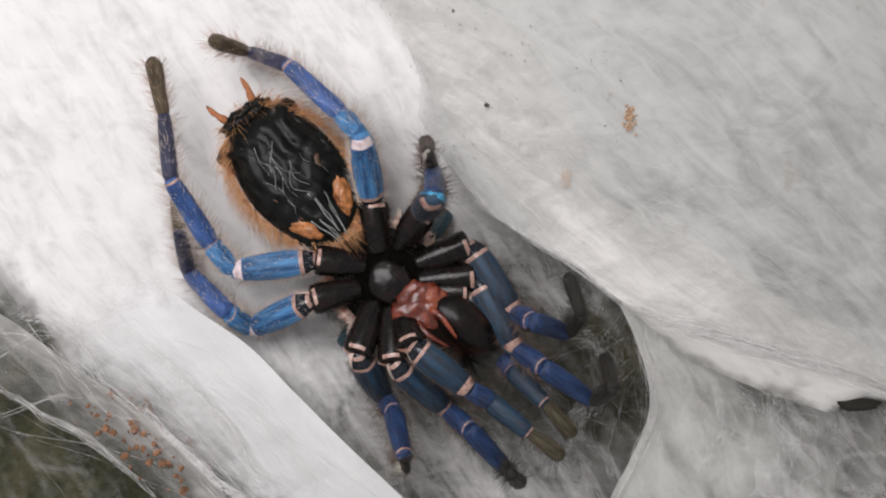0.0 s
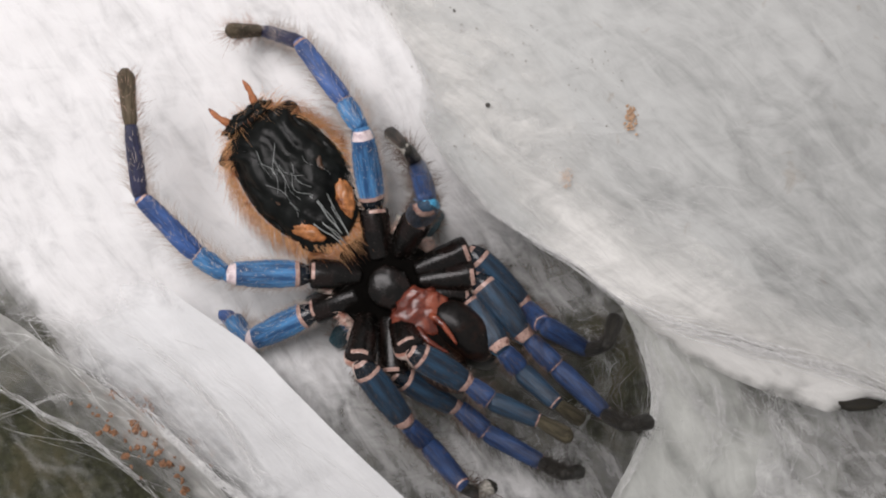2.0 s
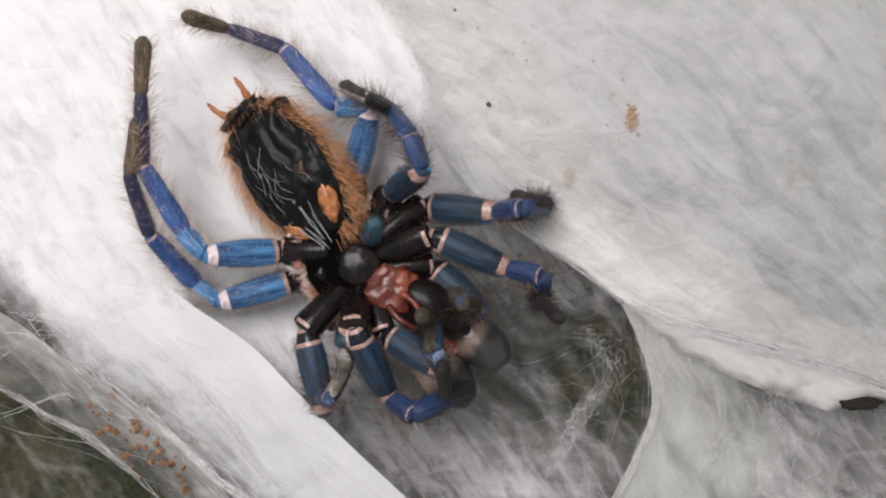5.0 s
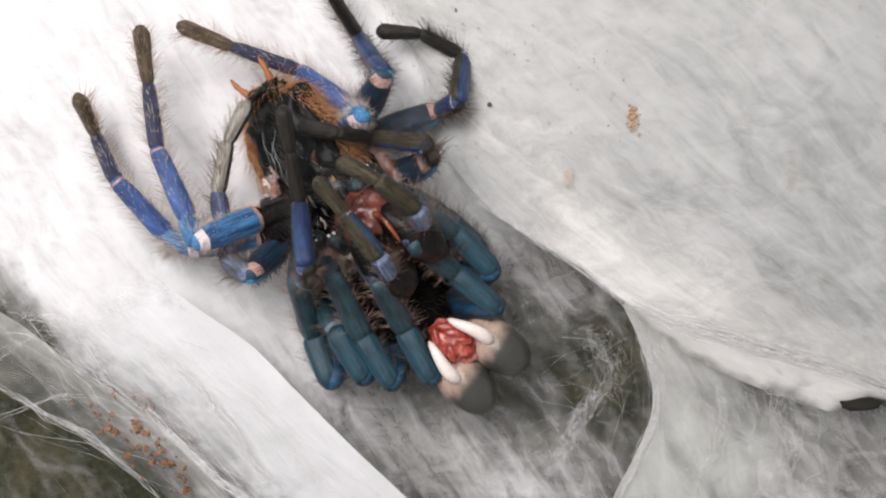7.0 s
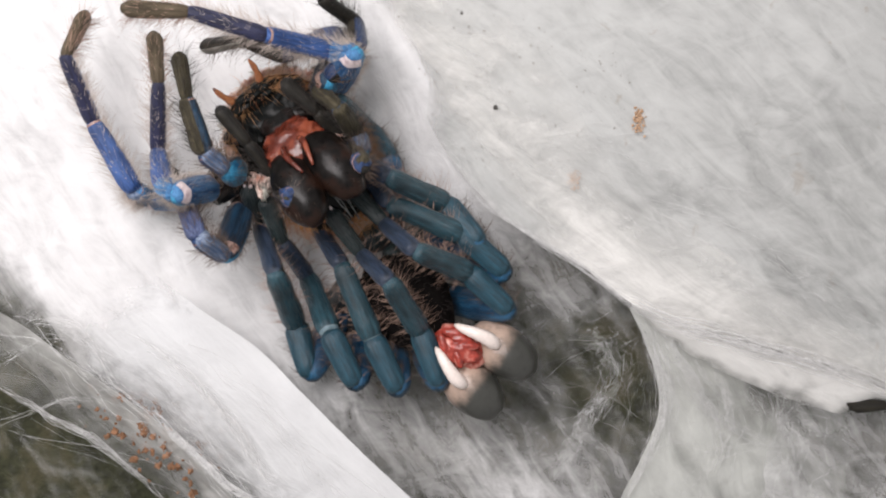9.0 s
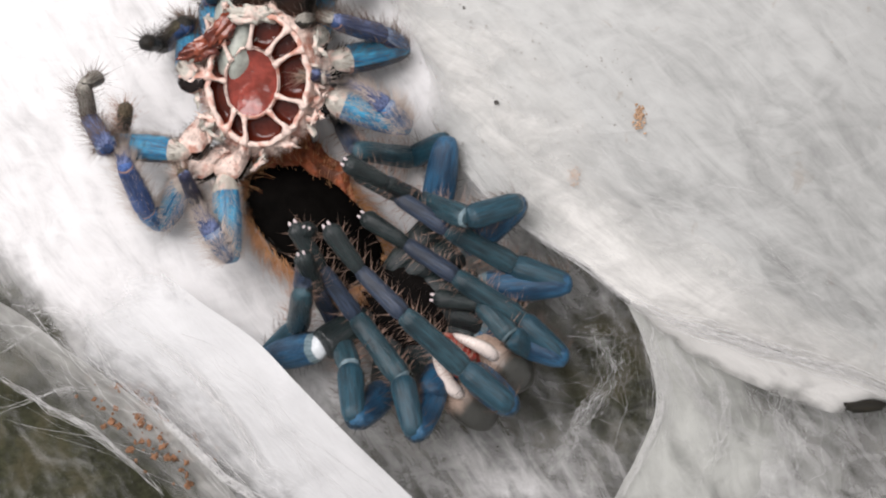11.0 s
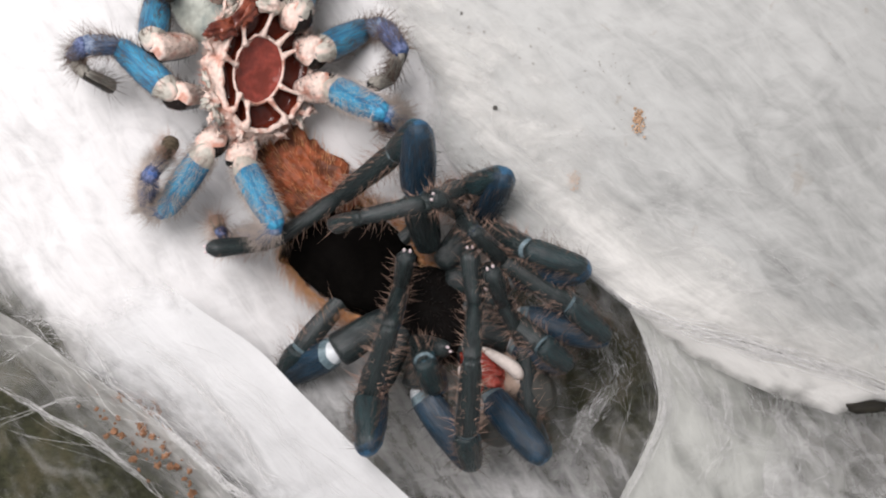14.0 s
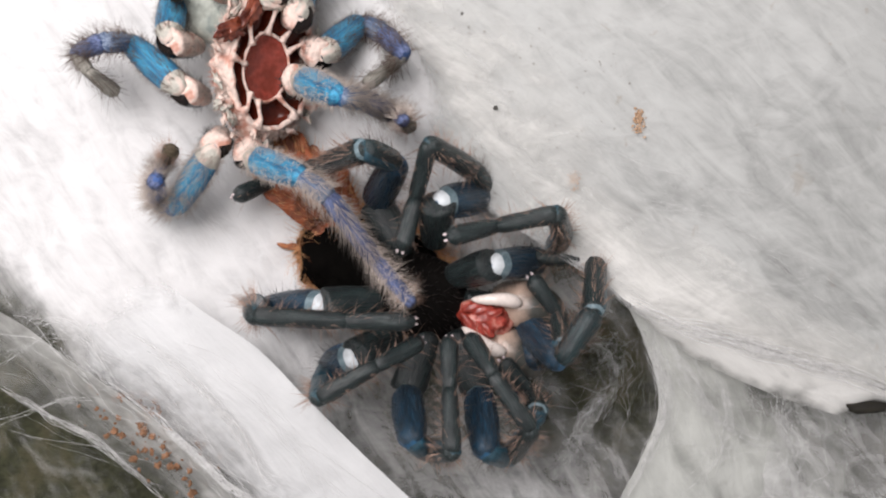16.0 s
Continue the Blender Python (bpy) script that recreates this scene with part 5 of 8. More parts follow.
    key_limb(new_limbs["a2"], LENGTHS["new_leg"], [
        (0, (-12.6, -7.2, -8, -4.4, -4.9, -8.4, -12.6, -7.2, -8.8, -4.4, -4.9, -9.2, -12.6, -7.2, -9.6, -4.4, -4.9, -10, -12.6, -7.2, -10.4)),
        (4, (-15.8, -6.7, -8, -7.6, -4.4, -8.4, -15.8, -6.7, -8.8, -7.6, -4.4, -9.2, -15.8, -6.7, -9.6, -7.6, -4.4, -10, -15.8, -6.7, -10.4)),
        (4.5, (-15.8, -6.7, -8, -7.6, -4.4, -8.4, -15.8, -6.7, -8.8, -7.6, -4.4, -9.2, -15.8, -6.7, -9.6, -7.6, -4.4, -10, -15.8, -6.7, -10.4)),
        (6.5, (-8.7, -3.8, -5.7, -3.3, -1.1, -13.6, 8.9, -4.8, -5.6, 2.5, 1.6, -5.5, -5.6, 6, 3, -9.6, 8.2, -5.3, -11.8, 8.7, 2.6)),
        (7, (-7.9, -4.6, -5.3, -1.5, -2.9, -12.8, 8, -3.6, -1.3, 1.5, 2.6, -1.1, -5.6, 6.8, 8.3, -8.5, 9.8, -0.1, -10.7, 11.1, 7.7)),
        (8, (-7.9, -4.1, -4.7, -1.5, -2.4, -12.1, 8.4, -2.7, -0.9, 1.5, 3.1, -0.7, -9.4, 8.4, 2.3, -14.7, 13.3, -3.7, -18.1, 15.3, 3.4)),
        (9, (-7.9, -4.1, -4, -1.5, -2.4, -11.5, 8.8, -3.2, -0.7, 1.9, 2.7, -0.6, -9.4, 7.4, 1.6, -14.7, 13.7, -3.1, -20.1, 18.2, 1)),
        (11.5, (-4.9, -7.8, -3, 5.1, -7.6, -2.4, 19.9, -6.5, -0.6, 11.3, -4, -1.2, 1.3, 1.7, 3.5, -6.9, 6.3, 4, -13.1, 9.7, -0.3)),
        (12, (-5.9, -8.5, -3, 3.6, -5.4, -2.6, 17.7, -9.8, -0.4, 14, -8.4, 7.7, 3.5, -8.3, 0.9, -5.8, -7.8, 2.2, -13.5, -7.1, -0.5)),
        (12.5, (-0.5, -6.7, -3, 8.9, -3.3, -2.5, 20, -4.6, 7.6, 11.4, -2, 8.3, 6.8, 2.3, -2.4, -1.2, 7.4, -2.1, -7.6, 12.4, -1.4)),
        (13, (-0.5, -5.8, -3, 9.2, -3.4, -2.4, 19.9, -2.5, 8.1, 11.5, 0.1, 5.8, 6, 2.4, -5.1, 1.2, 4, 2.8, -2.2, 6.4, 9.9)),
        (13.5, (0.4, -6.8, -3, 9.6, -3.2, -4.6, 21.2, -6.5, 4.2, 13.8, -7.1, 9.3, 3.8, -11.3, 3, -4, -14, 7.5, -7.9, -16.2, 14.3)),
        (14, (-0.5, -4.9, -3, 9.4, -4.2, -2.3, 20.3, -2.5, 7.9, 11.8, 0.4, 7.2, 4.9, 4.1, -2.5, 0.3, 6.6, 5.3, -2.2, 7.9, 13)),
        (14.5, (0.4, -4.9, -3, 9.7, -8.2, -1.9, 23.9, -12.6, 0.6, 18.1, -5.7, -0.2, 10.5, -0.4, 8.1, 3.9, 0.1, 1.5, -1.4, 0.5, 7.7)),
        (15, (0.4, -4, -3, 7.5, 0, -8.8, 22.1, -2.7, -6.8, 14.8, -4.9, -1.9, 8.7, -8, 8.6, 4.8, -7.5, 0, 2, -7.2, 7.7)),
        (15.5, (0.3, -4, -3, 6.4, 1.4, 2.8, 19.6, -1.3, -4, 12.7, -0.4, 1.7, 5.2, 1.3, 11.6, 1.2, -1.2, 3.5, -3.1, -3.7, 10.1)),
        (16, (0.3, -4, -3, 6.3, -2.1, 4.8, 15.3, -1.4, -7.3, 17.7, 2.3, 0.6, 15.5, 5.6, 12.5, 7, 3.9, 8.8, -0.2, 2.2, 12.3)),
    ], new_root, TIMES, fresh_belly_way)
    key_limb(new_limbs["a3"], LENGTHS["new_leg"], [
        (0, (-11.2, -9.4, -8, -5.9, -2.7, -8.4, -11.2, -9.4, -8.8, -5.9, -2.7, -9.2, -11.2, -9.4, -9.6, -5.9, -2.7, -10, -11.2, -9.4, -10.4)),
        (4, (-14.3, -8.9, -8, -9, -2.2, -8.4, -14.3, -8.9, -8.8, -9, -2.2, -9.2, -14.3, -8.9, -9.6, -9, -2.2, -10, -14.3, -8.9, -10.4)),
        (4.5, (-14.3, -8.9, -8, -9, -2.2, -8.4, -14.3, -8.9, -8.8, -9, -2.2, -9.2, -14.3, -8.9, -9.6, -9, -2.2, -10, -14.3, -8.9, -10.4)),
        (6.5, (-9.6, -2, -5.7, -4.2, 1.8, -13.2, 7, -2, -3.9, 0.6, 4.4, -3.8, -5.5, 6.7, 6.9, -11.1, 8.8, -0.4, -12.3, 9.2, 7.7)),
        (7, (-9.7, -2.3, -5.3, -4.4, 1, -13.1, 5.8, 0, -2.2, -0.5, 5.5, -5.4, -4.8, 7.7, 6.2, -9.5, 10.8, -1.4, -11.7, 12, 6.4)),
        (8, (-9.7, -1.4, -4.7, -4.4, 2.4, -12.2, 4.3, 1.8, 0, -1, 8.2, -3.4, -8.3, 10.8, 6.4, -13.1, 13.9, -1, -17.9, 16.9, 5)),
        (9, (-9.7, -1.4, -4, -4.4, 2.4, -11.6, 4.7, 1.3, 0.3, -0.6, 7.7, -3.1, -9.3, 11.3, 5.1, -14.1, 14.9, -2, -20.3, 20.2, -0.7)),
        (11.5, (-6.7, -6, -3, 2.4, -1.9, -2.5, 11.4, 7.5, 5, 4.9, 3.8, 10, -1.4, 5.3, -0.6, -7.4, 7.6, 6.2, -12.6, 9.3, 12.4)),
        (12, (-7.7, -6.7, -3, -0.5, -2.1, 2.1, 13.3, 3.7, 3.5, 10.3, 5.1, 11.9, 6.2, 10.3, 1.3, 6.1, 15.3, 9.2, 6.7, 19.1, 16.5)),
        (12.5, (-3.2, -2.2, -3, 1.2, 2.3, 4.8, 13.6, 5.1, -3.2, 7.4, 4.9, 3.3, -4.6, 8.3, 3.7, -11.5, 12.4, 8.7, -15.6, 16.5, 14.5)),
        (13, (-2.3, -2.2, -3, 3, 2.3, 4.2, 13.7, 8.3, -4.3, 7.4, 6.7, 1.9, -3.9, 8.7, 6.7, -11.8, 13.5, 4.9, -12.5, 16.2, 12.6)),
        (13.5, (-2.3, -2.2, -3, 2.9, -2.1, 5.5, 13.6, 8, 2.3, 6.3, 2.7, 2, -1.4, -0.3, 11.4, -4, -3, 2.8, -3.1, -5.3, 10.6)),
        (14, (-1.4, -2.2, -3, 5, 5.1, -5.2, 8, 11.6, 8, 2.6, 9.8, 1, -3.9, 7.2, 11.4, -13.1, 5.1, 11.3, -17.9, 4, 4.8)),
        (14.5, (-1.4, -2.2, -3, 8.5, -2.9, -2.3, 20.4, -1.7, 6.7, 12.5, 1.4, 3.6, 5.2, 4.6, 13.2, 1.2, 4, 4.7, -0.6, 3, 12.6)),
        (15, (-2.4, -1.3, -3, -0.6, 4, 5.3, 7.1, 15.3, -0.8, 4.6, 10, 6, 1, 0.5, 13.3, -1.4, -4.7, 5.9, -3.1, -9.4, 12.3)),
        (15.5, (-2.4, -2.2, -3, 0.3, 4, 4.4, 5, 14.3, -5.4, 1.2, 10.2, 1.6, -2.3, 0.5, 8.7, -3.2, -3.9, 0.5, -4.8, -6.3, 8.1)),
        (16, (-2.4, 1.4, -3, -1.9, 7.4, 5, 6.9, 9.3, -7, 3.4, 13, 0.4, -3.1, 16, 10.6, -5.3, 8.3, 5.8, -7.4, 0.5, 7.4)),
    ], new_root, TIMES, fresh_belly_way)
    key_limb(new_limbs["a4"], LENGTHS["new_rear_leg"], [
        (0, (-8.7, -10.3, -8, -8.3, -1.8, -8.4, -8.7, -10.3, -8.8, -8.3, -1.8, -9.2, -8.7, -10.3, -9.6, -8.3, -1.8, -10, -8.7, -10.3, -10.4)),
        (4, (-11.9, -9.9, -8, -11.5, -1.3, -8.4, -11.9, -9.9, -8.8, -11.5, -1.3, -9.2, -11.9, -9.9, -9.6, -11.5, -1.3, -10, -11.9, -9.9, -10.4)),
        (4.5, (-11.9, -9.9, -8, -11.5, -1.3, -8.4, -11.9, -9.9, -8.8, -11.5, -1.3, -9.2, -11.9, -9.9, -9.6, -11.5, -1.3, -10, -11.9, -9.9, -10.4)),
        (6.5, (-13.3, 1.7, -5.7, -11.1, 4.7, -14.9, -7.5, 9.8, -1.3, -11.6, 9.3, -8.8, -13.3, 6.8, 5.5, -17.1, 5.5, -6.9, -17, 4.3, 3.1)),
        (7, (-13.4, 1.8, -5.3, -11.2, 4.9, -14.6, -7.7, 9.9, -0.9, -11.8, 10.3, -8.5, -13.4, 9.5, 6, -17.2, 10.2, -6.4, -17.1, 8.7, 3.5)),
        (8, (-13.4, 1.4, -4.7, -10.2, 4.3, -13.7, -9.8, 17.1, -5.8, -14, 19.7, -12.8, -15.6, 19.9, 1.7, -18.6, 20.5, -11, -19.4, 18.5, -1.2)),
        (9, (-13.4, 1.4, -4, -10.2, 4.3, -13, -9.6, 15, -2.4, -13.6, 20.1, -8, -16.9, 22.9, 5.9, -20, 22.8, -6.7, -20.8, 19, 2.5)),
        (11.5, (-8.5, -6, -3, -1.6, 1.1, -2.8, 1.5, 15.7, -1.3, -4.3, 13, -7, -13.7, 12.4, 4.2, -17.4, 18.8, -6.5, -17.9, 23.1, 2.5)),
        (12, (-8.6, -6.7, -3, -4.4, -0.3, 3.4, 1.3, 13.5, 4.7, 0.5, 17.8, -2.7, -12.2, 20.8, 3.8, -20.6, 25.8, -4.8, -25.8, 28.1, 3.5)),
        (12.5, (-3.2, 0.5, -3, 0.4, 6.6, 4.1, 4.7, 15, -7.6, 0.4, 16.2, -0.2, -12.1, 20.4, 6, -19.6, 30.5, 9, -22.7, 39.9, 7.2)),
        (13, (-3.2, -1.3, -3, -3.1, 4, 5.5, 0.8, 18.1, 2.4, -2.8, 14.7, -4.6, -13.5, 11.8, 4.8, -26, 8.5, 6.6, -35.5, 10.4, 9.2)),
        (13.5, (-5.1, -1.3, -3, -6.6, 4, 5.4, -0.2, 17.5, 6.8, -5.3, 10.9, 4.5, -13.2, -1.3, 5.5, -21.2, -8.9, -1.3, -22.7, -12.2, 8)),
        (14, (-3.3, 0.5, -3, -4.9, 8.4, 2.9, -4.7, 18.1, 14.4, -8.2, 15, 7.2, -17.7, 8.7, -1.9, -28, 1.4, 1.2, -36.7, 0.5, 6)),
        (14.5, (-2.4, -0.4, -3, -0.6, 6.6, 3.9, 3.9, 16.4, 14.3, -1, 13.3, 8, -11.7, 8.6, -0.7, -22.1, 4.8, 6.3, -30, -1, 7.9)),
        (15, (-5.1, -2.2, -3, -3.2, 5.8, 2.7, -6.4, 18.1, 10.7, -7.9, 11.8, 5, -4.6, -1.3, -0.6, -3.9, -6.2, 11.4, -4.1, -10.9, 2.6)),
        (15.5, (-6, -3.1, -3, -7.8, 6.7, -2.6, -5.3, 18.6, 6.3, -4.3, 12.9, 12.7, -4.9, 1.4, 3.7, -4.3, -2.7, 16, -6.6, -6.3, 7)),
        (16, (-6.9, -0.4, -3, -12.1, 7.9, -5, -8.3, 13.3, 8, -11.3, 14.4, 14, -19.3, 13.6, 4, -25.4, 12.9, -5, -30, 11.1, -5)),
    ], new_root, TIMES, fresh_belly_way)
    key_limb(new_limbs["b1"], LENGTHS["new_leg"], [
        (0, (-6.2, -9.6, -8, -10.9, -2.5, -8.4, -6.2, -9.6, -8.8, -10.9, -2.5, -9.2, -6.2, -9.6, -9.6, -10.9, -2.5, -10, -6.2, -9.6, -10.4)),
        (4, (-9.3, -9.2, -8, -14, -2, -8.4, -9.3, -9.2, -8.8, -14, -2, -9.2, -9.3, -9.2, -9.6, -14, -2, -10, -9.3, -9.2, -10.4)),
        (4.5, (-9.3, -9.2, -8, -14, -2, -8.4, -9.3, -9.2, -8.8, -14, -2, -9.2, -9.3, -9.2, -9.6, -14, -2, -10, -9.3, -9.2, -10.4)),
        (6.5, (-7.7, -8.4, -5.7, -5.2, -12.7, -14.3, -3.1, -22.9, -3.6, -6.9, -14.8, -4, -10.8, -6.2, 4.3, -14.9, -1.9, -3, -16.8, -0.1, 4.7)),
        (7, (-7.9, -10.1, -5.3, -5.4, -14.5, -14, -1.9, -20.6, -0.7, -6.2, -12.8, -1.1, -9.8, -5.1, 8.1, -13.8, -0.9, 0.7, -16.7, 1.7, 8)),
        (8, (-7.9, -9.6, -4.7, -5.4, -14, -13.3, -2, -20.6, -0.3, -5.2, -12.2, -0.8, -9.1, -3.8, 7.6, -13.9, 0.5, 0.8, -19.1, 6.6, 2.4)),
        (9, (-7.9, -9.6, -4, -5.4, -13.9, -12.6, -1.6, -21, 0, -4.8, -12.6, -0.5, -9.2, -4.6, 8.1, -13.9, -0.4, 1.2, -18.8, 6.2, 2)),
        (11.5, (-3.9, -13.7, -3, 3.7, -20, -1.9, 12, -24.7, 9.7, 4.3, -20.1, 9.2, -5.5, -12.4, 9.2, -12.2, -5.8, 9.8, -17.3, 0.6, 10.6)),
        (12, (-4.1, -14, -3, 0.4, -20.5, 3.1, 10.5, -31.2, 5.9, 4.1, -24.9, 4.8, -4.7, -20.2, 12.3, -13.1, -16.2, 10.8, -20.1, -13.1, 8)),
        (12.5, (0.4, -14, -3, 4.6, -22.9, -1.4, 16.6, -31.4, 1.5, 13.9, -25.5, 7.7, 8.9, -14.1, 6.5, 7.7, -4.8, 6.1, 7.1, 2.6, 9.6)),
        (13, (1.3, -14, -3, 5.8, -22.8, -1.4, 17.6, -32, -2.2, 13.5, -25.8, 2.9, 10.1, -13.8, 1.7, 8, -6.3, 6.9, 6.1, -0.3, 12.2)),
        (13.5, (1.3, -14, -3, 4.6, -23.3, -1.4, 14.3, -33.5, 3.9, 8.5, -30.2, -2.2, -1.4, -24.1, 2.3, -8.3, -20, 7.3, -14.8, -16.2, 10.5)),
        (14, (2.2, -13.1, -3, 5.7, -22.3, -1.3, 13.9, -31, 7.7, 12.4, -27.2, -0.3, 12, -14.7, -0.7, 8.1, -8.2, 4.8, 6.1, -2.8, 10.7)),
        (14.5, (1.3, -13.1, -3, 3.8, -22.7, -1.4, 11.3, -30.8, 8.7, 11, -29, -0.1, 11.7, -17, 3.4, 6.3, -9.8, 6.3, 2.8, -3.7, 10.4)),
        (15, (-0.6, -13.1, -3, 4.2, -21.8, -1.5, 11.2, -30, 8.9, 4.7, -31.1, 2.8, -1.4, -26, 12.5, -4.8, -18.1, 8.5, -6.7, -12.6, 14.2)),
        (15.5, (-1.5, -13.1, -3, -0.4, -22.9, -1.2, 7.1, -32.9, 7.1, 0.3, -28.4, 3.3, -4, -19.5, 11, -3.2, -15.3, 2.6, -3.1, -12.1, 10.2)),
        (16, (0.3, -13.1, -3, 4.5, -22.1, -1.5, 5.2, -29.4, 11.5, 9, -31.8, 3.7, 11.6, -25.7, 14.3, 6.2, -18, 13.2, 2.8, -12.7, 8)),
    ], new_root, TIMES, fresh_belly_way)
    key_limb(new_limbs["b2"], LENGTHS["new_leg"], [
        (0, (-4.5, -7.5, -8, -12.5, -4.5, -8.4, -4.5, -7.5, -8.8, -12.5, -4.5, -9.2, -4.5, -7.5, -9.6, -12.5, -4.5, -10, -4.5, -7.5, -10.4)),
        (4, (-7.7, -7.1, -8, -15.7, -4.1, -8.4, -7.7, -7.1, -8.8, -15.7, -4.1, -9.2, -7.7, -7.1, -9.6, -15.7, -4.1, -10, -7.7, -7.1, -10.4)),
        (4.5, (-7.7, -7.1, -8, -15.7, -4.1, -8.4, -7.7, -7.1, -8.8, -15.7, -4.1, -9.2, -7.7, -7.1, -9.6, -15.7, -4.1, -10, -7.7, -7.1, -10.4)),
        (6.5, (-9.6, -9.4, -5.7, -9.1, -14.6, -14.1, -7.6, -22.7, -1.6, -12.6, -15.2, -1.6, -16.8, -5.3, 4.8, -19.5, -1.9, -3.6, -19.5, -0.1, 4.4)),
        (7, (-9.7, -10.1, -5.3, -9.2, -15.4, -13.8, -8.1, -21.4, -0.1, -12.9, -13.8, -0.2, -16.8, -4.3, 6.9, -19.4, 0, -1, -19.3, 1.7, 7)),
        (8, (-10.7, -9.6, -4.7, -10.2, -14.9, -13.1, -8.6, -21.4, 0.3, -12.7, -13.3, 0.1, -17.5, -1.8, 0.4, -21.8, 3.3, -6.2, -23.8, 8.5, -0.2)),
        (9, (-10.7, -9.6, -4, -10.2, -14.9, -12.5, -8.2, -21.8, 0.7, -12.3, -13.7, 0.4, -17.1, -2.2, 0.8, -21.7, 4.2, -4.4, -25.7, 10.4, -0.9)),
        (11.5, (-6.2, -14.2, -3, -0.4, -22.3, -1.8, -3.9, -29.8, 10.7, -5.8, -22, 6.6, -13.6, -13.9, 1.1, -18.6, -6.8, 4.5, -22.9, 0.1, 5.8)),
        (12, (-5.9, -14, -3, -5.1, -23.5, -6, -0.5, -34.3, 3.3, -3.1, -26.8, 7.5, -12.4, -20.6, 1.9, -16.7, -14.8, 7.9, -21.4, -8.6, 10.6)),
        (12.5, (-2.3, -14, -3, -7.5, -22.5, -1.6, 3.6, -32.3, 0.9, 3.7, -27.4, 8.5, -0.6, -15.8, 7.4, -2.2, -8.5, 13.2, -2.2, -1.2, 9.6)),
        (13, (-2.3, -13.1, -3, -5.5, -22.5, -1.6, 3.9, -33.9, 1.1, 3.7, -27.6, 7.6, 3.8, -15.2, 6.5, 3.3, -6.2, 9.3, 2.2, 1.9, 9.5)),
        (13.5, (-2.3, -14, -3, -3.2, -23.9, -1.5, 2, -34.4, 7.8, -2.3, -30.6, 0.9, -9, -23.2, 8.5, -12.7, -18.9, 16, -16.6, -16.4, 9.2)),
        (14, (-2.4, -12.2, -3, -5.2, -21.7, -1.6, 3.5, -33.6, 1.1, 2.4, -27.6, 7.7, 3.1, -16.1, 12.4, 3.7, -8, 7.5, 2.9, 0.1, 7.5)),
        (14.5, (-3.3, -13.1, -3, -6.3, -20.5, 3, -0.6, -33.7, -1.4, 0.3, -28.8, 6.1, 4.8, -19.3, 12.9, 2, -12.3, 7.3, -0.6, -4.6, 8.3)),
        (15, (-3.3, -13.1, -3, -4, -23, -1.5, 1.1, -32.5, 8.9, -5, -30.3, 2.6, -8.1, -22.7, 12.1, -10, -14.9, 7.3, -10.9, -8.6, 12.4)),
        (15.5, (-5.1, -12.2, -3, -10.1, -20.7, -1.5, -9, -30.6, 9.7, -10.2, -23.9, 3.8, -8.1, -15.2, 12.5, -6.7, -12.6, 3.6, -5.6, -10.3, 11.4)),
        (16, (-3.3, -13.1, -3, -7.1, -22.3, -1.6, -5.6, -27.6, 12.3, -3.2, -30.8, 4.2, 0.2, -28.6, 16.1, -0.2, -20.3, 11.7, -0.2, -13.1, 7.7)),
    ], new_root, TIMES, fresh_belly_way)
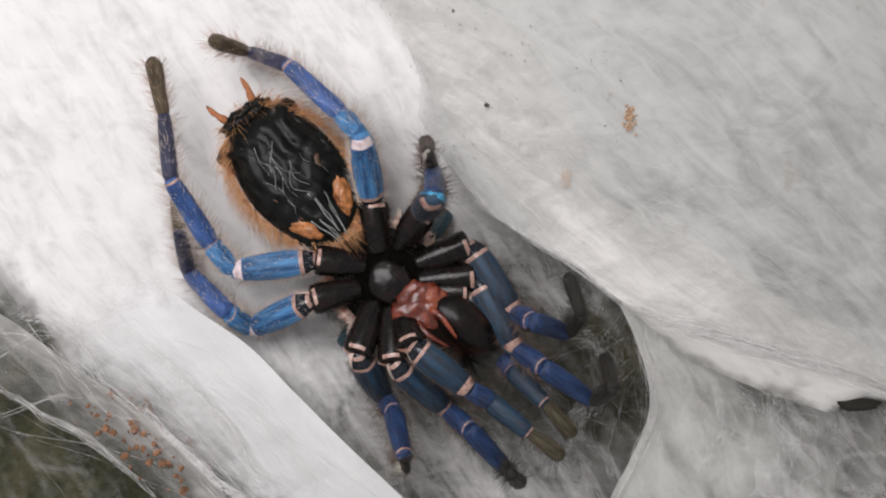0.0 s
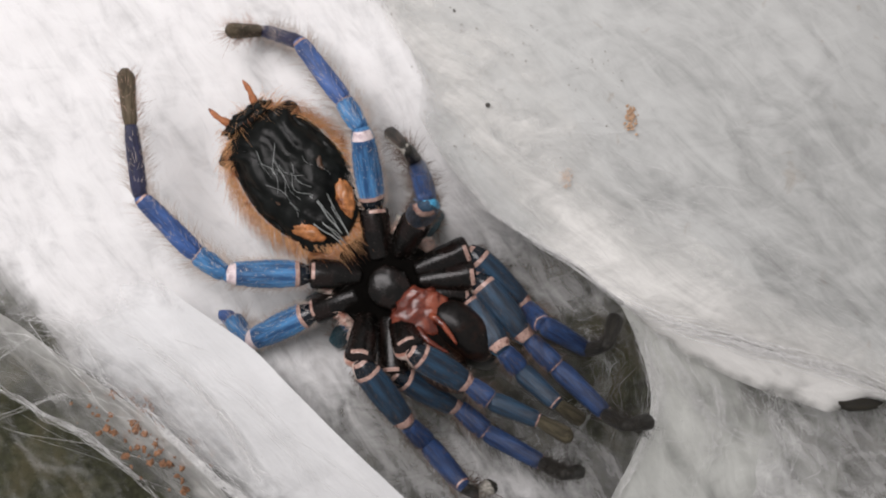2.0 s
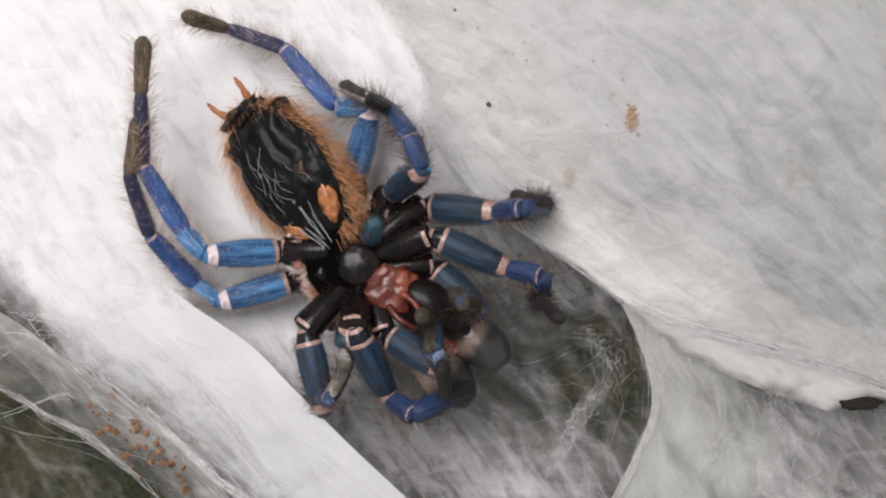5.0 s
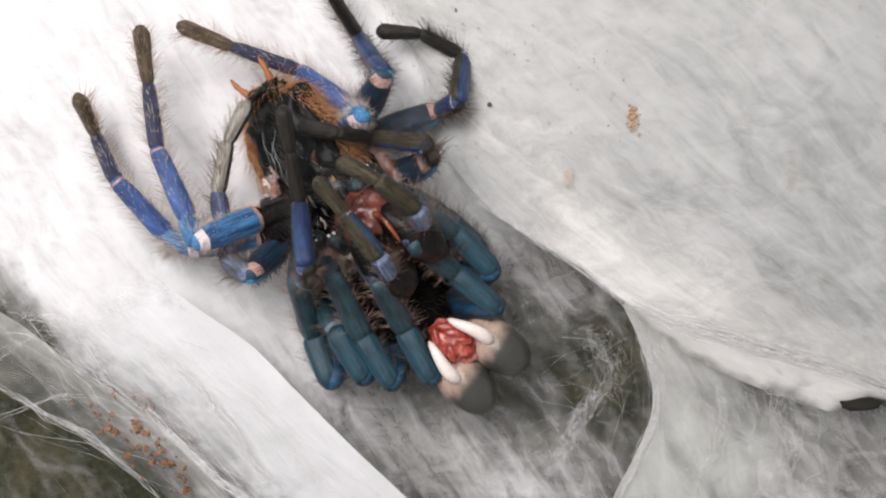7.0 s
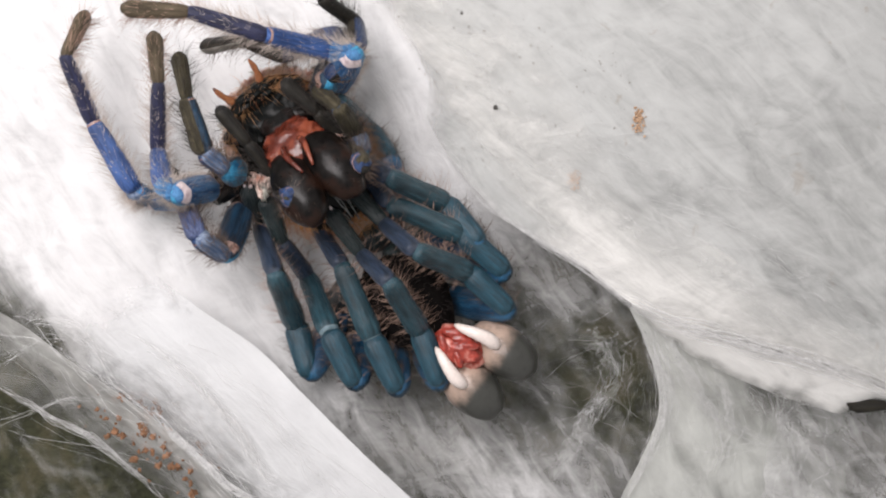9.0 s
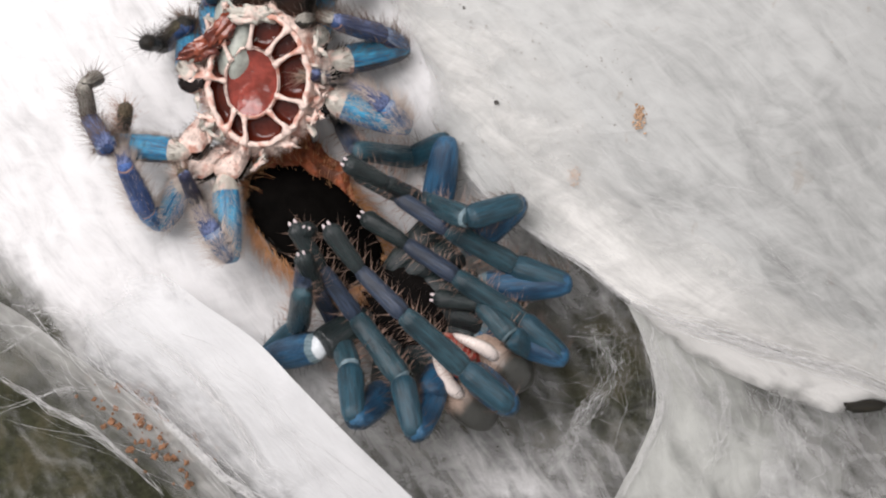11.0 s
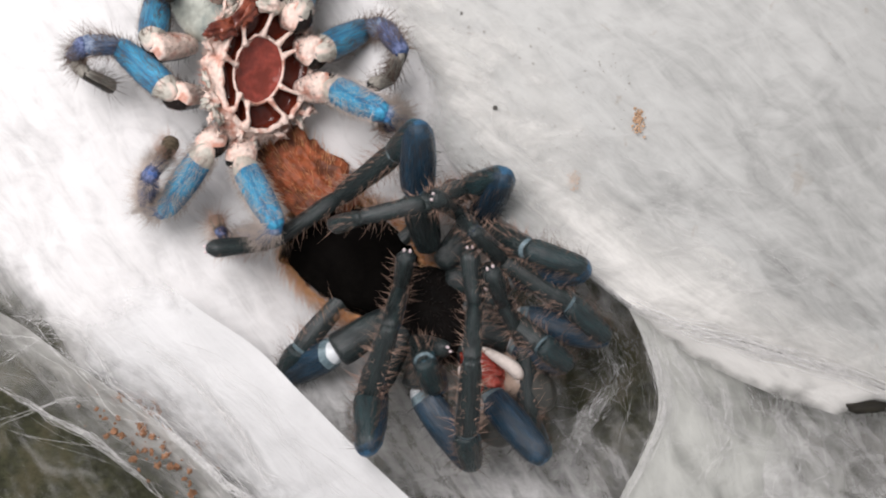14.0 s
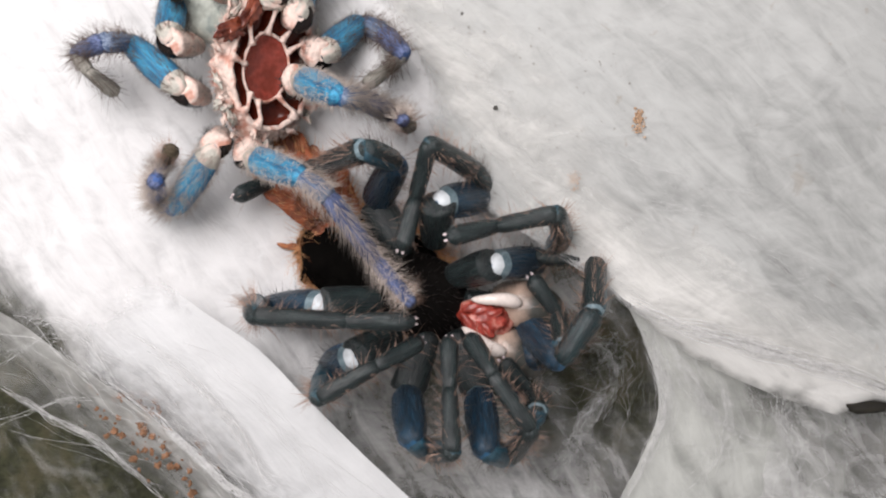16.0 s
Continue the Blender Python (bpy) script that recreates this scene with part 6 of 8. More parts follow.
    key_limb(new_limbs["b3"], LENGTHS["new_leg"], [
        (0, (-4.4, -4.9, -8, -12.6, -7.2, -8.4, -4.4, -4.9, -8.8, -12.6, -7.2, -9.2, -4.4, -4.9, -9.6, -12.6, -7.2, -10, -4.4, -4.9, -10.4)),
        (4, (-7.6, -4.4, -8, -15.8, -6.7, -8.4, -7.6, -4.4, -8.8, -15.8, -6.7, -9.2, -7.6, -4.4, -9.6, -15.8, -6.7, -10, -7.6, -4.4, -10.4)),
        (4.5, (-7.6, -4.4, -8, -15.8, -6.7, -8.4, -7.6, -4.4, -8.8, -15.8, -6.7, -9.2, -7.6, -4.4, -9.6, -15.8, -6.7, -10, -7.6, -4.4, -10.4)),
        (6.5, (-12.4, -8.4, -5.7, -14, -12.7, -14.6, -11.3, -21.9, -3, -16.7, -14.7, -2.9, -22.1, -5.8, -9.7, -21.9, -1.9, -1.1, -20.9, -0.1, 6.8)),
        (7, (-12.5, -9.2, -5.3, -14.1, -14.5, -13.7, -12.6, -20.5, -0.1, -17.1, -12.8, -0.1, -22.1, -4.7, -8.2, -21.9, 0, 0, -20.9, 1.7, 7.9)),
        (8, (-13.4, -8.7, -4.7, -15, -13.9, -13, -15.3, -20.4, 0.5, -19.3, -12.4, 0.4, -23.9, -4.2, -7.9, -26.6, 1.4, -0.8, -27.5, 7.4, 4.7)),
        (9, (-13.4, -8.7, -4, -15, -13.9, -12.4, -14.9, -20.8, 0.9, -18.9, -12.8, 0.8, -23.4, -4.1, -7.1, -26.5, 1.4, -0.2, -28.6, 8.4, 3.6)),
        (11.5, (-8.4, -14.2, -3, -8.2, -23.8, -0.3, -13.3, -27.1, 13.4, -13.9, -20.3, 7.6, -16.8, -15.2, -3.4, -18.7, -9.4, 3.7, -20.6, -4.1, 9.6)),
        (12, (-8.7, -14, -3, -12, -22.5, 0.9, -11.7, -27.9, 14.9, -13.7, -22.4, 8.1, -18.6, -17.5, -2.3, -20.6, -10.8, 3.9, -21.1, -5.3, 10)),
        (12.5, (-5.9, -13.1, -3, -9.1, -16.7, 5.8, -11.6, -28.4, 14.9, -12.4, -22.4, 8.2, -17.1, -11.7, 3.8, -19.2, -3.7, 8.3, -21.2, 3, 12.6)),
        (13, (-6.9, -12.2, -3, -10.2, -21.5, -1.6, -11, -30.7, 10.2, -11.4, -23.8, 4.4, -10.6, -12.9, 10.4, -9.2, -5.5, 4.7, -8.1, 0.5, 10.1)),
        (13.5, (-6.9, -13.1, -3, -12.4, -21.4, -3.9, -13.2, -28.1, 9.5, -15, -22.3, 2.9, -17, -15.9, 13.4, -18.8, -13.4, 4.6, -18.8, -9.4, 11.8)),
        (14, (-6.9, -12.2, -3, -12, -20.7, -1.6, -12.3, -29.2, 10.8, -12.7, -22, 5.4, -8.9, -11.2, 10.6, -7.6, -5.6, 3.1, -6.5, -0.3, 9.3)),
        (14.5, (-7.8, -11.3, -3, -13.6, -15.2, 4.2, -18.6, -28.3, -1.2, -16.5, -23.2, 5.9, -9.8, -13.7, 10.5, -5.3, -5.5, 10.2, -1.4, 1.4, 7.8)),
        (15, (-8.7, -8.6, -3, -15.8, -15.1, -0.3, -19.1, -28.3, -6.7, -21.7, -21.9, -0.9, -20.5, -13.9, 8.7, -15.8, -5.8, 8, -11.1, 0.9, 7.7)),
        (15.5, (-9.7, -9.5, -3, -18.2, -14.5, -1.7, -22.3, -26.4, -9.9, -24.9, -19.6, -4.5, -24.7, -13.2, 6.2, -18, -11.1, 12.4, -11.7, -8.9, 7.7)),
        (16, (-8.8, -13.1, -3, -14.5, -16, 4.7, -20.3, -19.2, -8.8, -20.2, -20.9, 0.1, -19.2, -21.4, 12.5, -11.1, -16.9, 11.6, -4.4, -13.5, 8.1)),
    ], new_root, TIMES, fresh_belly_way)
    key_limb(new_limbs["b4"], LENGTHS["new_rear_leg"], [
        (0, (-5.9, -2.7, -8, -11.2, -9.4, -8.4, -5.9, -2.7, -8.8, -11.2, -9.4, -9.2, -5.9, -2.7, -9.6, -11.2, -9.4, -10, -5.9, -2.7, -10.4)),
        (4, (-9, -2.2, -8, -14.3, -8.9, -8.4, -9, -2.2, -8.8, -14.3, -8.9, -9.2, -9, -2.2, -9.6, -14.3, -8.9, -10, -9, -2.2, -10.4)),
        (4.5, (-9, -2.2, -8, -14.3, -8.9, -8.4, -9, -2.2, -8.8, -14.3, -8.9, -9.2, -9, -2.2, -9.6, -14.3, -8.9, -10, -9, -2.2, -10.4)),
        (6.5, (-15.1, -5.7, -5.7, -16.9, -8.9, -11, -19.2, -17, -8.8, -21.6, -9.4, -5.7, -20.7, -5.2, 8.2, -22.3, -2, -4.2, -21.1, -0.1, 5.5)),
        (7, (-15.3, -5.5, -5.3, -17.1, -8.7, -11, -18.2, -18.6, -7.2, -22.6, -11.2, -7, -23, -3.5, 5.3, -23.8, 0, -7.2, -21.6, 1.8, 2.4)),
        (8, (-16.2, -5, -4.7, -18, -8.2, -11, -21, -18, -6.3, -26.1, -11.1, -6, -27.3, -2.9, 6.1, -30, 3.3, -5, -29.4, 7.5, 4)),
        (9, (-16.2, -5, -4, -17.9, -8.2, -11, -21.8, -17.9, -5.4, -25.6, -10.2, -5.2, -26.7, -2.9, 7.4, -30.6, 4.2, -2.8, -30.9, 10, 5.2)),
        (11.5, (-11.2, -12.4, -3, -17.8, -16.4, 3.4, -28.9, -18, -6.5, -22.6, -13, -3.4, -20.6, -7.4, 9.9, -21.2, -3.4, -2.5, -19.4, 1, 6.3)),
        (12, (-12.3, -12.2, -3, -18, -16.9, 3.7, -27.5, -19.9, -7.4, -24.4, -14.3, -1.7, -22.7, -2.9, 7.2, -23.9, 2.4, -4.7, -21.7, 4.9, 4.8)),
        (12.5, (-9.6, -11.3, -3, -18.1, -16.3, -1.6, -29.1, -19.4, -11.4, -25, -14.2, -5.9, -21.6, -3, 2.8, -19.9, 6.1, -6.4, -17, 13.5, -0.3)),
        (13, (-10.5, -10.4, -3, -18.4, -16.3, -1.4, -28.2, -20.9, -11.8, -24.4, -17.4, -4.9, -16.3, -5.2, -5.7, -7, 3.8, -5.6, -1.2, 11.9, -4.9)),
        (13.5, (-9.6, -11.3, -3, -18.5, -15.6, -1.4, -29.9, -19.4, -10.4, -27.1, -14.1, -4.2, -18.6, -2.2, -5.2, -11.4, 8.6, -5, -6.7, 17.4, -4.1)),
        (14, (-9.6, -10.4, -3, -17.9, -15.8, -1.5, -28.1, -20.9, -11.2, -24.5, -16, -5.1, -15.1, -4.9, -6.1, -5.5, 3.9, -6.2, 1.2, 11.3, -5.5)),
        (14.5, (-10.5, -8.6, -3, -18.4, -9.4, -9.1, -32.4, -13.8, -6.1, -29.3, -11, 1.4, -17.7, -4.6, 7.4, -9.6, -1.3, -2.3, -3.2, 1.4, 4.9)),
        (15, (-9.6, -5.8, -3, -19.4, -7.3, -4.8, -33.7, -10.6, -1.8, -30.3, -4.7, 3.5, -19.8, 2.2, 10.9, -9.3, 9.9, 10.9, -2.3, 16.6, 8.6)),
        (15.5, (-10.6, -4.9, -3, -19.2, -4.6, -7.9, -31.9, -12.1, -5, -25.5, -12.8, 0.6, -16.4, -10.3, 11.7, -12.2, -8.4, -0.4, -8.2, -6.3, 8.5)),
        (16, (-10.6, -7.7, -3, -19.7, -8.4, 1.1, -30.7, -9.4, -9, -31, -8.4, -0.5, -28.5, -9.3, 13.9, -15.6, -10.1, 12.9, -5.6, -10.2, 12.6)),
    ], new_root, TIMES, fresh_belly_way)
    key_limb(new_limbs["pa"], LENGTHS["new_palp"], [
        (0, (-8.3, -1.8, -13.5, -8.7, -10.3, -13.9, -8.3, -1.8, -14.3, -8.7, -10.3, -14.7, -8.3, -1.8, -15.1, -8.7, -10.3, -15.5)),
        (4, (-11.5, -1.3, -13.5, -11.9, -9.9, -13.9, -11.5, -1.3, -14.3, -11.9, -9.9, -14.7, -11.5, -1.3, -15.1, -11.9, -9.9, -15.5)),
        (4.5, (-11.5, -1.3, -13.5, -11.9, -9.9, -13.9, -11.5, -1.3, -14.3, -11.9, -9.9, -14.7, -11.5, -1.3, -15.1, -11.9, -9.9, -15.5)),
        (6.5, (-7.2, -3.3, -14, -7.6, -11.9, -14.4, -7.2, -3.3, -14.8, -7.6, -11.9, -15.2, -7.2, -3.3, -15.6, -7.6, -11.9, -16)),
        (7, (-7.2, -3.3, -14, -7.6, -11.9, -14.4, -7.2, -3.3, -14.8, -7.6, -11.9, -15.2, -7.2, -3.3, -15.6, -7.6, -11.9, -16)),
        (8, (-7.2, -3.3, -14, -7.6, -11.9, -14.4, -7.2, -3.3, -14.8, -7.6, -11.9, -15.2, -7.2, -3.3, -15.6, -7.6, -11.9, -16)),
        (9, (-7.2, -3.3, -14, -7.6, -11.9, -14.4, -7.2, -3.3, -14.8, -7.6, -11.9, -15.2, -7.2, -3.3, -15.6, -7.6, -11.9, -16)),
        (11.5, (-2.6, -12.3, -3, 5.3, -15.5, -2.1, 14.7, -19.6, -0.3, 15.3, -15.4, 5.3, 9.3, -11.7, 4, 2.9, -7.8, 3.7)),
        (12, (-2.3, -13.1, -3, 4.5, -18.1, -2.2, 13.1, -23.7, -0.4, 9.9, -21.9, 5.5, 3, -21.3, 3.4, -3.9, -18.3, 3.2)),
        (12.5, (0.4, -11.3, -3, 8.5, -13.7, -2.3, 18, -17.8, -0.7, 13.6, -13.5, 2.7, 7.4, -10, 3.5, 2.2, -7.6, -1.4)),
        (13, (1.3, -11.3, -3, 9.1, -14.5, -2.1, 18.6, -18.5, -0.3, 15.1, -14.3, 4.1, 9.7, -9.6, 3.5, 6.6, -4, -0.3)),
        (13.5, (1.3, -12.2, -3, 6.9, -18.5, -2, 14.1, -25.7, 0, 9.8, -25.4, 5.5, 4.8, -24.4, 0.4, -0.6, -21.2, 4.5)),
        (14, (1.3, -11.3, -3, 9.3, -13.9, -2.1, 18.7, -18, -0.4, 14.3, -14.4, 3.6, 9.2, -10.2, 0.6, 5.5, -6.4, 5.9)),
        (14.5, (2.2, -10.4, -3, 9.7, -12.5, -6.5, 14.4, -13.6, 2.8, 10.5, -9.8, 7.2, 7.4, -8.4, 0.9, 4.6, -4.6, 6.7)),
        (15, (2.2, -11.3, -3, 7.5, -17.4, -0.4, 12.6, -25.8, 3, 7.1, -26.8, 7.3, 3, -26.1, 1.4, -1.5, -21.2, 5)),
        (15.5, (2.2, -10.4, -3, 9.5, -14.2, -4.8, 17.1, -16.3, 2, 13.1, -14, 7.3, 9.2, -13.2, 1.3, 4.5, -13.2, 7.2)),
        (16, (2.2, -10.4, -3, 9.6, -12.5, -6.5, 14.5, -17.2, 1.4, 17.4, -14.1, 7, 17.2, -10.2, 0.9, 12.8, -4, 0.4)),
    ], new_root, TIMES, fresh_belly_way)
    key_limb(new_limbs["pb"], LENGTHS["new_palp"], [
        (0, (-10.9, -2.5, -13.5, -6.2, -9.6, -13.9, -10.9, -2.5, -14.3, -6.2, -9.6, -14.7, -10.9, -2.5, -15.1, -6.2, -9.6, -15.5)),
        (4, (-14, -2, -13.5, -9.3, -9.2, -13.9, -14, -2, -14.3, -9.3, -9.2, -14.7, -14, -2, -15.1, -9.3, -9.2, -15.5)),
        (4.5, (-14, -2, -13.5, -9.3, -9.2, -13.9, -14, -2, -14.3, -9.3, -9.2, -14.7, -14, -2, -15.1, -9.3, -9.2, -15.5)),
        (6.5, (-9.7, -4, -14, -5, -11.2, -14.4, -9.7, -4, -14.8, -5, -11.2, -15.2, -9.7, -4, -15.6, -5, -11.2, -16)),
        (7, (-9.7, -4, -14, -5, -11.2, -14.4, -9.7, -4, -14.8, -5, -11.2, -15.2, -9.7, -4, -15.6, -5, -11.2, -16)),
        (8, (-9.7, -4, -14, -5, -11.2, -14.4, -9.7, -4, -14.8, -5, -11.2, -15.2, -9.7, -4, -15.6, -5, -11.2, -16)),
        (9, (-9.7, -4, -14, -5, -11.2, -14.4, -9.7, -4, -14.8, -5, -11.2, -15.2, -9.7, -4, -15.6, -5, -11.2, -16)),
        (11.5, (-4.3, -14.6, -3, 2.9, -19, -2.1, -0.1, -26, 4.9, 2.5, -22.9, -0.7, -2.9, -18.3, 0.6, -8.3, -13.1, 0.4)),
        (12, (-5, -14.9, -3, -7.1, -18.4, -10.5, -8.5, -20.9, -0.5, -12.7, -16.9, 3.4, -17.5, -12.8, -0.1, -21.7, -6.6, 0.2)),
        (12.5, (-3.2, -13.1, -3, -7, -18.2, -8.6, -9.4, -17.2, 1.5, -12.6, -13.2, 6.3, -12, -8.3, 1, -6.5, -6.4, 5.8)),
        (13, (-3.2, -13.1, -3, -3.3, -20, -7.9, -2.3, -22.4, 2.2, -3.1, -16.7, 6.1, -5, -13.8, -0.2, -0.5, -12.4, 5.7)),
        (13.5, (-3.2, -14, -3, -7.1, -18.3, -9.2, -8.5, -19, 1, -9.9, -16.5, 7.4, -13.8, -17.2, 1.4, -16.7, -14.8, 7.9)),
        (14, (-2.4, -14, -3, -4.3, -18.4, -10, -2.3, -21.9, -0.4, -4, -16.9, 4.2, -5.1, -14, -2.3, -0.6, -15.2, 3.6)),
        (14.5, (-2.4, -14, -3, -3.4, -19.3, -9.6, -0.6, -21.8, 0.1, -1.4, -16.8, 5, -2.4, -13.9, -1.6, -0.6, -9.9, 4.5)),
        (15, (0.4, -14, -3, 4.5, -21.4, -1.9, 8.9, -27.1, 5.6, 4.8, -24.4, 0.6, 2.2, -23.5, -6.1, -0.6, -21.7, 0.7)),
        (15.5, (0.3, -14, -3, 4.5, -21.4, -1.9, 7.9, -21.6, 7.9, 5.5, -27.3, 4.6, 3.9, -24.8, -2, 2, -21.2, 4.4)),
        (16, (3.1, -14, -3, 8.7, -19, -6.9, 11.9, -26.3, -0.2, 13.1, -24.4, 6.4, 12.9, -22.8, -0.6, 8.3, -17.2, 1.4)),
    ], new_root, TIMES, fresh_belly_way)
    key_limb(skin_limbs["A"], LENGTHS["rear_leg"], [
        (0, (-11.8, -2.6, -1.5, -19.7, -1.7, -0.5, -32.7, -3.5, -0.4, -36.2, 0.7, 0.4, -41.4, 10.5, 5, -43.2, 20.8, 2.3, -44.7, 29.4, 3.4)),
        (1, (-12.7, -3.6, -1.5, -20.6, -2.9, -0.5, -33.5, -3.5, 2.2, -37.5, 0.1, 3.1, -44.3, 10, 3.3, -45.9, 20.5, 5.1, -48.2, 29, 4.7)),
        (2, (-12.8, -4, -1.5, -20.8, -3.9, -0.5, -33.7, -3.9, 2.3, -38.1, -0.7, 3.3, -46, 7.9, 6, -47, 18.5, 7.6, -48.2, 27.2, 6.3)),
        (3, (-12.8, -5, -1.5, -20.8, -4.8, -0.5, -33.7, -5.3, 2.3, -38.4, -2.7, 3.4, -46.5, 5.8, 6.1, -47.8, 16.4, 7.6, -47.7, 25.1, 9)),
        (3.5, (-14.3, -3.5, -1.5, -22.2, -3.5, -3, -35.1, -3.1, -0.2, -39.4, 0.2, 0.8, -47, 9.1, 3.5, -47.2, 19.8, 5, -46.7, 28.4, 6.4)),
        (4, (-15.2, -2.6, -1.5, -23.1, -2.7, -3, -36, -1.8, -0.2, -40.6, 1, 1, -47.3, 10.6, 3.6, -45.6, 20.5, 7.4, -44.6, 29, 5.3)),
        (6.5, (-21.5, 3.4, 2, -27.6, 3.1, -3.1, -35.9, -0.1, 6.6, -38.5, 3, 2.9, -43.4, 13.7, 5.2, -45.7, 24, 7.4, -46.7, 32.5, 9.5)),
        (7, (-21.4, 7, 4, -28.2, 5.4, 0, -37.4, 0.8, 8.3, -39.2, 4.3, 4.5, -44.2, 15.2, 4.2, -46.2, 25.6, 1.9, -46.9, 34.1, 3.9)),
        (7.5, (-23.9, 8.5, 4.5, -30.6, 6.1, 0.9, -38, 1.5, 10.9, -38.6, 4.6, 6.4, -44.2, 15, 4.7, -46.6, 25.1, 1.5, -46.9, 33.7, 3.4)),
        (8, (-27.4, 11.8, 5, -34.9, 10.2, 2.5, -38.9, 7.8, 14.9, -41.3, 8.9, 10.1, -45.6, 14.4, 0.2, -45.7, 25, 1.9, -45.9, 33.6, 3.7)),
        (8.5, (-28.8, 12.6, 5, -35.8, 10.2, 2.2, -38.9, 7.9, 14.8, -41.7, 9.3, 10.3, -45.9, 15.6, 1, -45.2, 25.7, 4.9, -46.7, 33.4, 0.9)),
        (9, (-30.1, 13.5, 5, -36.8, 10.2, 2.1, -39.7, 8.3, 14.8, -42.5, 9.8, 10.3, -46, 15.7, 0.5, -45, 25.8, 4.1, -46.3, 34.2, 1.6)),
        (11.5, (-32.6, 17.4, -3.5, -34.2, 11.5, 1.7, -32.5, -1.6, 1.6, -33.9, -0.9, 6.9, -38.7, 3.6, -3.2, -39, 5.9, 7.4, -41.8, 7.1, -0.8)),
        (12, (-33.3, 21.5, -3.5, -31.3, 16.4, 2.3, -26.8, 5.1, -2.8, -28.7, 4.1, 2.3, -34.9, 7.1, -7.5, -34.7, 9.3, 3.1, -37.3, 10.7, -5.2)),
        (12.5, (-32.4, 20.6, -3.5, -32.3, 14.7, 1.9, -27.2, 3.3, -2.4, -28.6, 1.4, 2.6, -35, 3.4, -7.4, -35.6, 5.8, 3.1, -38.2, 7, -5.2)),
        (14, (-32.4, 19.7, -3.5, -32.7, 14.2, 2.3, -26.2, 3.9, 7.5, -29.4, 2.3, 3.4, -35.8, 1.5, -6.8, -35.4, 3.2, 3.9, -38, 5.1, -4.3)),
        (14.5, (-33.3, 19.7, -3.5, -33.6, 13.8, 1.9, -26.3, 4, 6.7, -29.6, 2.3, 2.6, -36.8, 1.5, -6.9, -36.4, 4, 3.6, -38.6, 7, -4.4)),
        (15.5, (-32.4, 19.7, -3.5, -31.9, 13.8, 1.9, -21.9, 7.3, 7.6, -20.3, 5.3, 2.7, -14.4, -1.3, -5.3, -10.2, -4.7, 4.1, -8.3, -6.8, -4.3)),
        (16, (-32.5, 19.7, -3, -31.1, 13.7, 4, -20.4, 10.5, 13, -18.3, 8.4, 13, -12.4, 0.5, 10, -9, -3.6, 12, -7, -6.3, 8)),
    ], skin_root, TIMES, skin_belly_way)
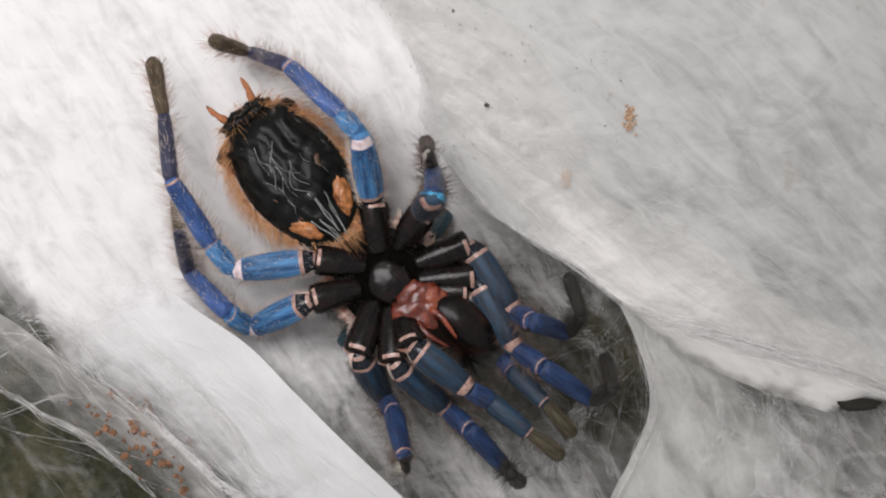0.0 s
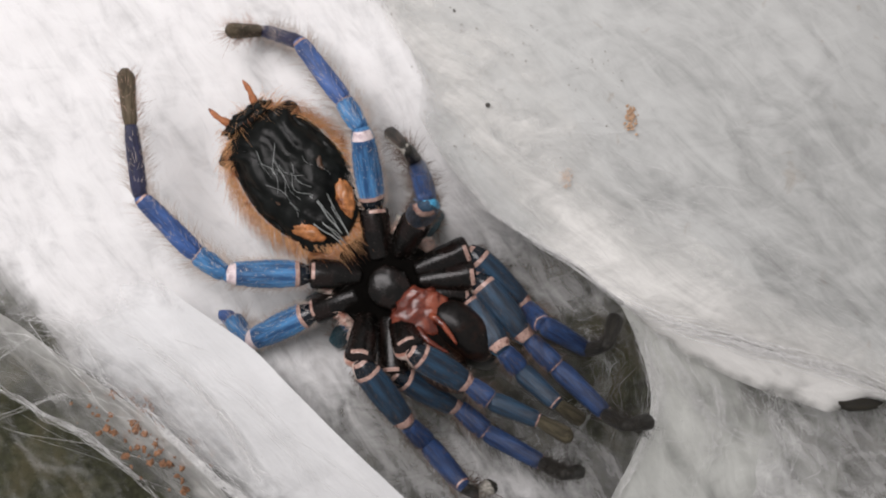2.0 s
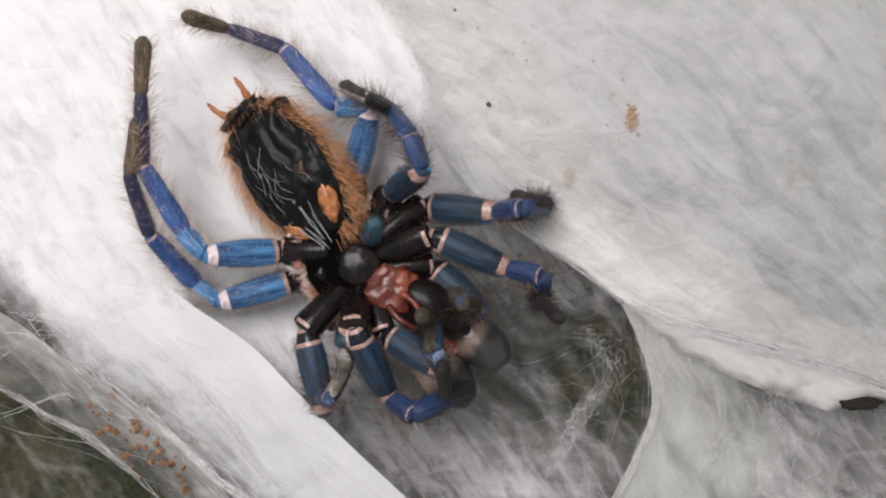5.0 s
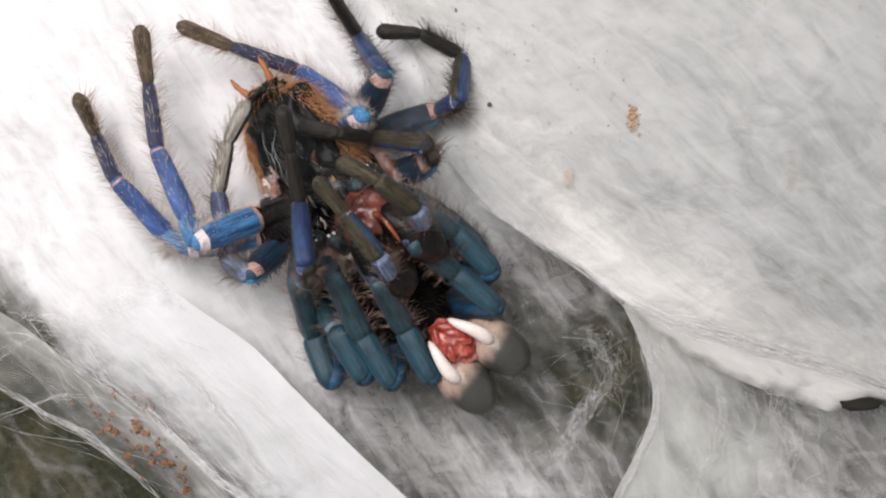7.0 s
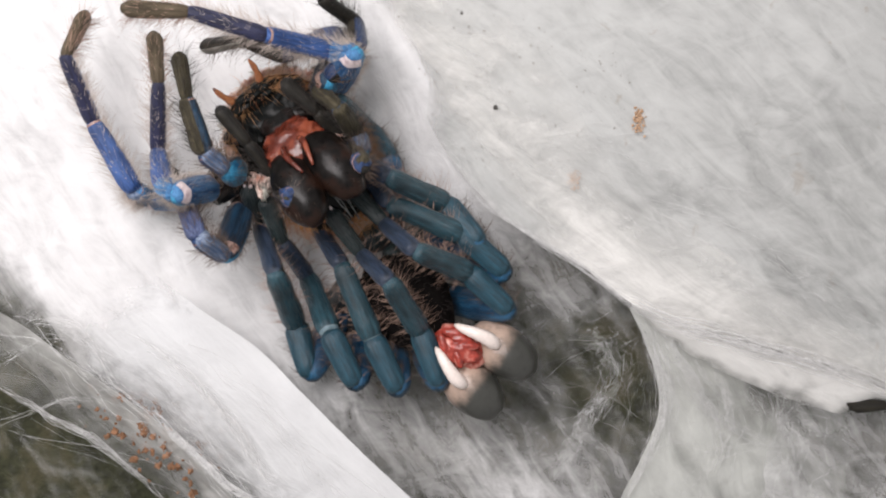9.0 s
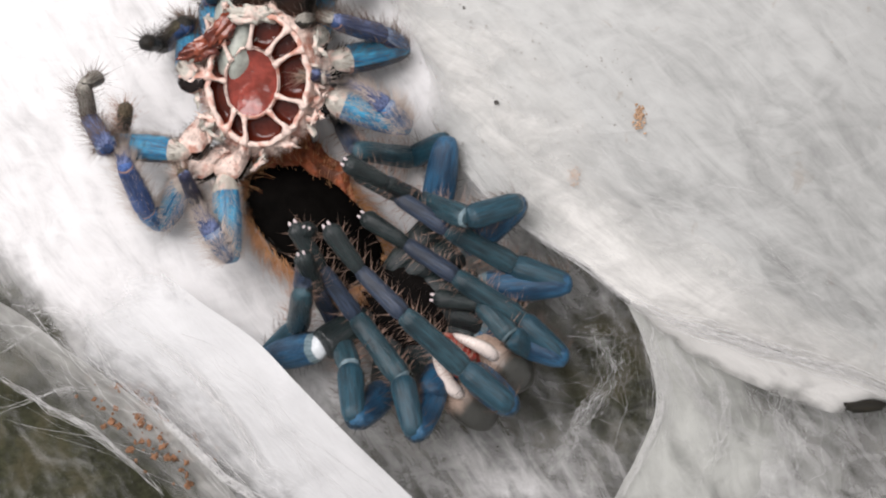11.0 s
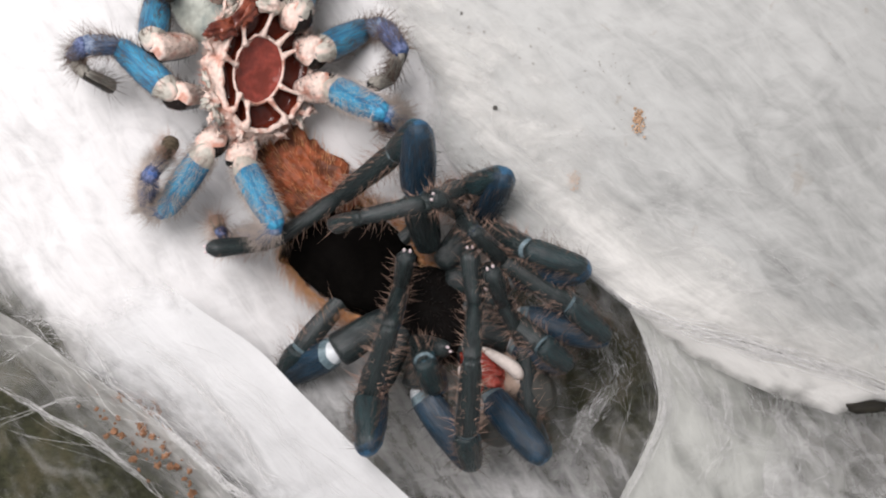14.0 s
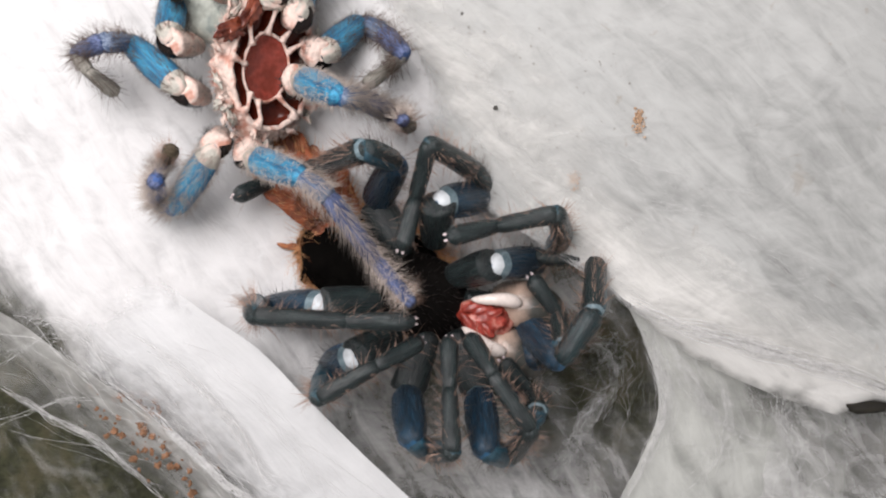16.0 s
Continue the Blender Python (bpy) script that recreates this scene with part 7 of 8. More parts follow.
    key_limb(skin_limbs["B"], LENGTHS["rear_leg"], [
        (0, (-10, -0.8, -1.5, -10.7, 7.1, -1.1, -12.2, 17.1, 7.4, -15.1, 20.5, 4.2, -23.9, 28.6, 2.9, -31.2, 31.9, -4.3, -35.5, 32.3, 3.3)),
        (1, (-10, -1.8, -1.5, -10.6, 6.1, -1.1, -12.2, 16.7, 6.6, -15.3, 20.8, 4.6, -24.2, 28.5, 2.6, -31.3, 32.5, -4.5, -36.1, 32, 2.8)),
        (2, (-10.1, -1.7, -1.5, -10.8, 6.2, -1.1, -12.5, 18.4, 3.7, -15.2, 23, 2.3, -22.4, 32.5, 1, -29.5, 35.8, -6.5, -33.5, 34.2, 1.2)),
        (3, (-9.7, -2.3, -1.5, -10.3, 5.6, -1.2, -11.9, 18.6, 0.9, -14.3, 23.2, 2.7, -21, 33.1, 1.6, -28.3, 36.8, -5.4, -32.9, 35.4, 2)),
        (3.5, (-10.7, -1.7, -1.5, -11.1, 6.3, -1.2, -12.3, 19.3, 0.4, -14.8, 24.1, 1.4, -22.3, 33.4, 3.1, -29.2, 37.6, -4, -35.1, 38.1, 2.4)),
        (4, (-12.1, -0.8, -1.5, -12.7, 6.9, -3.5, -14.4, 19.9, -1.8, -17.1, 22.5, 2.2, -25.4, 31.2, 2.9, -33.2, 34.7, -3.6, -37.4, 33.6, 4)),
        (6.5, (-18.9, 9.6, 2, -17.3, 14.1, -4.4, -8.2, 20.5, 2.7, -12.8, 21.8, -0.1, -22.2, 29.3, 0.3, -31.6, 33.7, 3, -39.3, 38, 3.1)),
        (7, (-19.7, 12.2, 4, -17.7, 16.3, -2.6, -12.3, 19.9, 8.9, -14.4, 21.8, 4.2, -23, 28.3, -1.1, -33, 31.5, 1.5, -40.9, 34.4, 4.1)),
        (7.5, (-20.4, 13.8, 4.5, -17.5, 18.7, -1.1, -13.7, 22.4, 11.1, -15.9, 24.3, 6.4, -23.4, 28.7, -1.8, -33.3, 32.3, 0.8, -40.9, 35.1, 4.2)),
        (8, (-21.5, 18.8, 5, -17.2, 22.4, 3, -13.2, 25.7, 10, -14.5, 28.7, 12, -23.7, 30.3, 18, -33.8, 30.2, 22, -42.7, 27.8, 24)),
        (8.5, (-22.7, 19.6, 5, -18.1, 23.3, 3, -14.4, 26.5, 10, -15.5, 29.1, 12, -24.5, 30.7, 18, -34.8, 31.2, 22, -43.9, 29.7, 24)),
        (9, (-24.1, 20.4, 5, -19.4, 24.2, 3, -15.5, 27.4, 10, -16.3, 29.3, 12, -24.5, 30.2, 18, -34.8, 32.7, 22, -46.6, 33.2, 24)),
        (11.5, (-23.5, 21.1, -3.5, -19.9, 21.6, 3.7, -7.8, 17.2, 1.1, -9.4, 20.2, 5.4, -14.5, 24.1, -4.7, -17.1, 23.5, 5.8, -19.8, 23.8, -2.6)),
        (12, (-24.1, 27.9, -3.5, -18.1, 28.8, 1.7, -5.3, 26, 2.8, -6.4, 26.9, 8.1, -9.5, 29.7, -3.1, -11.6, 27.1, 7.2, -13.9, 27.5, -1.3)),
        (12.5, (-23.2, 27, -3.5, -18.1, 27.8, 2.5, -8.9, 22.3, 10.3, -9.1, 23.9, 5, -10.6, 26.5, -6.6, -11.8, 24.9, 4, -13.3, 25.3, -4.6)),
        (14, (-24.2, 26, -3.5, -19, 25.6, 2.6, -9.8, 20.6, 10.6, -8.3, 20.8, 5.3, -8.4, 21.4, -6.7, -9.3, 19.3, 3.8, -10.6, 20.7, -4.7)),
        (14.5, (-26, 26, -3.5, -23.6, 26.2, 4.1, -13.9, 21.3, 11.6, -11.7, 21.1, 6.5, -9.3, 21.7, -5.2, -8.3, 20, 5.4, -9.6, 20.1, -3.3)),
        (16, (-25.2, 26.9, -3.5, -23.6, 26.6, 4.3, -16.1, 22.6, 14.4, -13.2, 22.8, 9.8, -8.7, 21.7, -1.3, -6.9, 19.5, 9.2, -6.4, 19.7, 0.4)),
    ], skin_root, TIMES, skin_belly_way)
    key_limb(skin_limbs["C"], LENGTHS["rear_leg"], [
        (0, (-12.7, -6.2, -1.5, -20.3, -8, 0.2, -31, -13, -5.7, -33.9, -10.3, -1.9, -41.8, -3.9, -8.3, -41.4, 2.9, 0.1, -43.2, 8.2, -6.7)),
        (1, (-12.7, -7.3, -1.5, -20.4, -8.9, -0.5, -31.4, -14.3, -5.4, -34, -10.9, -2, -42, -5.7, -9.2, -42.7, 0.9, -0.6, -44.3, 8.1, -5.4)),
        (2, (-13.3, -7.1, -1.5, -20.4, -9.8, -4.1, -31.9, -15.3, -7.4, -33.8, -13.1, -9, -42.6, -8.4, -13, -44.1, -2.6, -15, -48.2, 2.4, -16)),
        (3, (-13.3, -8.6, -1.5, -19.7, -10.3, -6.1, -31.5, -15.9, -7.5, -34.9, -13.8, -9, -43, -8.6, -13, -43.5, -1, -15, -41.9, 3.8, -16)),
        (3.5, (-14.8, -7.1, -1.5, -20.8, -8.7, -6.5, -33, -13.4, -7.7, -35.4, -11.3, -3.2, -43, -2.7, -6.6, -41.6, 0.1, 3.7, -37.6, 6, 8.9)),
        (4, (-16.1, -6.7, -1.5, -21.3, -8.3, -7.3, -34, -10.9, -4.7, -37.9, -9.3, -8.3, -44.4, -0.9, -2.9, -43.2, 3.5, 7, -42.4, 12.2, 7.4)),
        (6.5, (-21.5, 0.8, 2, -26.8, -0.1, -3.9, -38.6, -5.3, -1, -42.8, -1.9, -2, -48.4, 6, 5.2, -53.1, 13, -1.6, -54.3, 19.5, 4.2)),
        (7, (-21.4, 4.4, 4, -27.5, 2.7, -1, -40, 0, 2, -43.8, 1.8, -1.6, -51.4, 10.6, 1.3, -56.4, 18.3, -4.4, -57, 23.7, 2.5)),
        (7.5, (-23.9, 6.8, 4.5, -29.9, 5.2, -0.4, -42.1, 0.8, -2.8, -43.5, 1.6, 2.5, -51.6, 10.4, 1.9, -56.8, 17.3, -4.6, -58.8, 24.4, 0.2)),
        (8, (-28.3, 11.8, 5, -35.9, 10.3, 2, -45.1, 8.5, -3, -48.8, 9.9, -4, -56.9, 17, -6, -61.3, 22.4, -15, -63.3, 27.4, -19)),
        (8.5, (-29.2, 12.2, 5, -36.3, 9.8, 2.2, -47.4, 8.4, -4.8, -50.3, 10.4, -0.6, -53.7, 18, 8.1, -58.1, 25.4, 1.5, -57.9, 34, 3.2)),
        (9, (-30.1, 12.6, 5, -36.9, 9.4, 2, -44.9, 8.7, -2, -49.3, 9.4, 0, -52.6, 15.1, 2, -56.4, 23.2, 4, -56.7, 36.7, 3)),
        (11.5, (-36.2, 15.5, -3.5, -40.2, 11.8, 2.3, -46.4, 2.6, -4.9, -47.8, 4.3, 0.2, -47.4, 9.8, 10.8, -49.7, 14.8, 1.6, -46.9, 15.8, 9.8)),
        (12, (-36, 20.6, -3.5, -35.4, 17.6, 3.9, -42.3, 6.8, 0.7, -46, 7.9, -3.3, -43.9, 11.6, 7.9, -44.7, 15.9, -2, -41.8, 17.8, 6.1)),
        (12.5, (-36, 19.7, -3.5, -35.3, 17.1, 4, -42.5, 6.3, 1.5, -46.6, 6.9, -2.1, -43, 11.6, 8.3, -44.7, 15, -1.8, -41.4, 16.9, 6.1)),
        (14, (-37, 19.7, -3.5, -37.2, 16.3, 3.7, -45.1, 6.3, 0.1, -48.9, 7.9, -3.7, -45.4, 11.7, 7.2, -46, 15.1, -3, -42.6, 17, 4.9)),
        (14.5, (-37.9, 19.7, -3.5, -38.1, 16.3, 3.7, -45.6, 6.9, -1.7, -49.4, 7.9, -5.5, -45.6, 11.8, 5.2, -46.9, 15.3, -5, -43.5, 16.8, 3)),
        (16, (-37, 18.8, -3.5, -36.3, 16.2, 4.1, -43.8, 6.8, -1.5, -47.5, 8.4, -5.2, -44.9, 10.8, 6.2, -46.2, 14.2, -3.9, -42.9, 15.8, 4)),
    ], skin_root, TIMES, skin_belly_way)
    key_limb(skin_limbs["D"], LENGTHS["rear_leg"], [
        (0, (-6.8, 0.1, -1.5, -2.7, 5.8, 2.3, -1, 7.4, 15.3, -0.9, 9.7, 10.3, -1.4, 12.7, -1.3, -1.9, 14, 9.4, -2.3, 16.9, 1.1)),
        (1, (-6.8, 0, -1.5, -3.1, 5.2, 3.3, -1.7, 6.4, 16.3, -2.4, 9.1, 11.6, -2.9, 11.6, -0.1, -3, 13.3, 10.5, -3.6, 16.7, 2.4)),
        (2, (-7, -0.8, -1.5, -3.6, 4.9, 2.9, -2.2, 6.5, 15.9, -2.9, 10, 11.7, -4, 13.4, 0.3, -5.2, 14.7, 11, -8.1, 18, 3.3)),
        (3, (-7, -1.9, -1.5, -3.6, 4.5, 1.9, -2.2, 5.6, 15, -3.1, 9.1, 10.8, -4.7, 13.3, -0.3, -6.5, 14.6, 10.3, -9.9, 18.3, 3.1)),
        (3.5, (-8.5, -1.7, -1.5, -4.4, 5, 0, -1.8, 5.9, 12.9, -2.9, 10.2, 9.7, -4.4, 13.6, -1.7, -5.8, 14, 9, -9.2, 14.7, 0.9)),
        (4, (-9.4, -1.7, -1.5, -6.3, 5.1, -4.3, -1.6, 5.6, 8, -3.2, 10.8, 8.4, -5.4, 13.7, -3, -7.2, 13.3, 7.6, -9.8, 13.1, -0.8)),
        (6.5, (-15.3, 8.7, 2, -12.2, 13.5, -3.5, -5.9, 21, 5.3, -7.8, 26.1, 6.3, -12.8, 34.8, -0.3, -18.1, 36.7, 8.9, -22.8, 43.1, 5.3)),
        (7, (-17.1, 13.1, 4, -14, 18.8, -0.6, -8.9, 26.2, 9.1, -10.5, 28.3, 4.3, -13.9, 34.5, -5.4, -17.5, 39.3, 3.6, -21.7, 46.8, 1.7)),
        (7.5, (-17.8, 14.6, 4.5, -14.6, 21.1, 1.1, -10.7, 26.3, 12.6, -11.9, 29.2, 8.1, -14, 34.3, -2.5, -15.7, 35.6, 8.1, -18.8, 42, 2.9)),
        (8, (-20.5, 18.7, 5, -17.5, 23.8, -0.4, -13.1, 28.9, 10.9, -15.5, 32.1, 7.2, -21.4, 35, -2.9, -31.7, 35.3, 0.3, -40.1, 36.9, 2.6)),
        (9, (-23.1, 20.4, 5, -20.2, 25.6, -0.4, -16.4, 29.6, 11.5, -17.6, 32.9, 7.3, -26.5, 31, -0.5, -30.9, 31.7, 9.3, -38, 31.5, 4.1)),
        (11.5, (-22.6, 26.6, -3.5, -19.2, 27.7, 3.6, -8.6, 30.9, -3.6, -9.7, 33.1, 1.3, -13.3, 33.2, 12.8, -17.5, 36.1, 3.3, -18.4, 33.4, 11.6)),
        (12, (-24.1, 34.3, -3.5, -18.9, 34, 2.6, -7.7, 39, -2.2, -6.6, 36.6, 2.6, -5.8, 31.7, 13.6, -6.6, 31.3, 2.8, -6.7, 28.9, 11.3)),
        (12.5, (-24.1, 33.4, -3.5, -19.8, 32.1, 3.1, -9.6, 37, -3.7, -7.5, 36.8, 1.4, -6.7, 32, 12.3, -7.1, 31.5, 1.5, -7.2, 28.3, 9.7)),
        (14, (-24.2, 33.3, -3.5, -20.7, 30.7, 3.2, -13.4, 36.6, -6.2, -10.4, 35.7, -1.7, -7.3, 30.2, 8.5, -9.5, 27.6, -1.7, -11.7, 25.4, 6.5)),
        (14.5, (-24.2, 33.3, -3.5, -20.7, 29.9, 2.8, -14.4, 37.5, -5.9, -10.5, 35, -2.9, -7.8, 29.9, 7.7, -10.5, 28.6, -2.7, -13.5, 25.6, 5)),
        (16, (-23.3, 33.3, -3.5, -19.9, 30.3, 3.1, -14.5, 37.6, -6.5, -10.6, 35.1, -3.5, -7, 30.1, 6.8, -9.7, 29.7, -3.7, -12.8, 25.9, 3.6)),
    ], skin_root, TIMES, skin_belly_way)
    key_limb(skin_limbs["E"], LENGTHS["front_leg"], [
        (0, (-4.1, -2.6, -1.5, 4.3, 0.7, -1.3, 11.7, -10.2, -0.1, 13.8, -11.1, 5.7, 20.3, -13.5, -2.2, 21.6, -10.3, 5, 19.6, -3.8, 4.7)),
        (1, (-4.1, -2.7, -1.5, 4.3, 0.4, -1.3, 12.2, -10.1, 0.1, 15.5, -12.2, 4.9, 22.2, -14.6, -2.9, 23.5, -10.5, 3.9, 23.7, -5.4, -0.6)),
        (2, (-4.3, -3.5, -1.5, 4.1, -0.2, -1.3, 13.4, -9.4, -2.7, 15.6, -11.8, 2.6, 23.4, -16.3, -2.8, 25.4, -14.7, 4.7, 27.5, -10.7, -0.3)),
        (3, (-4.3, -4.1, -1.5, 3.8, -0.1, -1.3, 13.1, -9.4, 0, 15.8, -11.8, 5, 24.7, -15.2, 0.5, 25.3, -12.8, 8.1, 25.9, -7.5, 4)),
        (3.5, (-6.2, -3.1, -1.5, 2, 0.7, -1.3, 13.3, -6, -0.1, 15.6, -7.3, 5.5, 24.1, -11, 0.6, 24.3, -10.1, 8.5, 25, -6.9, 2.5)),
        (4, (-7.1, -2.6, -1.5, 0.2, 2.5, -1.4, 10.9, -1.2, 5.4, 14.8, -2.5, 10.1, 22.8, -4.3, 3.6, 23.4, -4.5, 11.6, 25.2, -3.4, 5.1)),
        (6.5, (-14.5, 7.8, 2, -9.5, 11.8, -4.4, 1.9, 15.7, 1, 5.7, 18, 5.3, 6.1, 23.1, -3.9, -0.3, 24.3, 0.8, -7.1, 24.3, 1.1)),
        (7, (-16.2, 12.2, 4, -13.2, 17.3, -2.8, -0.9, 22, -2.2, 2.1, 22.8, 3.1, 3.1, 31, -3.4, -3.6, 34, -0.4, -10.4, 34.3, 0.1)),
        (7.5, (-16.9, 13.8, 4.5, -14.7, 21.3, 0.1, -4.6, 23.2, 8.4, -1.3, 26, 4, -3.5, 34.9, -1.1, -9.1, 36.8, 4.4, -15.8, 36.3, 5)),
        (8, (-19.6, 17.8, 5, -17.8, 22.2, -2.6, -14.4, 23.6, 10.1, -11.7, 29.1, 10.9, -15.3, 36.2, 4.1, -22.7, 38.8, 5.8, -28.3, 42.3, 7.7)),
        (9, (-23.1, 19.6, 5, -21.4, 24.1, -2.6, -18.2, 25.7, 10.1, -13.8, 30, 10.6, -14.7, 35.8, 1.9, -19.2, 37.9, 8.1, -21.5, 44, 10.1)),
        (11.5, (-25.4, 31.1, -3.5, -22.5, 31.3, 5, -21, 41.2, -3.6, -17.8, 43.7, 1.2, -15, 48, -8, -12.7, 44.4, -1.3, -13.1, 41, 4.7)),
        (12, (-26.9, 38.8, -3.5, -24.7, 38.6, 5.2, -24.2, 48.1, -4, -20.8, 47.5, 1.2, -21.1, 48.6, -9.2, -20.3, 45.7, -1.8, -19.6, 43.2, 4.5)),
        (12.5, (-26.9, 37.9, -3.5, -23.9, 37.8, 5, -22.4, 47.2, -4.2, -19.9, 47.4, 1.5, -20.2, 48.5, -8.9, -19.4, 45.6, -1.5, -18.7, 43.1, 4.8)),
        (14, (-26.9, 37.9, -3.5, -23.1, 36.2, 4.5, -23.3, 46.2, -4.1, -20.8, 46.5, 1.6, -21.1, 48.4, -8.7, -20.3, 45.5, -1.3, -19.6, 43, 5)),
        (14.5, (-26.9, 37.9, -3.5, -23.5, 36.1, 4.6, -23.3, 46.2, -3.9, -20.8, 46.5, 1.8, -21.1, 48.4, -8.5, -20.3, 45.5, -1.1, -19.6, 42.9, 5.1)),
        (16, (-26.1, 37.9, -3.5, -23.1, 36.1, 4.8, -23.4, 46.1, -3.7, -20.9, 46.4, 1.9, -21.2, 48.3, -8.4, -20.3, 45.4, -1, -19.6, 42.9, 5.3)),
    ], skin_root, TIMES, skin_belly_way)
    key_limb(skin_limbs["F"], LENGTHS["front_leg"], [
        (0, (-3.7, -5.3, -1.5, 5.3, -4.5, -1.2, 11.9, -15.8, 0.3, 15.6, -18.2, 4.7, 23.8, -23.8, 1.6, 25.8, -21.1, 8.8, 25.3, -16.5, 3.8)),
        (1, (-3.7, -5.4, -1.5, 5.2, -4.3, -1.2, 13.1, -14.7, 0.4, 17.7, -18.8, 1.4, 25.2, -25.8, 3.7, 27, -25, 11.4, 29.4, -23.9, 5.1)),
        (2, (-3.8, -5.3, -1.5, 5.1, -4.1, -1.2, 13.5, -14.1, 0.3, 17.9, -18.5, 1.2, 25.3, -25.5, 3.5, 27.3, -26.2, 11.2, 31.6, -26.2, 6)),
        (3, (-3.8, -5.9, -1.5, 4.9, -3.7, -1.2, 13.7, -13.5, 0.4, 18.7, -17, 1.3, 26, -24.2, 3.6, 29, -25.6, 10.9, 33.8, -26.8, 6.2)),
        (3.5, (-5.8, -5.3, -1.5, 2.8, -2.6, -1.3, 13.1, -10.8, 0, 18, -14.4, 0.9, 27, -19.8, 2.1, 28.2, -20.5, 10, 33.3, -21.9, 5.7)),
        (4, (-6.7, -4.4, -1.5, 1.8, -1.5, -1.4, 12.9, -7.9, 1.8, 18.2, -11, 1.4, 27.6, -15.3, 3.4, 29.7, -16.6, 11, 34.4, -19.2, 6.8)),
        (6.5, (-15.3, 3.4, 2, -8.9, 6.7, 7.3, 4, 4.6, 5.2, 4.3, 6.9, 10.9, -3.8, 7.9, 4.3, -7.8, 7.7, 11.2, -12.8, 7.6, 6.6)),
        (7, (-16.2, 7.8, 4, -11.4, 10, -3.3, -1.8, 13.4, 5, -3, 15.5, 10.7, -11, 17, 4.1, -15.5, 17.1, 10.6, -21.7, 18.3, 8.1)),
        (7.5, (-17.8, 11.2, 4.5, -12.1, 14.3, -1.8, -3.4, 16.9, 7.7, -4.1, 19.2, 13.5, -10.7, 21.4, 5.7, -14.4, 20.9, 12.8, -19.8, 22, 8.9)),
        (8, (-19.6, 15.2, 5, -16, 14.1, -3.2, -9.1, 12.4, 7.9, -8, 11.9, 14, -10.8, 16.2, 4.9, -15.9, 20.3, 9.5, -21, 24.5, 10.9)),
        (8.5, (-21, 16.1, 5, -17.9, 14.1, -3.2, -12.5, 12.3, 8.7, -10.8, 11.9, 14.7, -13.1, 15.9, 5.2, -18.3, 20.3, 9.5, -23.4, 24.6, 10.8)),
        (9, (-22.3, 17, 5, -19.7, 15.1, -3.4, -15, 12.8, 8.7, -12.9, 12.7, 14.5, -15.2, 15.9, 4.8, -19.9, 20.8, 9.1, -24.7, 25.3, 10.6)),
        (11.5, (-29.1, 33.8, -3.5, -27.7, 35.5, 5.2, -27.3, 46.3, -2.4, -24.7, 46.5, 3.2, -21.7, 43, 12.7, -21.8, 44.4, 4.8, -22.7, 45.3, -1.9)),
        (12, (-29.6, 41.6, -3.5, -28.1, 41.2, 5.4, -28.7, 50.8, -3.7, -26.9, 49.9, 2.2, -24.6, 46.3, 11.7, -24.9, 47.7, 3.9, -25.8, 48.7, -2.8)),
        (12.5, (-29.6, 40.7, -3.5, -27.3, 40.4, 5.2, -27.8, 49.9, -3.9, -26, 49.1, 2, -24.6, 45.4, 11.7, -25.8, 46.8, 3.9, -26.8, 47.7, -2.8)),
        (14, (-29.7, 40.6, -3.5, -27.3, 40.3, 5.2, -27.9, 49.9, -3.9, -26.1, 49.1, 2, -24.6, 45.4, 11.7, -25.8, 46.8, 3.9, -26.8, 47.7, -2.8)),
        (14.5, (-29.7, 40.6, -3.5, -27.4, 40.3, 5.2, -27.9, 49.9, -3.9, -26.1, 49.1, 2, -24.7, 45.4, 11.7, -25.8, 46.8, 3.9, -26.8, 47.7, -2.8)),
        (16, (-28.8, 40.6, -3.5, -26.5, 40.3, 5.2, -27.9, 49.8, -3.8, -26.2, 49, 2, -24.7, 45.4, 11.8, -25.9, 46.7, 4, -26.9, 47.7, -2.7)),
    ], skin_root, TIMES, skin_belly_way)
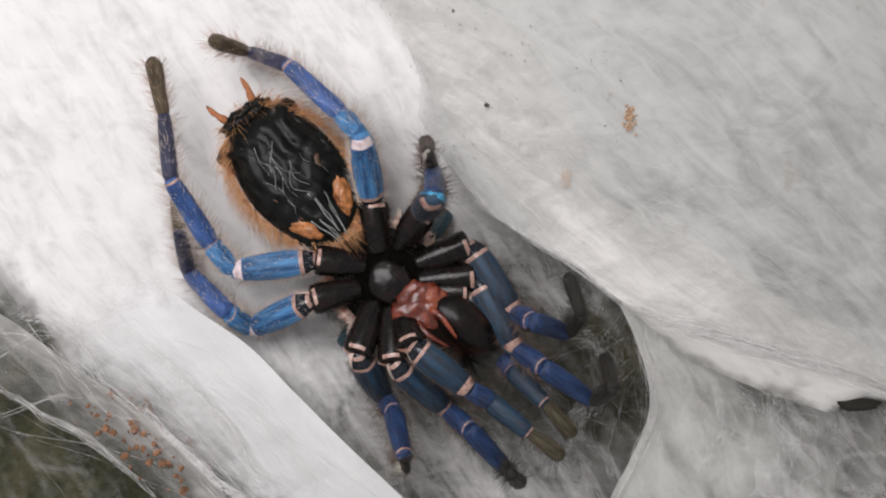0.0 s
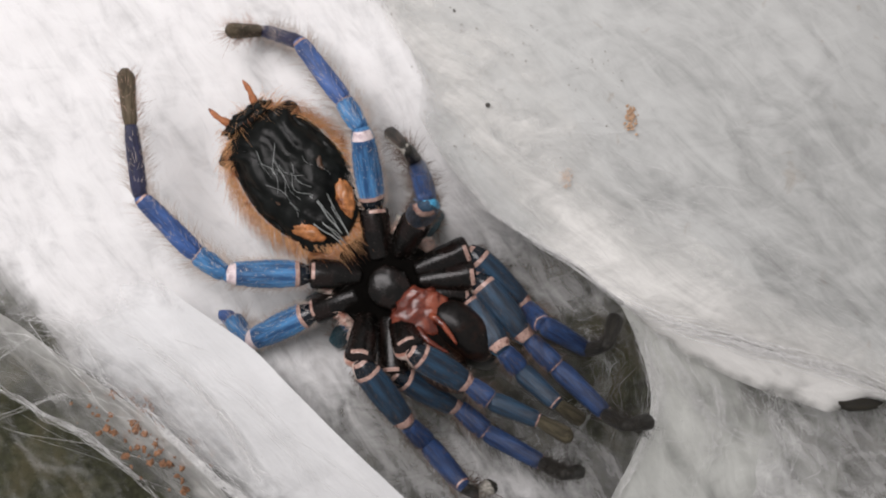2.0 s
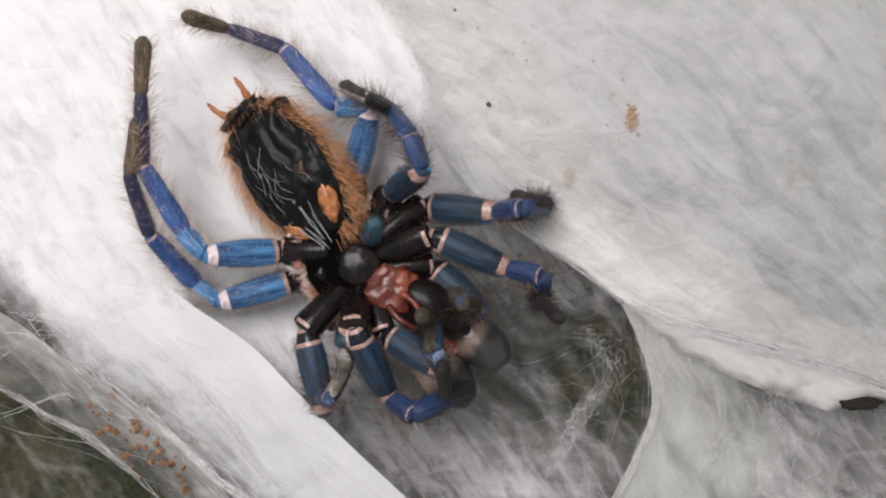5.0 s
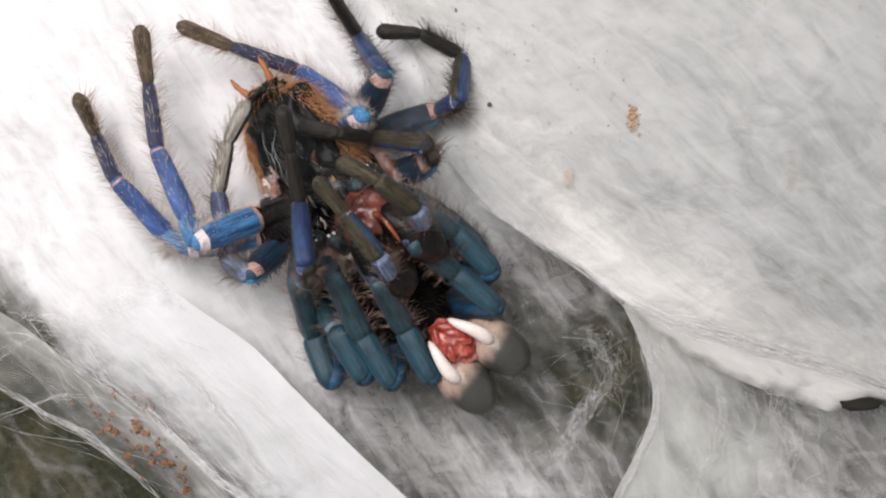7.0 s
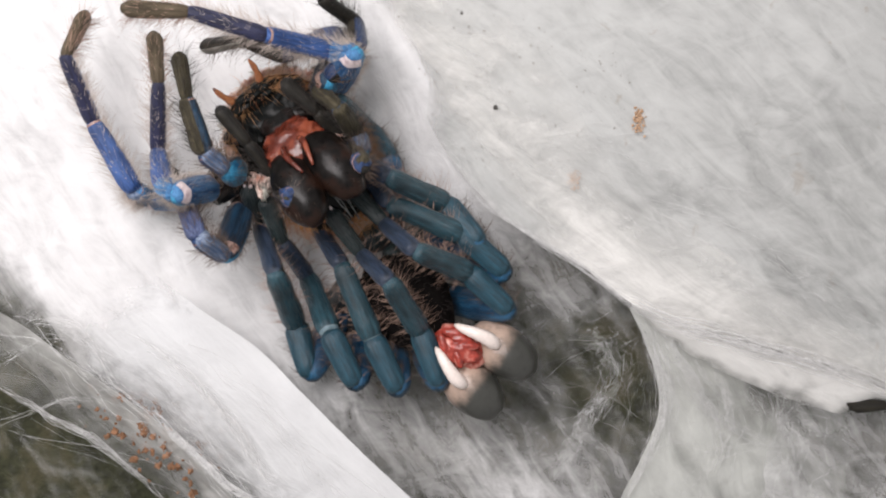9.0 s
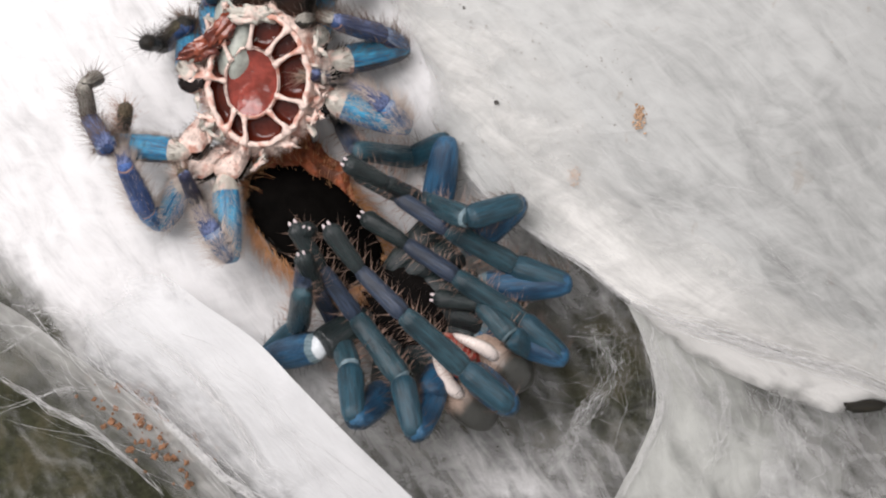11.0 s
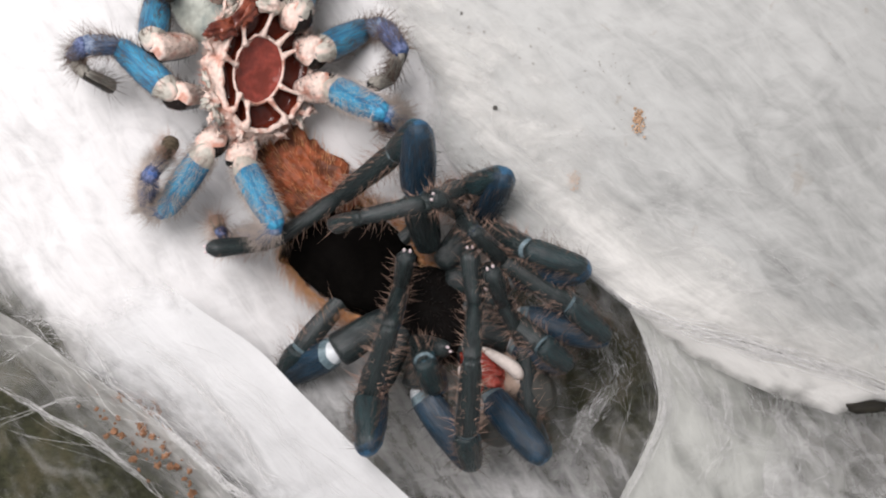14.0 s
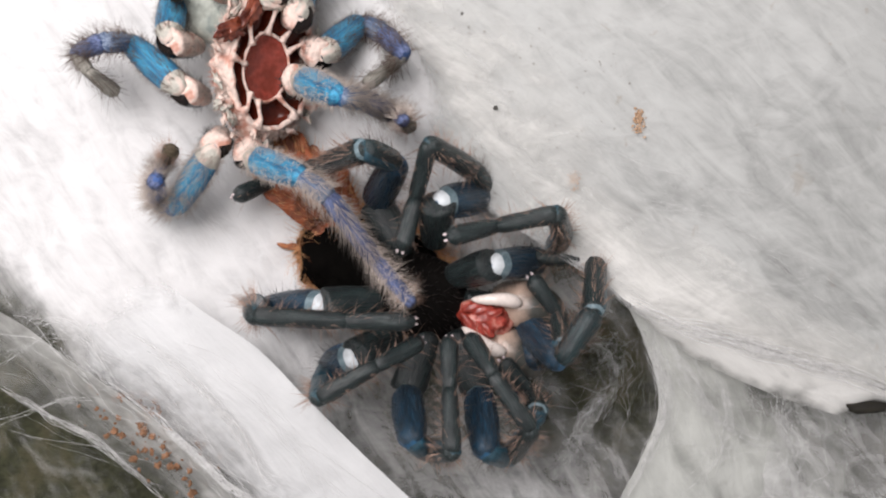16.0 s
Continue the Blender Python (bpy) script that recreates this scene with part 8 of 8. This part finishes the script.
    key_limb(skin_limbs["G"], LENGTHS["palp"], [
        (0, (-3.7, -7.1, -1.5, 4.1, -7.1, -1.3, 9.1, -16.5, -5, 11.3, -19.4, -2.7, 16.4, -24.3, 1.1, 20.8, -29.1, 2.4)),
        (1, (-3.7, -7.3, -1.5, 4.1, -7.2, -1.3, 9.4, -17.1, -1.3, 12.8, -19.7, -0.7, 18.4, -24.2, 2.8, 23.5, -27.6, 0.5)),
        (2, (-3.8, -7.6, -1.5, 3.8, -7.2, -2.8, 9.5, -15.9, 1.5, 12.2, -19.1, 0.6, 17.7, -23.9, 3.9, 22.1, -27.1, 0.1)),
        (3, (-3.4, -8.2, -1.5, 4.3, -6.9, -1.3, 10.3, -15.5, 2.6, 12.6, -18.7, 1, 17.3, -21.5, 6.9, 21, -23.5, 1.8)),
        (3.5, (-5.3, -7.6, -1.5, 2.3, -6.1, -1.4, 10.2, -14, -0.2, 12.9, -16.7, 1.8, 15.7, -18.1, 9.2, 18, -19.6, 3.2)),
        (4, (-6.2, -7.2, -1.5, 1, -4.8, 0.4, 9.1, -12.5, -0.8, 11.1, -14.5, 2.5, 12.7, -15, 10.3, 14, -14.8, 3.8)),
        (6.5, (-14.5, 1.6, 2, -9.5, -0.1, -3.7, -2.1, -2.8, 4.2, -3.7, -1, 7.8, -10.3, 1.9, 11.3, -16.2, 4.9, 12.1)),
        (7, (-14.4, 6.1, 4, -8.6, 4.5, -0.9, -3, 3.4, 8.8, -4.2, 5.8, 12.1, -9.3, 9.6, 17, -15.1, 12.6, 15.6)),
        (7.5, (-16, 9.4, 4.5, -9.2, 6.9, 1.6, -4.1, 5.7, 11.5, -5, 9.1, 9.1, -9.3, 12.9, 14.7, -15.3, 15.6, 15.6)),
        (8, (-19.6, 13.5, 5, -16.8, 12.2, -2.2, -9.2, 12.5, 6, -9.8, 13.9, 10, -12.6, 15.7, 17.3, -16.3, 17.9, 12.3)),
        (9, (-22.3, 15.2, 5, -18.6, 14, -1.8, -13.4, 14.9, 8, -14.4, 17.8, 5, -16.4, 21.2, 12, -20.2, 24.4, 7.7)),
        (11.5, (-30.9, 34.7, -3.5, -30.5, 34.8, 4.3, -33.8, 42, -3.7, -32.3, 43.8, -0.1, -30, 43.5, 7.6, -31.1, 46, 1.6)),
        (12, (-32.3, 41.6, -3.5, -30.9, 42.4, 4.1, -33.5, 48.4, -5, -32.7, 48.1, -0.8, -31.3, 46.8, 7, -32.4, 49.4, 1)),
        (12.5, (-32.3, 40.7, -3.5, -31, 41.5, 4.1, -33.4, 48.2, -4.5, -32.6, 48, -0.3, -31.2, 46.6, 7.5, -32.3, 49.2, 1.5)),
        (14, (-32.4, 40.6, -3.5, -31, 41.5, 4.1, -33.5, 48.2, -4.5, -32.7, 47.9, -0.3, -31.2, 46.6, 7.5, -32.3, 49.2, 1.5)),
        (14.5, (-32.4, 40.6, -3.5, -31, 41.5, 4.1, -33.5, 48.2, -4.5, -32.7, 47.9, -0.3, -31.3, 46.6, 7.5, -32.4, 49.2, 1.5)),
        (16, (-31.5, 40.6, -3.5, -30.2, 41.5, 4.1, -32.6, 48.2, -4.5, -31.9, 47.9, -0.3, -30.5, 46.6, 7.5, -31.5, 49.2, 1.5)),
    ], skin_root, TIMES, skin_belly_way)
    key_limb(skin_limbs["H"], LENGTHS["palp"], [
        (0, (-6.4, -9.4, -1.5, -4.6, -15, 3.7, 4.3, -21.7, 3.8, 7.5, -23.8, 1.7, 13.7, -28.6, 3.1, 18.4, -31.5, 6.7)),
        (1, (-6.8, -10.4, -1.5, -4.4, -15.8, 3.6, 4.4, -22.2, 1.1, 8.2, -24.1, 1.6, 14.6, -28.9, 1, 19, -31.2, 5.3)),
        (2, (-7, -10.7, -1.5, -5, -15.6, 4.3, 4.2, -21.2, 1.2, 7.6, -23.7, 1.8, 15, -26.6, 2.9, 19.4, -28.5, 7.4)),
        (3, (-6.5, -11.8, -1.5, -5, -15.7, 5.1, 4.8, -21.1, 6.1, 8.5, -23, 5, 14.9, -25.8, 1.1, 18.7, -24.6, 6.3)),
        (3.5, (-7.6, -10.7, -1.5, -6.4, -14.6, 5.1, 2.8, -20.9, 6.2, 6, -22.4, 8.6, 9.4, -24.2, 1.6, 10.7, -22.5, 7.8)),
        (4, (-8.5, -10.3, -1.5, -7.7, -14.7, 4.9, 1.7, -20.6, 5.8, 4.7, -21.1, 8.8, 7.2, -19.4, 1.4, 6.5, -17, 7.5)),
        (6.5, (-16.2, -1, 2, -12.9, -7.3, -1.2, -8, -12.1, 7.7, -9.5, -9.3, 10.6, -14.2, -4.2, 14.6, -18.4, 0.7, 13.3)),
        (7, (-17.1, 3.5, 4, -13.1, -0.9, -1.1, -8.1, -4.2, 8.4, -9.7, -1.3, 11.1, -14.6, 5, 12.2, -18.6, 10.1, 13)),
        (7.5, (-18.6, 5.9, 4.5, -14.7, 0.7, 0.2, -9.7, -3.5, 9.3, -11.3, 0.5, 9.4, -16.1, 6.8, 10.3, -20.2, 11.8, 11.4)),
        (8, (-24, 12.6, 5, -29.2, 10.3, -0.3, -29.8, 10.5, 10.9, -31.7, 12.8, 14, -33, 20.6, 15.3, -33.5, 27, 16.7)),
        (8.5, (-25.7, 13.1, 5, -30.6, 11.3, -0.8, -31.6, 11.4, 10.4, -33.9, 13.3, 13.5, -35.8, 21, 14, -36.6, 27.4, 15.3)),
        (9, (-27.5, 13.5, 5, -32, 12.2, -1.2, -33.4, 12.3, 9.9, -36.2, 14.6, 12.2, -38.3, 22.2, 13.8, -39.1, 28.5, 15.3)),
        (11.5, (-36.4, 33.7, -3.5, -35.7, 34.8, 4.2, -39.1, 42.7, -3, -37.5, 44.5, 0.6, -35, 44.1, 8.2, -35.5, 45.9, 1.8)),
        (12, (-36.9, 41.6, -3.5, -36.1, 42.4, 4.2, -39, 48.3, -4.8, -38.1, 48.1, -0.6, -36.4, 46.8, 7.1, -37.7, 49.3, 1.2)),
        (12.5, (-36.9, 40.7, -3.5, -36.2, 41.5, 4.2, -38.9, 48.2, -4.3, -38, 47.9, -0.1, -36.3, 46.6, 7.6, -37.6, 49.2, 1.6)),
        (14, (-36.9, 40.6, -3.5, -36.2, 41.5, 4.2, -38.9, 48.2, -4.3, -38, 47.9, -0.1, -36.3, 46.6, 7.6, -37.6, 49.2, 1.6)),
        (14.5, (-37, 40.6, -3.5, -36.2, 41.4, 4.2, -39, 48.2, -4.3, -38, 47.9, -0.1, -36.4, 46.6, 7.6, -37.7, 49.2, 1.6)),
        (16, (-36.1, 40.6, -3.5, -35.4, 41.4, 4.2, -38.1, 48.1, -4.3, -37.2, 47.9, -0.1, -35.6, 46.6, 7.6, -36.8, 49.1, 1.6)),
    ], skin_root, TIMES, skin_belly_way)
    key_limb(skin_limbs["I"], LENGTHS["front_leg"], [
        (0, (-8.2, -9.4, -1.5, -7.5, -17.6, 2.2, 0.9, -25.9, -3.6, 4.4, -28.4, 0.9, 10.4, -35.5, -3.8, 10.8, -34.8, 4.1, 12.6, -37.4, -1.9)),
        (1, (-8.2, -10.9, -1.5, -7.1, -18.4, 3.2, 1.7, -26.3, -2.6, 7.1, -29.4, -1.9, 15.4, -35.6, -3.5, 16.4, -35.3, 4.4, 18.4, -37, -1.8)),
        (2, (-8.3, -10.7, -1.5, -7.8, -19.5, 0.3, 2.5, -25.7, -5.1, 7.1, -29.7, -4.2, 15.9, -33.9, -0.1, 18.6, -34.1, 7.4, 21.5, -34.9, 1.3)),
        (3, (-7.9, -11.8, -1.5, -7.6, -18.8, 4.1, 2.9, -26.2, 1.2, 7.4, -30.1, -0.6, 17.2, -33.4, 1.1, 19.3, -32.7, 8.8, 22.6, -31.7, 3)),
        (3.5, (-9.4, -11.2, -1.5, -9.1, -18.7, 3.4, -0.8, -26.7, -3.1, 4, -30.6, -2.2, 12.9, -34.4, 1.8, 14.8, -33.6, 9.5, 18.8, -33.9, 4)),
        (4, (-10.3, -10.8, -1.5, -10.3, -17.3, 4.7, -3.1, -26.9, -0.8, 1.4, -31.1, 0, 9.1, -35.3, 5.7, 11.2, -35.3, 13.4, 14.2, -35.8, 7.3)),
        (6.5, (-17.5, -0.1, 2, -18.4, -4.3, 9.9, -16.6, -17.2, 7.6, -16.8, -14.9, 13.3, -19.3, -7.9, 6, -19.8, -2.6, 12, -20.5, 2.7, 16.2)),
        (7, (-18.8, 4.4, 4, -21.9, 0, -3.2, -20.4, -5.1, 8.8, -20.1, -2.5, 14.5, -21.5, 6.7, 9.6, -22.4, 14, 12.8, -23.2, 20.3, 15.3)),
        (7.5, (-20.4, 6.8, 4.5, -24.9, 3.5, -2.6, -23.5, -0.1, 10.1, -23.4, 2.3, 15.8, -25.4, 11.5, 11.2, -26.8, 19.3, 12.4, -28, 25.8, 13.8)),
        (8, (-23.1, 14.3, 5, -22.8, 9.6, -2.6, -17.6, 3.9, 8.1, -16.2, 3.7, 14.2, -19.8, 7.8, 5.2, -24.4, 14.3, 6.4, -27.8, 20, 7.8)),
        (8.5, (-24.4, 15.2, 5, -25.1, 11.4, -3.1, -21.4, 6.8, 8.7, -20, 6.6, 14.7, -22.7, 9.2, 4.9, -27.3, 15.6, 6.2, -31.5, 20.7, 7.7)),
        (9, (-25.7, 15.2, 5, -27, 12.4, -3.4, -24.3, 8.5, 8.9, -23, 7.8, 14.9, -25.9, 10.5, 5.2, -30.3, 16.2, 8.7, -34.4, 21.3, 10.2)),
        (11.5, (-40, 28.2, -3.5, -41.4, 28.4, 5.4, -45.2, 38.7, -2, -46.2, 39, 4.1, -50.6, 37.6, -5.3, -49.4, 34.2, 1.9, -48.4, 32.1, 8.2)),
        (12, (-42.4, 35.2, -3.5, -44, 31, 4.3, -52.9, 40.8, 3.7, -52.6, 40.1, 9.8, -57.4, 39.8, 0.5, -55, 37.2, 7.7, -53.7, 35, 14)),
        (12.5, (-41.5, 33.4, -3.5, -44.9, 29.8, 4, -49.8, 41, -1, -49, 40.4, 5.1, -52.7, 41, -4.6, -50.6, 38.4, 2.6, -48.7, 36.1, 8.8)),
        (14, (-41.5, 33.4, -3.5, -45.8, 31.5, 4.2, -47.1, 41.7, -4.1, -44.7, 41.2, 1.6, -46.4, 42.8, -8.6, -44.5, 41, -1, -42.9, 39.4, 5.4)),
        (14.5, (-41.5, 33.4, -3.5, -44.8, 32.2, 4.8, -46.3, 41.7, -4.2, -43.9, 41.2, 1.5, -46.5, 42.8, -8.6, -44.5, 41, -1, -42.9, 39.4, 5.4)),
        (16, (-40.7, 33.3, -3.5, -43, 32.1, 5.1, -44.2, 42.4, -3.1, -41.9, 41.8, 2.6, -44.4, 43.4, -7.5, -42.6, 40.7, -0.2, -41.8, 39.2, 6.4)),
    ], skin_root, TIMES, skin_belly_way)
    key_limb(skin_limbs["J"], LENGTHS["front_leg"], [
        (0, (-10.4, -8.5, -1.5, -13.1, -16.2, 2.2, -9.4, -24.6, -7.3, -7.7, -26, -1.5, -5.6, -31.1, 7.5, -5.9, -33.4, -0.2, -5.9, -33.4, 6.6)),
        (1, (-11.3, -10, -1.5, -12.6, -17.6, 3.1, -7.5, -25.9, -5.8, -4.6, -28.8, -1.1, -0.9, -34.3, 7.1, -0.5, -36.8, -0.5, 0.4, -36.6, 6.2)),
        (2, (-11.9, -10.7, -1.5, -12.8, -17.3, 4.6, -5.6, -27.5, 0.5, -2.5, -31.3, -3.4, 3.3, -36.6, 3.6, 5.7, -39.5, -3.4, 7.7, -36.9, 2.5)),
        (3, (-11.9, -11.8, -1.5, -12.7, -17.4, 5.5, -8.2, -29.2, 1.9, -6.1, -33.9, -1.6, 0.7, -38.1, 5.2, 2, -39.9, -2.4, 3.7, -36.4, 3.2)),
        (3.5, (-12.5, -10.7, -1.5, -14.1, -15.9, 5.7, -10.9, -28.1, 2, -8.9, -32.4, -2, -4.2, -36.9, 6.3, -3.1, -38.6, -1.5, -2.5, -34.4, 3.8)),
        (4, (-13, -9.9, -1.5, -15.4, -14.6, 5.7, -12.7, -27.2, 2.8, -10.7, -32.2, -0.3, -5.4, -34.7, 8.4, -4.4, -36.4, 0.7, -3.4, -33, 6.5)),
        (6.5, (-19.8, -1, 2, -25.1, -3.8, -4.7, -29.2, -13.2, 3.6, -33.9, -11.7, -0.1, -34.5, -4.4, 7.3, -33.3, 3.5, 7.3, -31.2, 10, 7.3)),
        (7, (-20.6, 3.5, 4, -25.1, 1.8, -3.6, -29.5, -4.3, 7.3, -33.4, -1.8, 3.1, -34.9, 8.6, 4.1, -33.2, 16.4, 4.7, -30, 22.4, 5)),
        (7.5, (-22.1, 4.2, 4.5, -26.8, 3.5, -3.2, -30, -1.4, 8.6, -34.3, -0.6, 4.3, -35.7, 9.8, 5.4, -34.9, 17.7, 6.2, -33.4, 24.1, 4.8)),
        (8, (-25.7, 12.6, 5, -31.8, 8.5, 0, -35.3, -1.1, 4, -39.2, 4, 6, -40.8, 13.4, 7, -39.7, 20.3, 6, -38, 26.2, 7)),
        (8.5, (-27, 12.6, 5, -32.4, 8.1, -0.6, -31.3, 4.7, 12, -33.8, -1, 12.6, -39.9, 4, 5.6, -42.2, 10.3, 1.3, -42.2, 17, 2.2)),
        (9, (-28.3, 12.6, 5, -32.9, 7.7, -1, -33.6, -0.7, 9.2, -36.8, 2.2, 13.6, -40.9, 9.1, 6.9, -43.6, 9.5, -0.6, -43, 12.7, 5.4)),
        (11.5, (-40.8, 21.8, -3.5, -41.6, 17.3, 4.2, -54.7, 18.6, 2.9, -54.8, 17.4, 9, -60.2, 21.9, 1.1, -58.5, 25.1, 8.2, -58, 28.7, 2.5)),
        (12, (-41.5, 25.2, -3.5, -42, 22.7, 5.1, -54.5, 26.7, 4, -56, 25.4, 9.8, -60.9, 27.3, 0.7, -58.6, 26.9, 8.4, -60.4, 28.8, 2.1)),
        (12.5, (-40.6, 25.2, -3.5, -42.1, 22.7, 5, -53.2, 28.5, 1.1, -55.3, 28, 6.9, -60.6, 29.1, -2.1, -58, 27.4, 5.3, -59.7, 29.3, -1)),
        (14, (-40.6, 25.2, -3.5, -42, 23.9, 5.3, -51.7, 32.3, 2, -55.3, 31.4, 7, -60.2, 31.3, -2.3, -56.4, 27.6, 3.7, -54, 26.4, -2.6)),
        (14.5, (-40.6, 25.1, -3.5, -42.5, 24.3, 5.3, -51.9, 32.8, 1.5, -55.6, 31.5, 6.3, -60.5, 31.9, -3, -56.3, 28.2, 2.8, -53.2, 26.2, -2.9)),
        (16, (-39.7, 25.1, -3.5, -40.8, 24.7, 5.4, -50.2, 32.9, 1.2, -52.9, 31.8, 6.7, -59.6, 31.6, -1.5, -55.8, 27.9, 4.5, -53.2, 25.3, -1.2)),
    ], skin_root, TIMES, skin_belly_way)


motions()
